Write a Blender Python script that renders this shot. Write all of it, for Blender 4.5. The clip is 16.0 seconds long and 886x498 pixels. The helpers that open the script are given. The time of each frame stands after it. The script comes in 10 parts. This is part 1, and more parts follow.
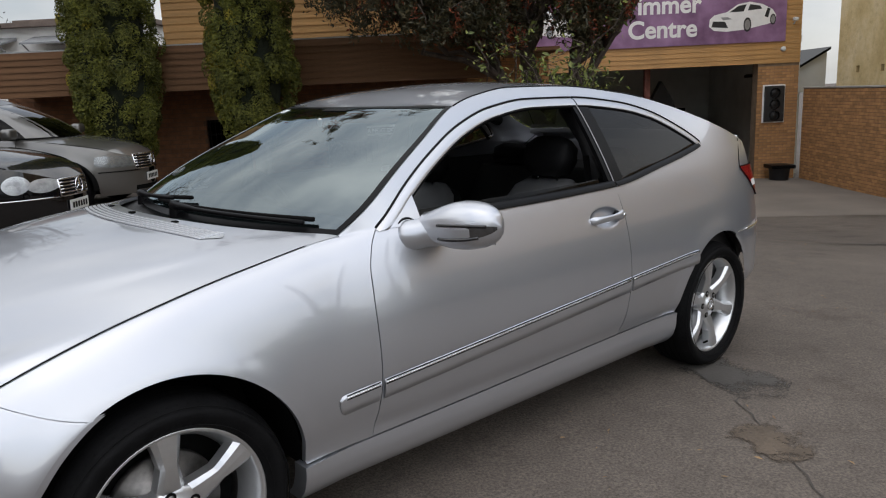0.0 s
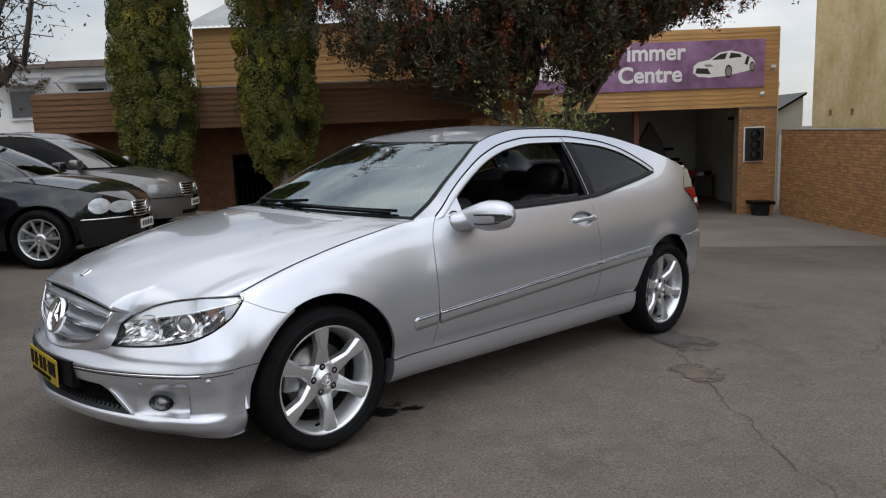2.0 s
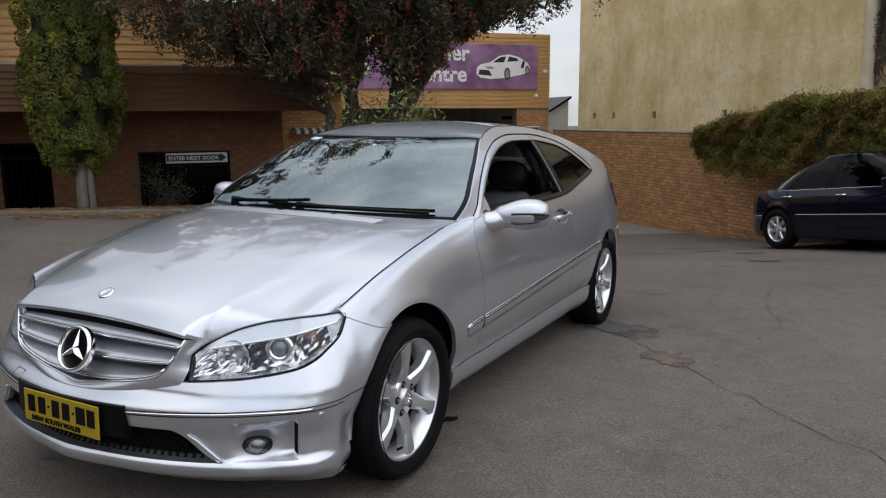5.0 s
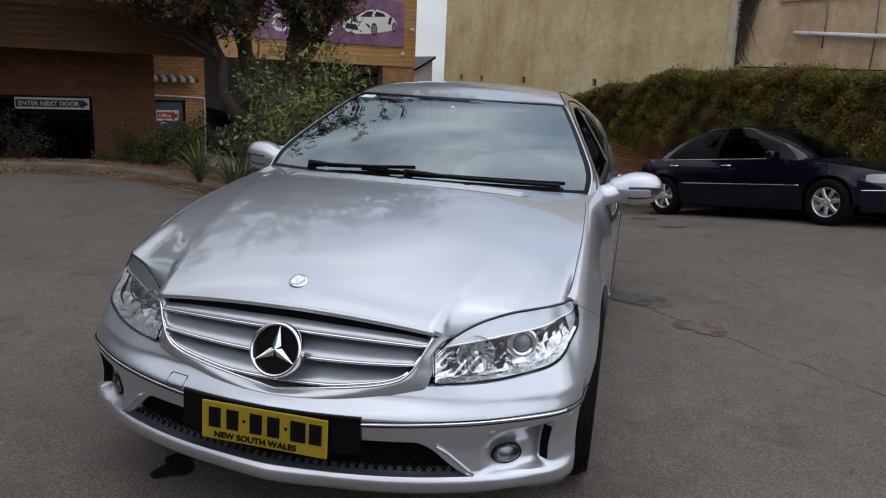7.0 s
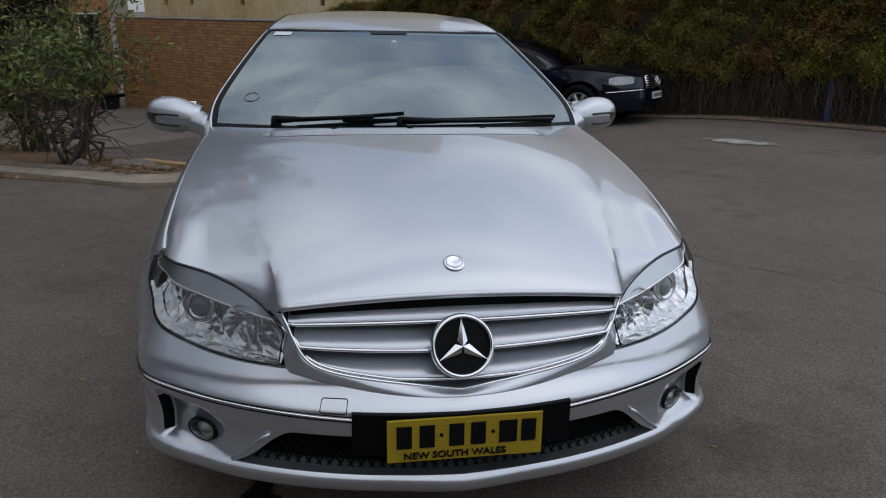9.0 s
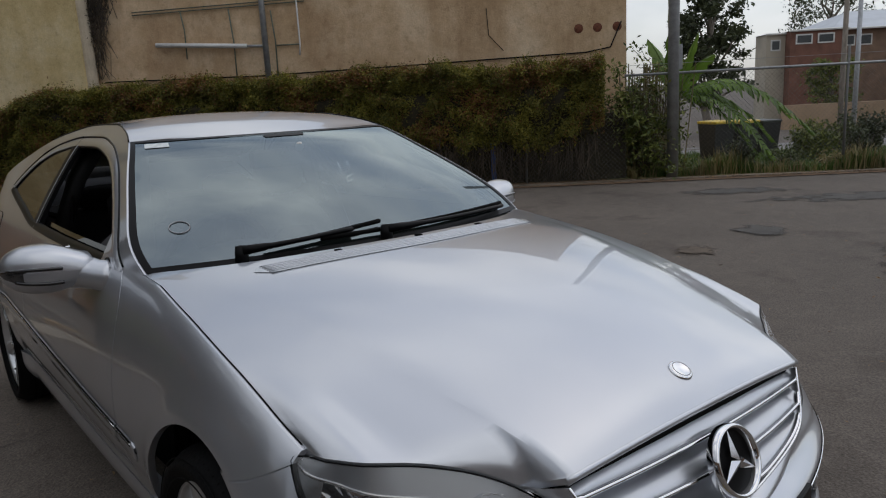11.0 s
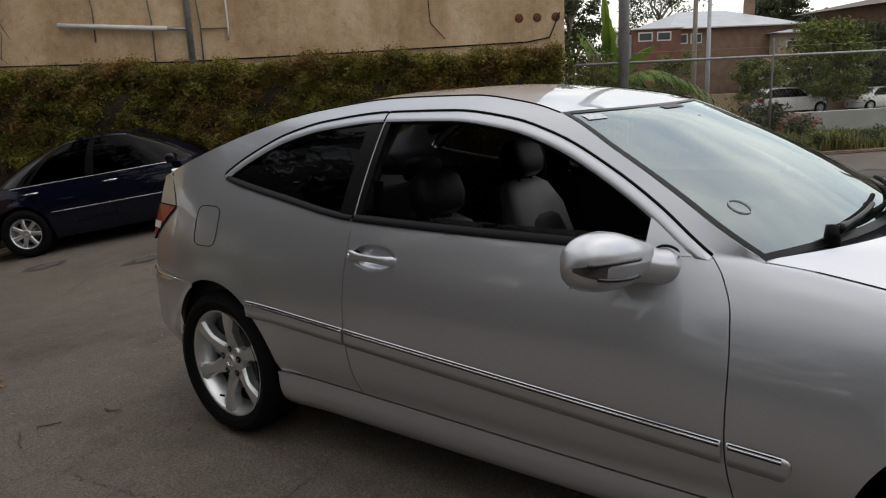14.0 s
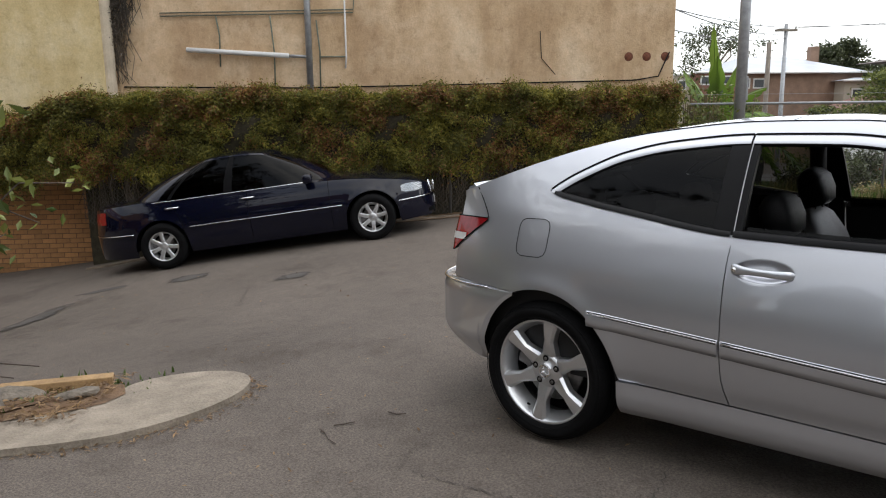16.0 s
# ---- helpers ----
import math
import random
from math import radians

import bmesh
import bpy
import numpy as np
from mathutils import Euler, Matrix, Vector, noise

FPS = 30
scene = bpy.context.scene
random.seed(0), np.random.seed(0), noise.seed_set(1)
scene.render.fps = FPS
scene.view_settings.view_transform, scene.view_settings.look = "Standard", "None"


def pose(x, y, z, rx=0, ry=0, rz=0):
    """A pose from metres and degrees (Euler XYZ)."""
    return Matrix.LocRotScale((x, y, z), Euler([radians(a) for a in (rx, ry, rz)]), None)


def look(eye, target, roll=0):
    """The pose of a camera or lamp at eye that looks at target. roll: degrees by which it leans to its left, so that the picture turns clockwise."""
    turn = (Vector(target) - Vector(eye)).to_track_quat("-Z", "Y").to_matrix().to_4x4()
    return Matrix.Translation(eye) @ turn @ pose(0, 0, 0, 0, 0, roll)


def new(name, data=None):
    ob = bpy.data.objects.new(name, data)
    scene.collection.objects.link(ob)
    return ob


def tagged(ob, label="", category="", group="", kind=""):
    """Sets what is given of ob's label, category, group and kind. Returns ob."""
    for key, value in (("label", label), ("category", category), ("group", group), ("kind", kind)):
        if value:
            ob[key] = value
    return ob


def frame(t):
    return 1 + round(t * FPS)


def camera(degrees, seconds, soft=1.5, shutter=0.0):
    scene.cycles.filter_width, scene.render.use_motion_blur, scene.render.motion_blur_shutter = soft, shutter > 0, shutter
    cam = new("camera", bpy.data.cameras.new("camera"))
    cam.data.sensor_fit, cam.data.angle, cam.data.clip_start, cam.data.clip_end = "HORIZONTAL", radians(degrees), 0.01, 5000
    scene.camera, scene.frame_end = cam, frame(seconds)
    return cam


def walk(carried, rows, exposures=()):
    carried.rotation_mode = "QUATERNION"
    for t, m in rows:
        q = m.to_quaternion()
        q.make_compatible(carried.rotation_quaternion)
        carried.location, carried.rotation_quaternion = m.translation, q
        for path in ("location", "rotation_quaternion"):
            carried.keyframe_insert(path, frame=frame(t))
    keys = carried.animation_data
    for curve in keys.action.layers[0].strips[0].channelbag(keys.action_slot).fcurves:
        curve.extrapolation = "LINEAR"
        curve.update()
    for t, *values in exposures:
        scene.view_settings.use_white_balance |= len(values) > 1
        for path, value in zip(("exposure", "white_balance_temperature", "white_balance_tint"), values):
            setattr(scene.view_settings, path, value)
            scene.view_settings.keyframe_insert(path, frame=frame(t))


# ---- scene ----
EXPOSURES = [(0, 0.02, 6750, 10), (3.5, 0.06, 6550, 10), (6.4, -0.08, 6450, 10), (9, -0.60, 6250, 10), (11.5, -0.78, 6650, 10), (13.5, -0.53, 7050, 10), (14.5, -0.05, 7250, 10), (15.2, 0.22, 7100, 10), (16, 0.50, 6800, 10)]
cam = camera(62.2, 16.0, soft=1.15)
PATH = [
    (0, (0.353, -3.158, 1.337), (0.290, -1.201, 0.925), -2.61),
    (0.5, (0.291, -3.534, 1.293), (0.186, -1.587, 0.851), -4.72),
    (1, (0.234, -3.902, 1.304), (0.065, -1.964, 0.838), -4.65),
    (1.5, (0.158, -4.220, 1.353), (0.193, -2.243, 1.052), -6.12),
    (2, (0.201, -4.497, 1.350), (0.153, -2.522, 1.037), -2.09),
    (2.5, (0.185, -4.629, 1.356), (0.026, -2.658, 1.055), 0.28),
    (3, (-0.001, -4.739, 1.359), (-0.053, -2.773, 0.999), -0.41),
    (3.5, (-0.200, -4.721, 1.335), (-0.097, -2.752, 1.001), 0.40),
    (3.7, (-0.311, -4.661, 1.329), (-0.146, -2.691, 1.024), -1.21),
    (5.8, (-1.546, -3.825, 1.411), (-0.813, -1.996, 1.070), 2.50),
    (6, (-1.668, -3.762, 1.407), (-0.957, -1.921, 1.081), 3.38),
    (6.5, (-1.928, -3.608, 1.414), (-1.035, -1.878, 0.958), 2.93),
    (7, (-2.129, -3.353, 1.386), (-1.109, -1.692, 0.940), 2.54),
    (7.5, (-2.315, -3.089, 1.398), (-1.177, -1.524, 0.892), 1.79),
    (8, (-2.590, -2.900, 1.401), (-1.319, -1.495, 0.760), 0.16),
    (8.5, (-2.731, -2.695, 1.393), (-1.368, -1.376, 0.760), -0.01),
    (9, (-2.832, -2.377, 1.410), (-1.281, -1.281, 0.784), 0.37),
    (9.2, (-2.858, -2.255, 1.408), (-1.262, -1.224, 0.784), 1.37),
    (11.3, (-2.960, -0.891, 1.432), (-1.017, -0.772, 0.973), -2.83),
    (11.5, (-2.932, -0.767, 1.427), (-1.001, -0.686, 0.915), -1.62),
    (12, (-2.862, -0.413, 1.404), (-0.914, -0.400, 0.950), -4.10),
    (12.5, (-2.814, -0.114, 1.420), (-0.864, -0.267, 1.002), -0.91),
    (13, (-2.813, 0.262, 1.456), (-0.883, -0.013, 1.007), -0.17),
    (13.5, (-2.751, 0.562, 1.429), (-0.814, 0.267, 1.030), 0.20),
    (14, (-2.641, 0.924, 1.435), (-0.706, 0.715, 0.976), -2.77),
    (14.5, (-2.689, 1.267, 1.435), (-0.753, 1.081, 0.972), -1.38),
    (15, (-2.735, 1.574, 1.436), (-0.809, 1.364, 0.942), 1.30),
    (15.5, (-2.665, 1.891, 1.410), (-0.720, 1.724, 0.975), -1.20),
    (16, (-2.649, 2.155, 1.410), (-0.686, 2.042, 1.045), -0.72),
]
walk(cam, [(t, look(eye, target, roll)) for t, eye, target, roll in PATH], EXPOSURES)


# ---- world and sun: a thinly overcast day ----
world = bpy.data.worlds.new("sky")
scene.world = world
world.use_nodes = True
wn, wl = world.node_tree.nodes, world.node_tree.links
wn.clear()
w_out, w_bg = wn.new("ShaderNodeOutputWorld"), wn.new("ShaderNodeBackground")
w_sky = wn.new("ShaderNodeTexSky")
w_sky.sky_type, w_sky.sun_disc = "NISHITA", False
SUN_UP, SUN_TURN = 62.0, 146.0
w_sky.sun_elevation, w_sky.sun_rotation = radians(SUN_UP), radians(SUN_TURN)
w_co, w_map, w_noise, w_ramp, w_mix = (wn.new(k) for k in ("ShaderNodeTexCoord", "ShaderNodeMapping", "ShaderNodeTexNoise", "ShaderNodeValToRGB", "ShaderNodeMix"))
w_map.inputs["Scale"].default_value = (1.0, 1.0, 2.2)
w_noise.inputs["Scale"].default_value, w_noise.inputs["Detail"].default_value, w_noise.inputs["Roughness"].default_value = 2.3, 6.0, 0.55
w_ramp.color_ramp.elements[0].position, w_ramp.color_ramp.elements[0].color = 0.36, (0.40, 0.40, 0.40, 1)
w_ramp.color_ramp.elements[1].position, w_ramp.color_ramp.elements[1].color = 0.62, (0.97, 0.97, 0.97, 1)
w_mix.data_type = "RGBA"
w_big, w_light = wn.new("ShaderNodeTexNoise"), wn.new("ShaderNodeValToRGB")
w_big.inputs["Scale"].default_value, w_big.inputs["Detail"].default_value, w_big.inputs["Roughness"].default_value = 2.4, 6.0, 0.55
w_light.color_ramp.elements[0].position, w_light.color_ramp.elements[0].color = 0.36, (5.9, 6.25, 6.8, 1)
w_light.color_ramp.elements[1].position, w_light.color_ramp.elements[1].color = 0.64, (9.0, 9.2, 9.5, 1)
wl.new(w_map.outputs["Vector"], w_big.inputs["Vector"])
wl.new(w_big.outputs["Fac"], w_light.inputs["Fac"])
wl.new(w_light.outputs["Color"], w_mix.inputs["B"])
w_bg.inputs["Strength"].default_value = 0.148
wl.new(w_co.outputs["Generated"], w_map.inputs["Vector"])
wl.new(w_map.outputs["Vector"], w_noise.inputs["Vector"])
wl.new(w_noise.outputs["Fac"], w_ramp.inputs["Fac"])
wl.new(w_ramp.outputs["Color"], w_mix.inputs["Factor"])
wl.new(w_sky.outputs["Color"], w_mix.inputs["A"])
# the cloud is brighter towards the veiled sun
w_dot, w_glow, w_lit = wn.new("ShaderNodeVectorMath"), wn.new("ShaderNodeMapRange"), wn.new("ShaderNodeMix")
w_dot.operation = "DOT_PRODUCT"
w_dot.inputs[1].default_value = (math.sin(radians(SUN_TURN)) * math.cos(radians(SUN_UP)), math.cos(radians(SUN_TURN)) * math.cos(radians(SUN_UP)), math.sin(radians(SUN_UP)))
w_glow.interpolation_type = "SMOOTHSTEP"
for k, v in (("From Min", -0.35), ("From Max", 1.0), ("To Min", 0.62), ("To Max", 1.52)):
    w_glow.inputs[k].default_value = v
w_lit.data_type, w_lit.blend_type = "RGBA", "MULTIPLY"
w_lit.inputs["Factor"].default_value = 1.0
wl.new(w_co.outputs["Generated"], w_dot.inputs[0])
wl.new(w_dot.outputs["Value"], w_glow.inputs["Value"])
wl.new(w_mix.outputs["Result"], w_lit.inputs["A"])
wl.new(w_glow.outputs["Result"], w_lit.inputs["B"])
wl.new(w_lit.outputs["Result"], w_bg.inputs["Color"])
wl.new(w_bg.outputs["Background"], w_out.inputs["Surface"])
sun = new("sun", bpy.data.lights.new("sun", "SUN"))
sun.data.energy, sun.data.angle, sun.data.color = 0.35, radians(90), (1.0, 0.93, 0.82)
_a = radians(SUN_TURN)
sun.matrix_basis = look((0, 0, 0), (-math.sin(_a) * math.cos(radians(SUN_UP)), -math.cos(_a) * math.cos(radians(SUN_UP)), -math.sin(radians(SUN_UP))))


# ---- materials ----
def tree(name):
    m = bpy.data.materials.new(name)
    m.use_nodes = True
    n, l = m.node_tree.nodes, m.node_tree.links
    return m, n, l, n["Principled BSDF"]


def rgb(c, k=1.0):
    return (min(1, c[0] * k), min(1, c[1] * k), min(1, c[2] * k), 1)


def mat(name, color, rough=0.6, metal=0.0, scale=8.0, var=0.25, bump=0.0, bscale=None, coat=0.0, fine=60.0, rvar=0.0, second=None, island=0.0, spec=0.5, stretch=(1, 1, 1), world_co=False):
    """Colour with stains and grain at two scales, uneven roughness and fine relief."""
    m, n, l, b = tree(name)
    b.inputs["Roughness"].default_value, b.inputs["Metallic"].default_value = rough, metal
    b.inputs["Specular IOR Level"].default_value = spec
    if coat:
        b.inputs["Coat Weight"].default_value, b.inputs["Coat Roughness"].default_value = coat, 0.03
    co = n.new("ShaderNodeTexCoord")
    mp = n.new("ShaderNodeMapping")
    mp.inputs["Scale"].default_value = stretch
    if world_co:
        geo = n.new("ShaderNodeNewGeometry")
        l.new(geo.outputs["Position"], mp.inputs["Vector"])
    else:
        l.new(co.outputs["Object"], mp.inputs["Vector"])
    big, small = n.new("ShaderNodeTexNoise"), n.new("ShaderNodeTexNoise")
    for t, s, d in ((big, scale, 5), (small, fine, 3)):
        t.inputs["Scale"].default_value, t.inputs["Detail"].default_value = s, d
        l.new(mp.outputs["Vector"], t.inputs["Vector"])
    add = n.new("ShaderNodeMath")
    add.operation = "MULTIPLY_ADD"
    add.inputs[1].default_value = 0.4
    l.new(small.outputs["Fac"], add.inputs[0])
    l.new(big.outputs["Fac"], add.inputs[2])
    ramp = n.new("ShaderNodeValToRGB")
    ramp.color_ramp.elements[0].position, ramp.color_ramp.elements[1].position = 0.45, 0.95
    ramp.color_ramp.elements[0].color = rgb(color, 1 - var)
    ramp.color_ramp.elements[1].color = rgb(second, 1) if second else rgb(color, 1 + var)
    l.new(add.outputs[0], ramp.inputs["Fac"])
    last = ramp.outputs["Color"]
    if island:
        hue, rnd, mr = n.new("ShaderNodeHueSaturation"), n.new("ShaderNodeNewGeometry"), n.new("ShaderNodeMapRange")
        info = n.new("ShaderNodeObjectInfo")
        sm = n.new("ShaderNodeMath")
        sm.operation = "ADD"
        l.new(rnd.outputs["Random Per Island"], sm.inputs[0])
        l.new(info.outputs["Random"], sm.inputs[1])
        mr.inputs["From Max"].default_value = 2.0
        mr.inputs["To Min"].default_value, mr.inputs["To Max"].default_value = 1 - island, 1 + island
        l.new(sm.outputs[0], mr.inputs["Value"])
        l.new(mr.outputs["Result"], hue.inputs["Value"])
        l.new(last, hue.inputs["Color"])
        last = hue.outputs["Color"]
    l.new(last, b.inputs["Base Color"])
    if rvar:
        mr2 = n.new("ShaderNodeMapRange")
        mr2.inputs["To Min"].default_value, mr2.inputs["To Max"].default_value = max(0.02, rough - rvar), min(1, rough + rvar)
        l.new(big.outputs["Fac"], mr2.inputs["Value"])
        l.new(mr2.outputs["Result"], b.inputs["Roughness"])
    if bump:
        bn = n.new("ShaderNodeBump")
        bn.inputs["Strength"].default_value, bn.inputs["Distance"].default_value = bump, 0.06 if bump >= 1.0 and metal else 0.01
        bt = small
        if bscale:
            bt = n.new("ShaderNodeTexNoise")
            bt.inputs["Scale"].default_value, bt.inputs["Detail"].default_value = bscale, 4
            l.new(mp.outputs["Vector"], bt.inputs["Vector"])
        l.new(bt.outputs["Fac"], bn.inputs["Height"])
        l.new(bn.outputs["Normal"], b.inputs["Normal"])
    return m


def glass(name, tint, gloss=0.04, rough=0.0, sheen=(1, 1, 1)):
    """Thin tinted glass: clear straight through, glossier at a slant."""
    m, n, l, b = tree(name)
    n.remove(b)
    lw, pw, ma = n.new("ShaderNodeLayerWeight"), n.new("ShaderNodeMath"), n.new("ShaderNodeMath")
    tr, gl, mx = n.new("ShaderNodeBsdfTransparent"), n.new("ShaderNodeBsdfGlossy"), n.new("ShaderNodeMixShader")
    lw.inputs["Blend"].default_value = 0.5
    pw.operation, ma.operation = "POWER", "MULTIPLY_ADD"
    pw.inputs[1].default_value = 5.0
    ma.inputs[1].default_value, ma.inputs[2].default_value = 1 - gloss, gloss
    tr.inputs["Color"].default_value = (*tint, 1)
    gl.inputs["Roughness"].default_value = rough
    gl.inputs["Color"].default_value = (*sheen, 1)
    l.new(lw.outputs["Facing"], pw.inputs[0])
    l.new(pw.outputs[0], ma.inputs[0])
    l.new(ma.outputs[0], mx.inputs["Fac"])
    l.new(tr.outputs["BSDF"], mx.inputs[1])
    l.new(gl.outputs["BSDF"], mx.inputs[2])
    l.new(mx.outputs["Shader"], n["Material Output"].inputs["Surface"])
    return m


def paint(name, color, metal, rough, coat=1.0, flake=0.0, ior=1.45):
    m, n, l, b = tree(name)
    b.inputs["Metallic"].default_value, b.inputs["Roughness"].default_value = metal, rough
    b.inputs["Coat Weight"].default_value, b.inputs["Coat Roughness"].default_value, b.inputs["Coat IOR"].default_value = coat, 0.015, ior
    b.inputs["Specular IOR Level"].default_value = 0.5 if metal > 0.4 else 0.03
    co, ns, ramp = n.new("ShaderNodeTexCoord"), n.new("ShaderNodeTexNoise"), n.new("ShaderNodeValToRGB")
    ns.inputs["Scale"].default_value, ns.inputs["Detail"].default_value = 3.0, 4
    l.new(co.outputs["Object"], ns.inputs["Vector"])
    ramp.color_ramp.elements[0].color, ramp.color_ramp.elements[1].color = rgb(color, 0.96), rgb(color, 1.03)
    l.new(ns.outputs["Fac"], ramp.inputs["Fac"])
    l.new(ramp.outputs["Color"], b.inputs["Base Color"])
    if flake:
        fl, bn = n.new("ShaderNodeTexNoise"), n.new("ShaderNodeBump")
        fl.inputs["Scale"].default_value = 900
        l.new(co.outputs["Object"], fl.inputs["Vector"])
        bn.inputs["Strength"].default_value, bn.inputs["Distance"].default_value = flake, 0.0005
        l.new(fl.outputs["Fac"], bn.inputs["Height"])
        l.new(bn.outputs["Normal"], b.inputs["Normal"])
    return m


SILVER = paint("silver_paint", (0.527, 0.545, 0.583), 0.79, 0.34, flake=0.06, ior=1.78)
NAVY = paint("navy_paint", (0.0022, 0.003, 0.011), 0.0, 0.3, 1.0)
BLACKP = paint("black_paint", (0.004, 0.004, 0.0045), 0.0, 0.3, 1.0, ior=1.6)
GREYP = paint("grey_paint", (0.17, 0.165, 0.155), 0.8, 0.38)
WHITEP = paint("white_paint", (0.75, 0.76, 0.76), 0.0, 0.4)
CHROME = mat("chrome", (0.82, 0.82, 0.83), 0.07, 1.0, var=0.03)
ALLOY = mat("alloy", (0.66, 0.67, 0.68), 0.30, 0.85, var=0.05, scale=20)
ALLOYDARK = mat("alloy_dull", (0.30, 0.30, 0.31), 0.42, 0.8, var=0.15, scale=20)
STEEL = mat("brake_steel", (0.22, 0.21, 0.20), 0.4, 0.9, var=0.25, scale=30)
RUBBER = mat("tyre_rubber", (0.006, 0.006, 0.0064), 0.65, var=0.35, scale=14, bump=0.25, fine=90, rvar=0.1, spec=0.08)
BLACKTRIM = mat("black_trim", (0.004, 0.004, 0.0045), 0.34, var=0.2, scale=10, spec=0.10)
BLACKGLOSS = mat("black_gloss", (0.008, 0.008, 0.009), 0.10, var=0.1, coat=0.5)
SMOKED = mat("smoked_lens", (0.035, 0.034, 0.034), 0.10, var=0.2, scale=60, coat=1.0)
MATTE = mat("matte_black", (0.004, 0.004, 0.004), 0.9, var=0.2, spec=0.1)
LEATHER = mat("black_leather", (0.006, 0.006, 0.0064), 0.5, spec=0.12, var=0.25, scale=9, bump=0.35, fine=220)
GREYLEATHER = mat("grey_leather", (0.10, 0.10, 0.103), 0.6, var=0.2, scale=9, bump=0.3, fine=220)
PLASTIC = mat("cabin_plastic", (0.011, 0.011, 0.0115), 0.6, var=0.15, bump=0.2, fine=300)
HEADLINER = mat("headliner", (0.07, 0.07, 0.068), 0.9, var=0.1)
SCREEN = glass("windscreen_glass", (0.28, 0.33, 0.33), 0.24, sheen=(0.84, 0.96, 0.99))
TINT = glass("dark_glass", (0.11, 0.11, 0.108), 0.009)
LENS = glass("lamp_glass", (0.96, 0.97, 0.97), 0.03)
HAZYLENS = glass("hazy_lamp_glass", (0.66, 0.66, 0.65), 0.07, 0.3)
REDLENS = mat("red_lens", (0.26, 0.006, 0.010), 0.12, var=0.25, scale=40, coat=0.4)
AMBER = mat("amber_lens", (0.34, 0.17, 0.10), 0.2, var=0.2, coat=0.6)
REFLECTOR = mat("lamp_reflector", (0.80, 0.80, 0.82), 0.14, 1.0, var=0.1, scale=30, bump=0.5, bscale=45)
LAMPSHELL = mat("lamp_shell", (0.64, 0.64, 0.65), 0.10, 1.0, var=0.35, scale=30)
TWINLAMP = mat("twin_lamp_lens", (0.62, 0.63, 0.65), 0.16, 0.35, var=0.3, scale=18, coat=1.0)
DULLLAMP = mat("parked_lamp_lens", (0.30, 0.31, 0.32), 0.22, 0.6, var=0.35, scale=25, coat=0.5)
MIRROR = mat("mirror_glass", (0.85, 0.86, 0.87), 0.02, 1.0, var=0.01)
PLATEY = mat("plate_yellow", (0.36, 0.255, 0.010), 0.45, var=0.08, scale=20)
PLATERIB = mat("plate_rib", (0.24, 0.165, 0.008), 0.5, var=0.1)
DARKLENS = mat("projector_lens", (0.10, 0.11, 0.11), 0.05, var=0.05, coat=1.0)
PLATEB = mat("plate_black", (0.005, 0.005, 0.005), 0.6, var=0.1, spec=0.1)
PLATEW = mat("plate_white", (0.6, 0.6, 0.58), 0.5, var=0.1)
PAPER = mat("paper_label", (0.62, 0.66, 0.66), 0.6, var=0.15, scale=60)

ASPHALT_C = (0.168, 0.141, 0.118)
BRICK = mat("orange_brick", (0.43, 0.225, 0.095), 0.82, var=0.22, scale=9, bump=0.35, fine=70, island=0.38)
BRICKD = mat("brown_brick", (0.22, 0.098, 0.046), 0.82, var=0.25, scale=9, bump=0.35, fine=70, island=0.2)
MORTAR = mat("mortar", (0.19, 0.135, 0.09), 0.92, var=0.25, scale=6, bump=0.3)
MORTARD = mat("brown_mortar", (0.14, 0.085, 0.055), 0.92, var=0.25, scale=6, bump=0.3)
TIMBER = mat("golden_timber", (0.45, 0.245, 0.085), 0.55, var=0.28, scale=2.2, fine=26, stretch=(0.5, 1, 6), island=0.14, bump=0.2)
TIMBERD = mat("dark_stained_timber", (0.125, 0.066, 0.034), 0.8, var=0.3, scale=2.2, fine=26, stretch=(0.5, 1, 6), island=0.16, bump=0.2, spec=0.2)
CONCRETE = mat("concrete", (0.33, 0.315, 0.29), 0.88, var=0.22, scale=1.6, fine=45, bump=0.4, rvar=0.08)
DRIVE = mat("drive_concrete", (0.165, 0.142, 0.120), 0.88, var=0.22, scale=0.7, fine=40, bump=0.35)
WHITEWALL = mat("white_wall", (0.82, 0.81, 0.78), 0.8, var=0.12, scale=1.2, bump=0.1)
STEELPOST = mat("galvanised_steel", (0.34, 0.35, 0.36), 0.5, 0.6, var=0.2, scale=10)
BARK = mat("bark", (0.065, 0.048, 0.038), 0.9, var=0.4, scale=10, fine=50, bump=0.9, stretch=(1, 1, 0.3))
BARKG = mat("grey_bark", (0.21, 0.18, 0.15), 0.9, var=0.35, scale=10, fine=50, bump=0.8, stretch=(1, 1, 0.3))
SOIL = mat("leaf_litter", (0.14, 0.085, 0.048), 0.95, var=0.45, scale=9, fine=60, bump=0.9, second=(0.22, 0.13, 0.07))


# ---- geometry helpers ----
def part(name, data, material, parent=None, label="", smooth=False):
    """Links (verts, faces) or a bmesh as one mesh object under parent."""
    me = bpy.data.meshes.new(name)
    if isinstance(data, bmesh.types.BMesh):
        data.to_mesh(me)
        data.free()
    else:
        me.from_pydata([tuple(v) for v in data[0]], [], [tuple(q) for q in data[1]])
    me.materials.append(material)
    if smooth:
        me.polygons.foreach_set("use_smooth", [True] * len(me.polygons))
    me.update()
    ob = new(name, me)
    if parent:
        ob.parent = parent
    if label:
        ob["label"] = label
    return ob


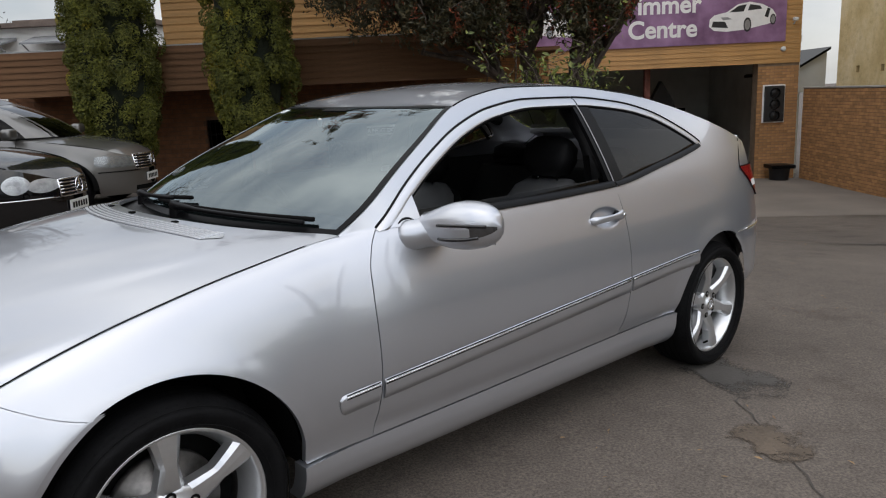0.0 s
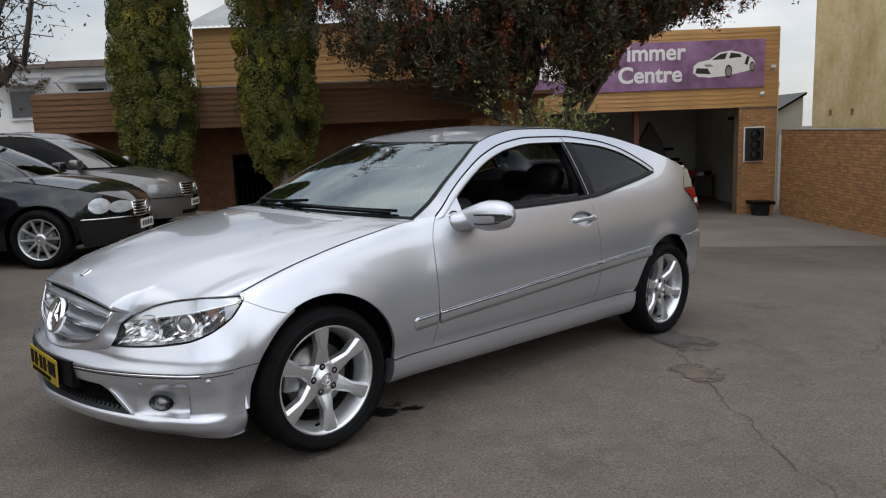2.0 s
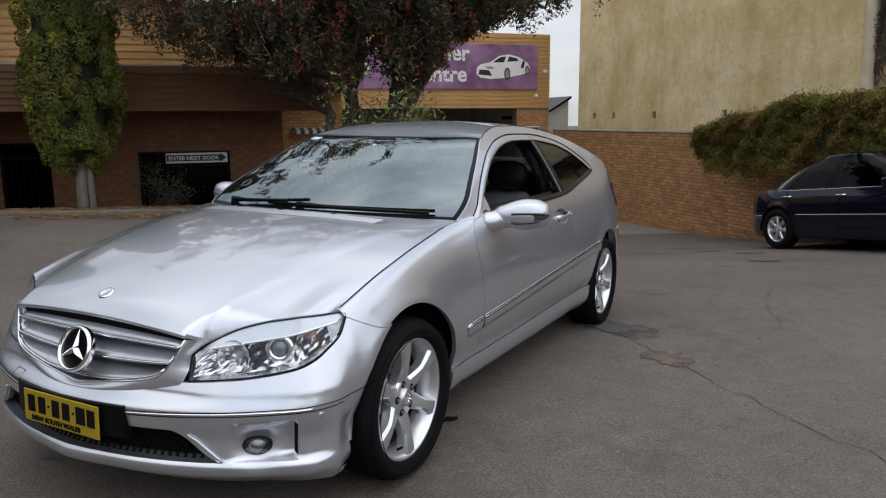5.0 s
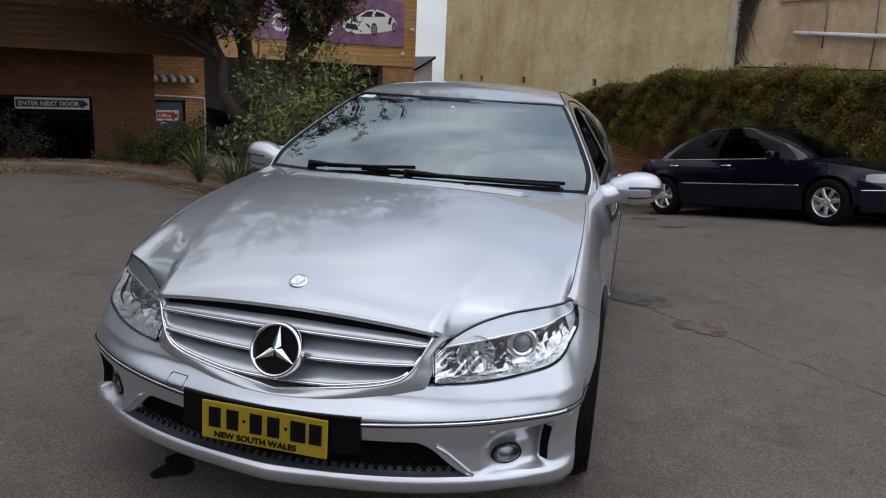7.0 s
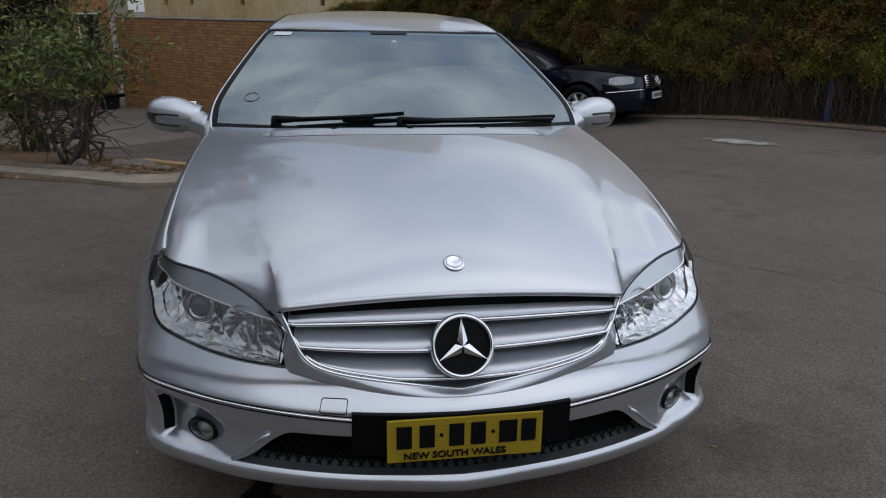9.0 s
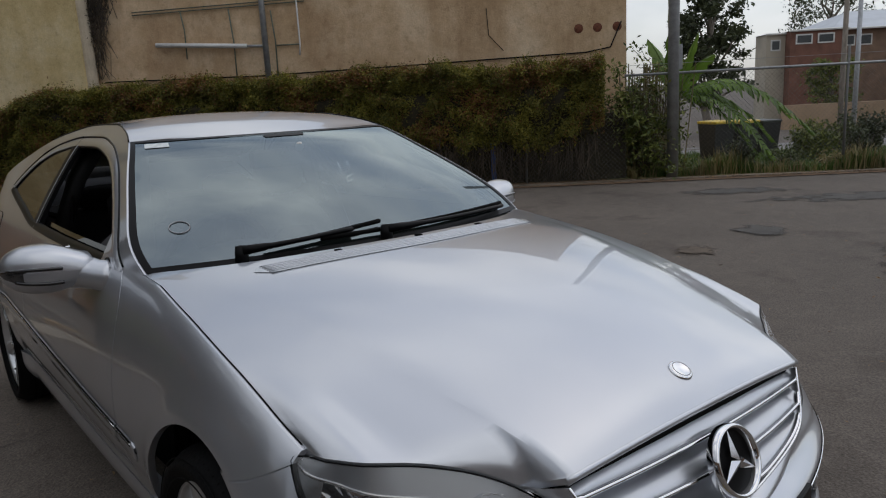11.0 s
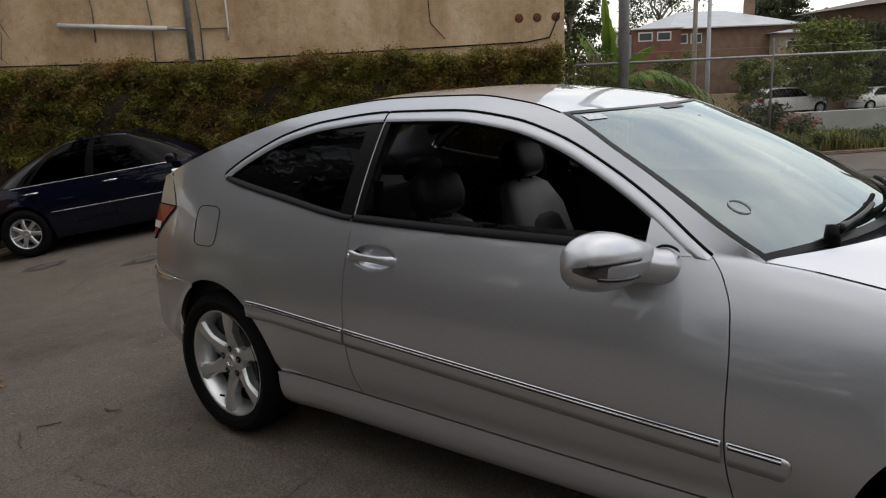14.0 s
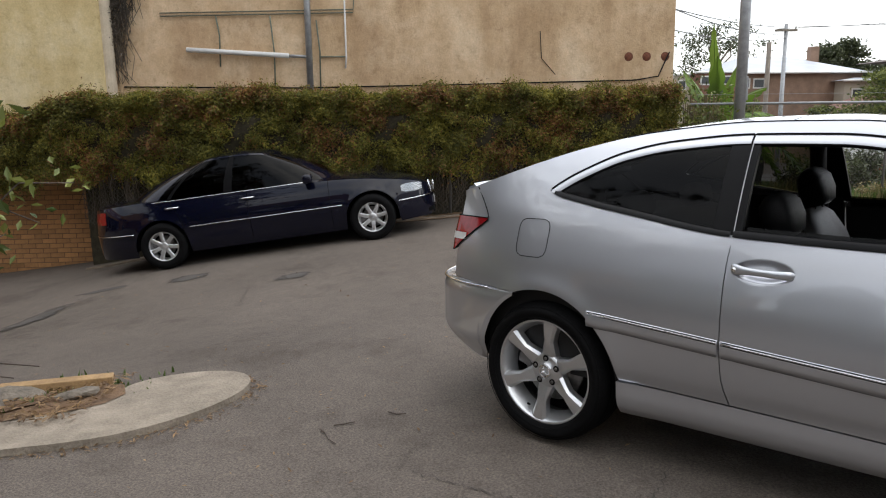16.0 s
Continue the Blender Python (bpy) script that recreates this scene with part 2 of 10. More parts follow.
def thing(name, m=None, label="", category="", group="", kind=""):
    ob = new(name)
    ob.empty_display_size = 0.2
    if m is not None:
        ob.matrix_basis = m
    return tagged(ob, label, category, group, kind)


def joined(*some):
    """Several (verts, faces) as one."""
    v, q = [], []
    for a, b in some:
        k = len(v)
        v += [tuple(p) for p in a]
        q += [tuple(i + k for i in face) for face in b]
    return v, q


def box(x0, x1, y0, y1, z0, z1, bevel=0.0):
    if bevel:
        return bevelled(x0, x1, y0, y1, z0, z1, bevel)
    v = [(x, y, z) for x in (x0, x1) for y in (y0, y1) for z in (z0, z1)]
    return v, [(0, 1, 3, 2), (4, 6, 7, 5), (0, 4, 5, 1), (2, 3, 7, 6), (0, 2, 6, 4), (1, 5, 7, 3)]


def bevelled(x0, x1, y0, y1, z0, z1, r, seg=2):
    bm = bmesh.new()
    v, q = box(x0, x1, y0, y1, z0, z1)
    vs = [bm.verts.new(p) for p in v]
    for face in q:
        bm.faces.new([vs[i] for i in face])
    bmesh.ops.recalc_face_normals(bm, faces=bm.faces)
    bmesh.ops.bevel(bm, geom=bm.edges[:], offset=r, segments=seg, affect="EDGES", profile=0.6)
    bm.verts.index_update()
    out = [tuple(p.co) for p in bm.verts], [tuple(p.index for p in face.verts) for face in bm.faces]
    bm.free()
    return out


def moved(data, m):
    return [tuple(m @ Vector(p)) for p in data[0]], data[1]


def grid(rows):
    """Rows of points as a sheet of quads."""
    n, k = len(rows), len(rows[0])
    return [p for r in rows for p in r], [(i * k + j, i * k + j + 1, (i + 1) * k + j + 1, (i + 1) * k + j) for i in range(n - 1) for j in range(k - 1)]


def skirted(rows, inward, edges="urdl"):
    """A sheet with its rim turned in along the given vector, as pressed metal has. edges: u, d: first and last row; l, r: first and last column."""
    v, q = grid(rows)
    n, k = len(rows), len(rows[0])
    runs = {"u": [j for j in range(k)], "r": [i * k + k - 1 for i in range(n)], "d": [(n - 1) * k + j for j in range(k - 1, -1, -1)], "l": [i * k for i in range(n - 1, -1, -1)]}
    v, q = list(v), list(q)
    for side_of in edges:
        rim = runs[side_of]
        base, m = len(v), len(rim)
        v += [v[i] for i in rim] + [tuple(Vector(v[i]) + Vector(inward)) for i in rim]
        q += [(base + i, base + m + i, base + m + i + 1, base + i + 1) for i in range(m - 1)]
    return v, q


def tube(points, r, sides=8, closed=False, caps=True):
    """A round bar along points; r is one radius or one for each point."""
    pts = [Vector(p) for p in points]
    n = len(pts)
    rs = r if isinstance(r, (list, tuple)) else [r] * n
    v, q = [], []
    up = None
    for i, p in enumerate(pts):
        a, b = pts[(i - 1) % n if closed else max(i - 1, 0)], pts[(i + 1) % n if closed else min(i + 1, n - 1)]
        d = (b - a).normalized() if (b - a).length > 1e-9 else Vector((0, 0, 1))
        if up is None:
            up = d.orthogonal().normalized()
        up = (up - d * up.dot(d)).normalized() if (up - d * up.dot(d)).length > 1e-6 else d.orthogonal().normalized()
        s = d.cross(up)
        v += [tuple(p + rs[i] * (math.cos(2 * math.pi * j / sides) * up + math.sin(2 * math.pi * j / sides) * s)) for j in range(sides)]
    for i in range(n if closed else n - 1):
        k = (i + 1) % n
        q += [(i * sides + j, i * sides + (j + 1) % sides, k * sides + (j + 1) % sides, k * sides + j) for j in range(sides)]
    if caps and not closed:
        q += [tuple(range(sides - 1, -1, -1)), tuple((n - 1) * sides + j for j in range(sides))]
    return v, q


def lathe(profile, n=48, axis="y"):
    """(radius, height) turned about an axis."""
    v = []
    for r, h in profile:
        for j in range(n):
            c, s = r * math.cos(2 * math.pi * j / n), r * math.sin(2 * math.pi * j / n)
            v.append((c, h, s) if axis == "y" else (c, s, h) if axis == "z" else (h, c, s))
    return v, [(i * n + j, i * n + (j + 1) % n, (i + 1) * n + (j + 1) % n, (i + 1) * n + j) for i in range(len(profile) - 1) for j in range(n)]


def prism(outline, axis, a, b):
    """A flat outline drawn out along an axis from a to b; the outline's two numbers are the other axes in order."""
    n = len(outline)

    def at(p, h):
        return (h, p[0], p[1]) if axis == "x" else (p[0], h, p[1]) if axis == "y" else (p[0], p[1], h)

    v = [at(p, a) for p in outline] + [at(p, b) for p in outline]
    return v, [tuple(range(n)), tuple(range(2 * n - 1, n - 1, -1))] + [(i, i + n, (i + 1) % n + n, (i + 1) % n) for i in range(n)]


def curve(*knots):
    """A smooth function through (x, value) knots that does not overshoot."""
    xs, ys = [float(k[0]) for k in knots], [float(k[1]) for k in knots]
    n = len(xs)
    d = [(ys[i + 1] - ys[i]) / (xs[i + 1] - xs[i]) for i in range(n - 1)]
    m = [d[0]] + [0.0 if d[i - 1] * d[i] <= 0 else 2 * d[i - 1] * d[i] / (d[i - 1] + d[i]) for i in range(1, n - 1)] + [d[-1]]

    def at(x):
        if x <= xs[0]:
            return ys[0] + m[0] * (x - xs[0])
        if x >= xs[-1]:
            return ys[-1] + m[-1] * (x - xs[-1])
        i = max(j for j in range(n - 1) if xs[j] <= x)
        h = xs[i + 1] - xs[i]
        t = (x - xs[i]) / h
        return (2 * t**3 - 3 * t**2 + 1) * ys[i] + (t**3 - 2 * t**2 + t) * h * m[i] + (3 * t**2 - 2 * t**3) * ys[i + 1] + (t**3 - t**2) * h * m[i + 1]

    return at


def spline(points, n):
    """n points evenly along a smooth line through the given ones."""
    pts = [Vector(p) for p in points]
    fine = []
    for i in range(len(pts) - 1):
        p0, p1, p2, p3 = pts[max(i - 1, 0)], pts[i], pts[i + 1], pts[min(i + 2, len(pts) - 1)]
        for j in range(24):
            t = j / 24
            fine.append(0.5 * (2 * p1 + (p2 - p0) * t + (2 * p0 - 5 * p1 + 4 * p2 - p3) * t * t + (3 * p1 - p0 - 3 * p2 + p3) * t**3))
    fine.append(pts[-1])
    run = [0.0]
    for a, b in zip(fine, fine[1:]):
        run.append(run[-1] + (b - a).length)
    out, k = [], 0
    for i in range(n):
        s = run[-1] * i / (n - 1)
        while k < len(run) - 2 and run[k + 1] < s:
            k += 1
        t = (s - run[k]) / max(run[k + 1] - run[k], 1e-9)
        out.append(fine[k].lerp(fine[k + 1], min(1, max(0, t))))
    return out


def smooth(a, b, x):
    t = min(1.0, max(0.0, (x - a) / (b - a)))
    return t * t * (3 - 2 * t)


def lerp(a, b, t):
    return a + (b - a) * t


def text(name, words, size, m, material, parent, label="", bold=0.0, squash=1.0):
    """Lettering as a mesh, its lower left corner at m, reading along m's x."""
    cu = bpy.data.curves.new(name, "FONT")
    cu.body, cu.size, cu.extrude, cu.offset = words, size, 0.002, bold
    tmp = bpy.data.objects.new(name, cu)
    scene.collection.objects.link(tmp)
    me = bpy.data.meshes.new_from_object(tmp.evaluated_get(bpy.context.evaluated_depsgraph_get()))
    bpy.data.objects.remove(tmp)
    me.transform(m @ Matrix.Diagonal((squash, 1, 1, 1)))
    me.materials.clear()
    me.materials.append(material)
    ob = new(name, me)
    ob.parent = parent
    if label:
        ob["label"] = label
    return ob


def leaves(centres, normals, size, rng, long=1.0, spread=0.9, quad=True):
    """Many small folded leaf blades at the given places, as one mesh."""
    n = len(centres)
    c = np.asarray(centres, float)
    d = np.asarray(normals, float) + rng.normal(0, spread, (n, 3))
    d /= np.linalg.norm(d, axis=1, keepdims=True) + 1e-9
    a = np.cross(d, rng.normal(0, 1, (n, 3)))
    a /= np.linalg.norm(a, axis=1, keepdims=True) + 1e-9
    b = np.cross(d, a)
    s = size * rng.uniform(0.6, 1.4, (n, 1))
    p0, p1 = c - a * s * long, c + a * s * long
    m1, m2 = c + b * s * 0.42 + d * s * 0.15, c - b * s * 0.42 + d * s * 0.15
    v = np.stack([p0, m1, p1, m2], 1).reshape(-1, 3)
    q = np.arange(4 * n).reshape(n, 4)
    return v.tolist(), q.tolist()


# ---- the ground: a yard that falls away to the garage ----
SLOPE_Y = curve((-60, 0), (-20, 0), (0, 0.0), (2.5, 0.15), (5.4, 0.50), (7.7, 0.86), (12, 1.24), (16, 1.35), (22, 1.38), (60, 1.38))
FALL_X = curve((-400, -0.22), (-60, -0.22), (-20, -0.22), (-9, -0.16), (-4.3, -0.10), (0, 0.0), (6, 0.16), (10, 0.25), (11.5, 0.32), (20, 1.0), (34, 1.9), (60, 2.2), (400, 2.3))


def gz(x, y):
    """The height of the ground."""
    return -FALL_X(x) - smooth(-1.5, 6.0, x) * smooth(26, 12, x) * SLOPE_Y(y) - 0.009 * max(-4, min(4, y)) * smooth(12, 4, abs(x)) - 0.68 * smooth(8.5, 10.3, y) * smooth(0.5, -0.3, x) * smooth(-12, -9, x) * smooth(30, 14, y)


def steps(lo, hi, near_lo, near_hi, fine, coarse):
    out, x = [], near_lo
    while x < near_hi:
        out.append(x)
        x += fine
    d = coarse
    while x < hi:
        out.append(x)
        x += d
        d *= 1.5
    out.append(hi)
    x, d = near_lo, coarse
    while x > lo:
        x -= d
        d *= 1.5
        out.insert(0, max(x, lo))
    return out


def asphalt():
    m, n, l, b = tree("asphalt")
    geo, mp = n.new("ShaderNodeNewGeometry"), n.new("ShaderNodeMapping")
    l.new(geo.outputs["Position"], mp.inputs["Vector"])

    def noise_at(scale, detail, rough=0.5):
        t = n.new("ShaderNodeTexNoise")
        t.inputs["Scale"].default_value, t.inputs["Detail"].default_value, t.inputs["Roughness"].default_value = scale, detail, rough
        l.new(mp.outputs["Vector"], t.inputs["Vector"])
        return t.outputs["Fac"]

    def ramp_of(src, p0, c0, p1, c1):
        r = n.new("ShaderNodeValToRGB")
        r.color_ramp.elements[0].position, r.color_ramp.elements[0].color = p0, c0
        r.color_ramp.elements[1].position, r.color_ramp.elements[1].color = p1, c1
        l.new(src, r.inputs["Fac"])
        return r.outputs["Color"]

    def mixed(kind, fac, a, c):
        x = n.new("ShaderNodeMix")
        x.data_type, x.blend_type = "RGBA", kind
        x.inputs["Factor"].default_value = fac
        l.new(a, x.inputs["A"])
        l.new(c, x.inputs["B"])
        return x.outputs["Result"]

    base = ramp_of(noise_at(0.45, 6, 0.6), 0.32, rgb(ASPHALT_C, 0.84), 0.68, rgb(ASPHALT_C, 1.12))
    stains = ramp_of(noise_at(1.1, 6, 0.68), 0.34, (0.64, 0.62, 0.60, 1), 0.46, (1, 1, 1, 1))
    grit = ramp_of(noise_at(95, 3, 0.7), 0.34, (0.42, 0.42, 0.43, 1), 0.66, (1.0, 1.0, 1.0, 1))
    vor = n.new("ShaderNodeTexVoronoi")
    vor.inputs["Scale"].default_value = 120
    l.new(mp.outputs["Vector"], vor.inputs["Vector"])
    chips = ramp_of(vor.outputs["Distance"], 0.08, (1.5, 1.45, 1.4, 1), 0.25, (1, 1, 1, 1))
    col = mixed("MULTIPLY", 1.0, mixed("MULTIPLY", 0.8, base, stains), grit)
    col = mixed("MULTIPLY", 0.8, col, chips)
    blotch = ramp_of(noise_at(7.0, 4, 0.65), 0.35, (0.90, 0.895, 0.89, 1), 0.62, (1.05, 1.045, 1.04, 1))
    col = mixed("MULTIPLY", 1.0, col, blotch)
    l.new(col, b.inputs["Base Color"])
    b.inputs["Roughness"].default_value = 0.86
    b.inputs["Specular IOR Level"].default_value = 0.35
    bn = n.new("ShaderNodeBump")
    bn.inputs["Strength"].default_value, bn.inputs["Distance"].default_value = 0.8, 0.008
    l.new(noise_at(110, 3), bn.inputs["Height"])
    l.new(bn.outputs["Normal"], b.inputs["Normal"])
    return m


ASPHALT = asphalt()
gx, gy = steps(-400, 400, -14, 20, 0.5, 1.0), steps(-400, 400, -14, 24, 0.5, 1.0)
ground = part("ground", grid([[(x, y, gz(x, y)) for x in gx] for y in gy]), ASPHALT, smooth=True)
tagged(ground, "worn grey asphalt yard with patches and stains", "ground", kind="structure")


def sheet(name, outline, material, lift, label, category="ground", cell=0.25, kind="structure", thick=0.0):
    """A level-following sheet over an outline of (x, y), laid a little above the ground."""
    bm = bmesh.new()
    x0, x1 = min(p[0] for p in outline), max(p[0] for p in outline)
    y0, y1 = min(p[1] for p in outline), max(p[1] for p in outline)
    bm.faces.new([bm.verts.new((*p, 0)) for p in outline])
    k = x0 + cell
    while k < x1:
        bmesh.ops.bisect_plane(bm, geom=bm.verts[:] + bm.edges[:] + bm.faces[:], plane_co=(k, 0, 0), plane_no=(1, 0, 0))
        k += cell
    k = y0 + cell
    while k < y1:
        bmesh.ops.bisect_plane(bm, geom=bm.verts[:] + bm.edges[:] + bm.faces[:], plane_co=(0, k, 0), plane_no=(0, 1, 0))
        k += cell
    bmesh.ops.triangulate(bm, faces=bm.faces[:])
    for v in bm.verts:
        v.co.z = gz(v.co.x, v.co.y) + lift
    bmesh.ops.recalc_face_normals(bm, faces=bm.faces)
    if thick:
        rim = [e for e in bm.edges if len(e.link_faces) == 1]
        ext = bmesh.ops.extrude_edge_only(bm, edges=rim)
        for v in (g for g in ext["geom"] if isinstance(g, bmesh.types.BMVert)):
            v.co.z -= thick
    ob = part(name, bm, material)
    return tagged(ob, label, category, kind=kind)


def blot(cx, cy, rx, ry, turn, seed, n=28, rough=0.22):
    rng = random.Random(seed)
    ph = [rng.uniform(0, 6.28) for _ in range(5)]
    out = []
    for i in range(n):
        a = 2 * math.pi * i / n
        k = 1 + rough * sum(math.sin((j + 2) * a + ph[j]) / (j + 1.5) for j in range(5)) + (rng.uniform(-0.10, 0.10) if n > 40 else 0)
        x, y = rx * k * math.cos(a), ry * k * math.sin(a)
        out.append((cx + x * math.cos(turn) - y * math.sin(turn), cy + x * math.sin(turn) + y * math.cos(turn)))
    return out


sheet("driveway", [(1.7, 12.3), (5.0, 12.05), (8.2, 11.85), (10.58, 11.6), (10.58, 19.5), (3.0, 21.0), (1.7, 16)], DRIVE, 0.006, "stained grey concrete driveway falling to the garage", cell=0.5)


# ---- walls and buildings ----
def old_render(name, low, mid, high, streak, seed):
    """Weathered wall render: broad patches, runs down the wall, blistered spots and a rough skin."""
    m, n, l, b = tree(name)
    geo = n.new("ShaderNodeNewGeometry")

    def noise_of(scale, detail, rough, stretch=(1, 1, 1)):
        mp, t = n.new("ShaderNodeMapping"), n.new("ShaderNodeTexNoise")
        mp.inputs["Scale"].default_value, mp.inputs["Location"].default_value = stretch, (seed, seed * 2, seed * 3)
        t.inputs["Scale"].default_value, t.inputs["Detail"].default_value, t.inputs["Roughness"].default_value = scale, detail, rough
        l.new(geo.outputs["Position"], mp.inputs["Vector"])
        l.new(mp.outputs["Vector"], t.inputs["Vector"])
        return t.outputs["Fac"]

    def ramp(src, *stops):
        r = n.new("ShaderNodeValToRGB")
        while len(r.color_ramp.elements) < len(stops):
            r.color_ramp.elements.new(0.5)
        for e, (p, c) in zip(r.color_ramp.elements, stops):
            e.position, e.color = p, (*c, 1)
        l.new(src, r.inputs["Fac"])
        return r.outputs["Color"]

    def times(a, c):
        x = n.new("ShaderNodeMix")
        x.data_type, x.blend_type = "RGBA", "MULTIPLY"
        x.inputs["Factor"].default_value = 1.0
        l.new(a, x.inputs["A"])
        l.new(c, x.inputs["B"])
        return x.outputs["Result"]

    col = ramp(noise_of(0.9, 8, 0.68), (0.34, low), (0.50, mid), (0.66, high))
    col = times(col, ramp(noise_of(1.3, 5, 0.6, (1, 1, 0.12)), (0.36, streak), (0.52, (1, 1, 1))))
    col = times(col, ramp(noise_of(5.5, 6, 0.75), (0.30, (0.78, 0.74, 0.70)), (0.46, (1, 1, 1)), (0.72, (1.10, 1.09, 1.08))))
    col = times(col, ramp(noise_of(34, 3, 0.6), (0.3, (0.90, 0.89, 0.88)), (0.7, (1.04, 1.04, 1.04))))
    l.new(col, b.inputs["Base Color"])
    b.inputs["Roughness"].default_value = 0.92
    bn = n.new("ShaderNodeBump")
    bn.inputs["Strength"].default_value, bn.inputs["Distance"].default_value = 0.5, 0.02
    l.new(noise_of(16, 6, 0.7), bn.inputs["Height"])
    l.new(bn.outputs["Normal"], b.inputs["Normal"])
    return m


YELLOWRENDER = old_render("yellow_render", (0.53, 0.405, 0.20), (0.63, 0.505, 0.27), (0.72, 0.61, 0.39), (0.89, 0.86, 0.81), 3.0)
TANRENDER = old_render("tan_render", (0.50, 0.345, 0.20), (0.61, 0.44, 0.275), (0.74, 0.58, 0.40), (0.80, 0.76, 0.72), 11.0)
SHEDWALL = mat("shed_wall", (0.50, 0.50, 0.48), 0.8, var=0.15, scale=1.5)
DARKROOM = mat("garage_wall", (0.58, 0.58, 0.55), 0.85, var=0.2, scale=1.0)
DOORBLUE = mat("blue_door_paint", (0.055, 0.075, 0.125), 0.5, var=0.15, scale=3)
PURPLE = mat("purple_sign", (0.185, 0.075, 0.175), 0.45, var=0.35, scale=1.1, fine=4, second=(0.36, 0.20, 0.36))
SIGNWHITE = mat("sign_white", (0.78, 0.77, 0.76), 0.5, var=0.05)
SIGNBLACK = mat("sign_black", (0.014, 0.014, 0.015), 0.5, var=0.1)
SIGNRED = mat("sign_red", (0.42, 0.02, 0.025), 0.5, var=0.1)
RUST = mat("rust", (0.16, 0.055, 0.03), 0.9, var=0.35, scale=20)
PVC = mat("white_pipe", (0.66, 0.66, 0.65), 0.45, var=0.1, scale=8)
GREENPIPE = mat("green_pipe", (0.12, 0.135, 0.10), 0.6, var=0.3, scale=9)


def setting(name, data, material, label, category="wall", smooth_it=False):
    return tagged(part(name, data, material, smooth=smooth_it), label, category, kind="structure")


def wall_with_holes(axis, face, depth, u0, u1, z0, z1, holes):
    """A thick wall with openings through it. axis 'y': it faces -y at y = face; axis 'x': it faces -x at x = face. Holes: (u0, u1, z0, z1)."""
    us = sorted({u0, u1, *[h[0] for h in holes], *[h[1] for h in holes]})
    zs = sorted({z0, z1, *[h[2] for h in holes], *[h[3] for h in holes]})
    out = []
    for a, b in zip(us, us[1:]):
        run = None
        for c, d in zip(zs, zs[1:]):
            solid = not any(h[0] <= a and b <= h[1] and h[2] <= c and d <= h[3] for h in holes)
            if solid:
                run = (run[0], d) if run else (c, d)
            if run and (not solid or d == zs[-1]):
                out.append(box(a, b, face, face + depth, *run) if axis == "y" else box(face, face + depth, a, b, *run))
                run = None
    return joined(*out)


def fill_bricks(parent, axis, face, u0, u1, z0, z1, holes, material, near=None, course=0.086, length=0.24, label=""):
    """Single bricks, 8 mm proud of the mortar: those in the near stretch (u0, u1, z0, z1) as objects on one mesh, the rest joined."""
    ln, h = length - 0.012, course - 0.011

    def brick(u, z, w):
        d0, d1 = face - 0.008, face + 0.02
        return box(u, u + w, d0, d1, z, z + h) if axis == "y" else box(d0, d1, u, u + w, z, z + h)

    whole = brick(0, 0, ln)
    shared = None
    rest, k = [], 0
    row = 0
    z = z0
    while z + h <= z1 + 1e-6:
        u = u0 - (length / 2 if row % 2 else 0)
        while u < u1:
            a, b = max(u, u0), min(u + ln, u1)
            for hu0, hu1, hz0, hz1 in holes:
                if hz0 - 0.04 < z + h / 2 < hz1 + 0.04 and a < hu1 and b > hu0:
                    if a < hu0:
                        b = min(b, hu0)
                    elif b > hu1:
                        a = max(a, hu1)
                    else:
                        b = a
            if b - a > 0.04:
                if near and k < 300 and abs(b - a - ln) < 1e-6 and near[0] <= a and b <= near[1] and near[2] <= z <= near[3]:
                    if shared is None:
                        first = part("brick", whole, material, parent)
                        shared = first.data
                        ob = first
                    else:
                        ob = new("brick", shared)
                        ob.parent = parent
                    ob.location = (a, 0, z) if axis == "y" else (0, a, z)
                    k += 1
                else:
                    rest.append(brick(a, z, b - a))
            u += length
        z += course
        row += 1
    if rest:
        tagged(part("brickwork", joined(*rest), material, parent), kind="stuff")


def boards(parent, name, axis, face, u0, u1, z0, z1, h, material, lap=0.03):
    """Lapped horizontal boards, each an object of its own on one mesh."""
    n = max(1, round((z1 - z0) / h))
    h = (z1 - z0) / n
    sec = [(0.0, 0.0), (0.0, h + 0.012), (-0.012, h + 0.012), (-lap, 0.004), (-lap, 0.0)]
    data = prism([(face + d, z) for d, z in sec], "x", u0, u1) if axis == "y" else moved(prism([(face + d, z) for d, z in sec], "x", u0, u1), Matrix(((0, 1, 0, 0), (1, 0, 0, 0), (0, 0, 1, 0), (0, 0, 0, 1))))
    first = part(name, data, material, parent)
    first.location.z = z0
    for i in range(1, n):
        ob = new(name, first.data)
        ob.parent = parent
        ob.location.z = z0 + i * h


# the shop: brown brick below a dark timber fascia, golden boards above
WIN1, DOOR_A = (-2.31, -0.58, -0.66, 0.83), (-4.70, -3.85, -0.9, 1.04)
WIN2, DOOR_C = (-8.0, -6.6, -0.2, 0.95), (1.42, 2.22, -1.45, 0.59)
wall_shop = setting("wall_shop", wall_with_holes("y", 11.5, 0.25, -8.6, 0.5, -1.0, 2.3, [WIN1, DOOR_A]), MORTARD, "brown brick shop wall under a dark timber fascia")
wall_side = setting("wall_side", joined(box(0.25, 0.5, 11.752, 17.2, -1.3, 2.3)), BRICKD, "brown brick return wall beside the office door")
wall_office = setting("wall_office", wall_with_holes("y", 17.0, 0.25, 0.502, 2.73, -1.7, 2.3, [DOOR_C]), MORTAR, "orange brick wall with the office door")
wall_return = setting("wall_return", box(2.48, 2.73, 17.252, 19.7, -1.8, 2.0), BRICK, "orange brick return wall of the garage")
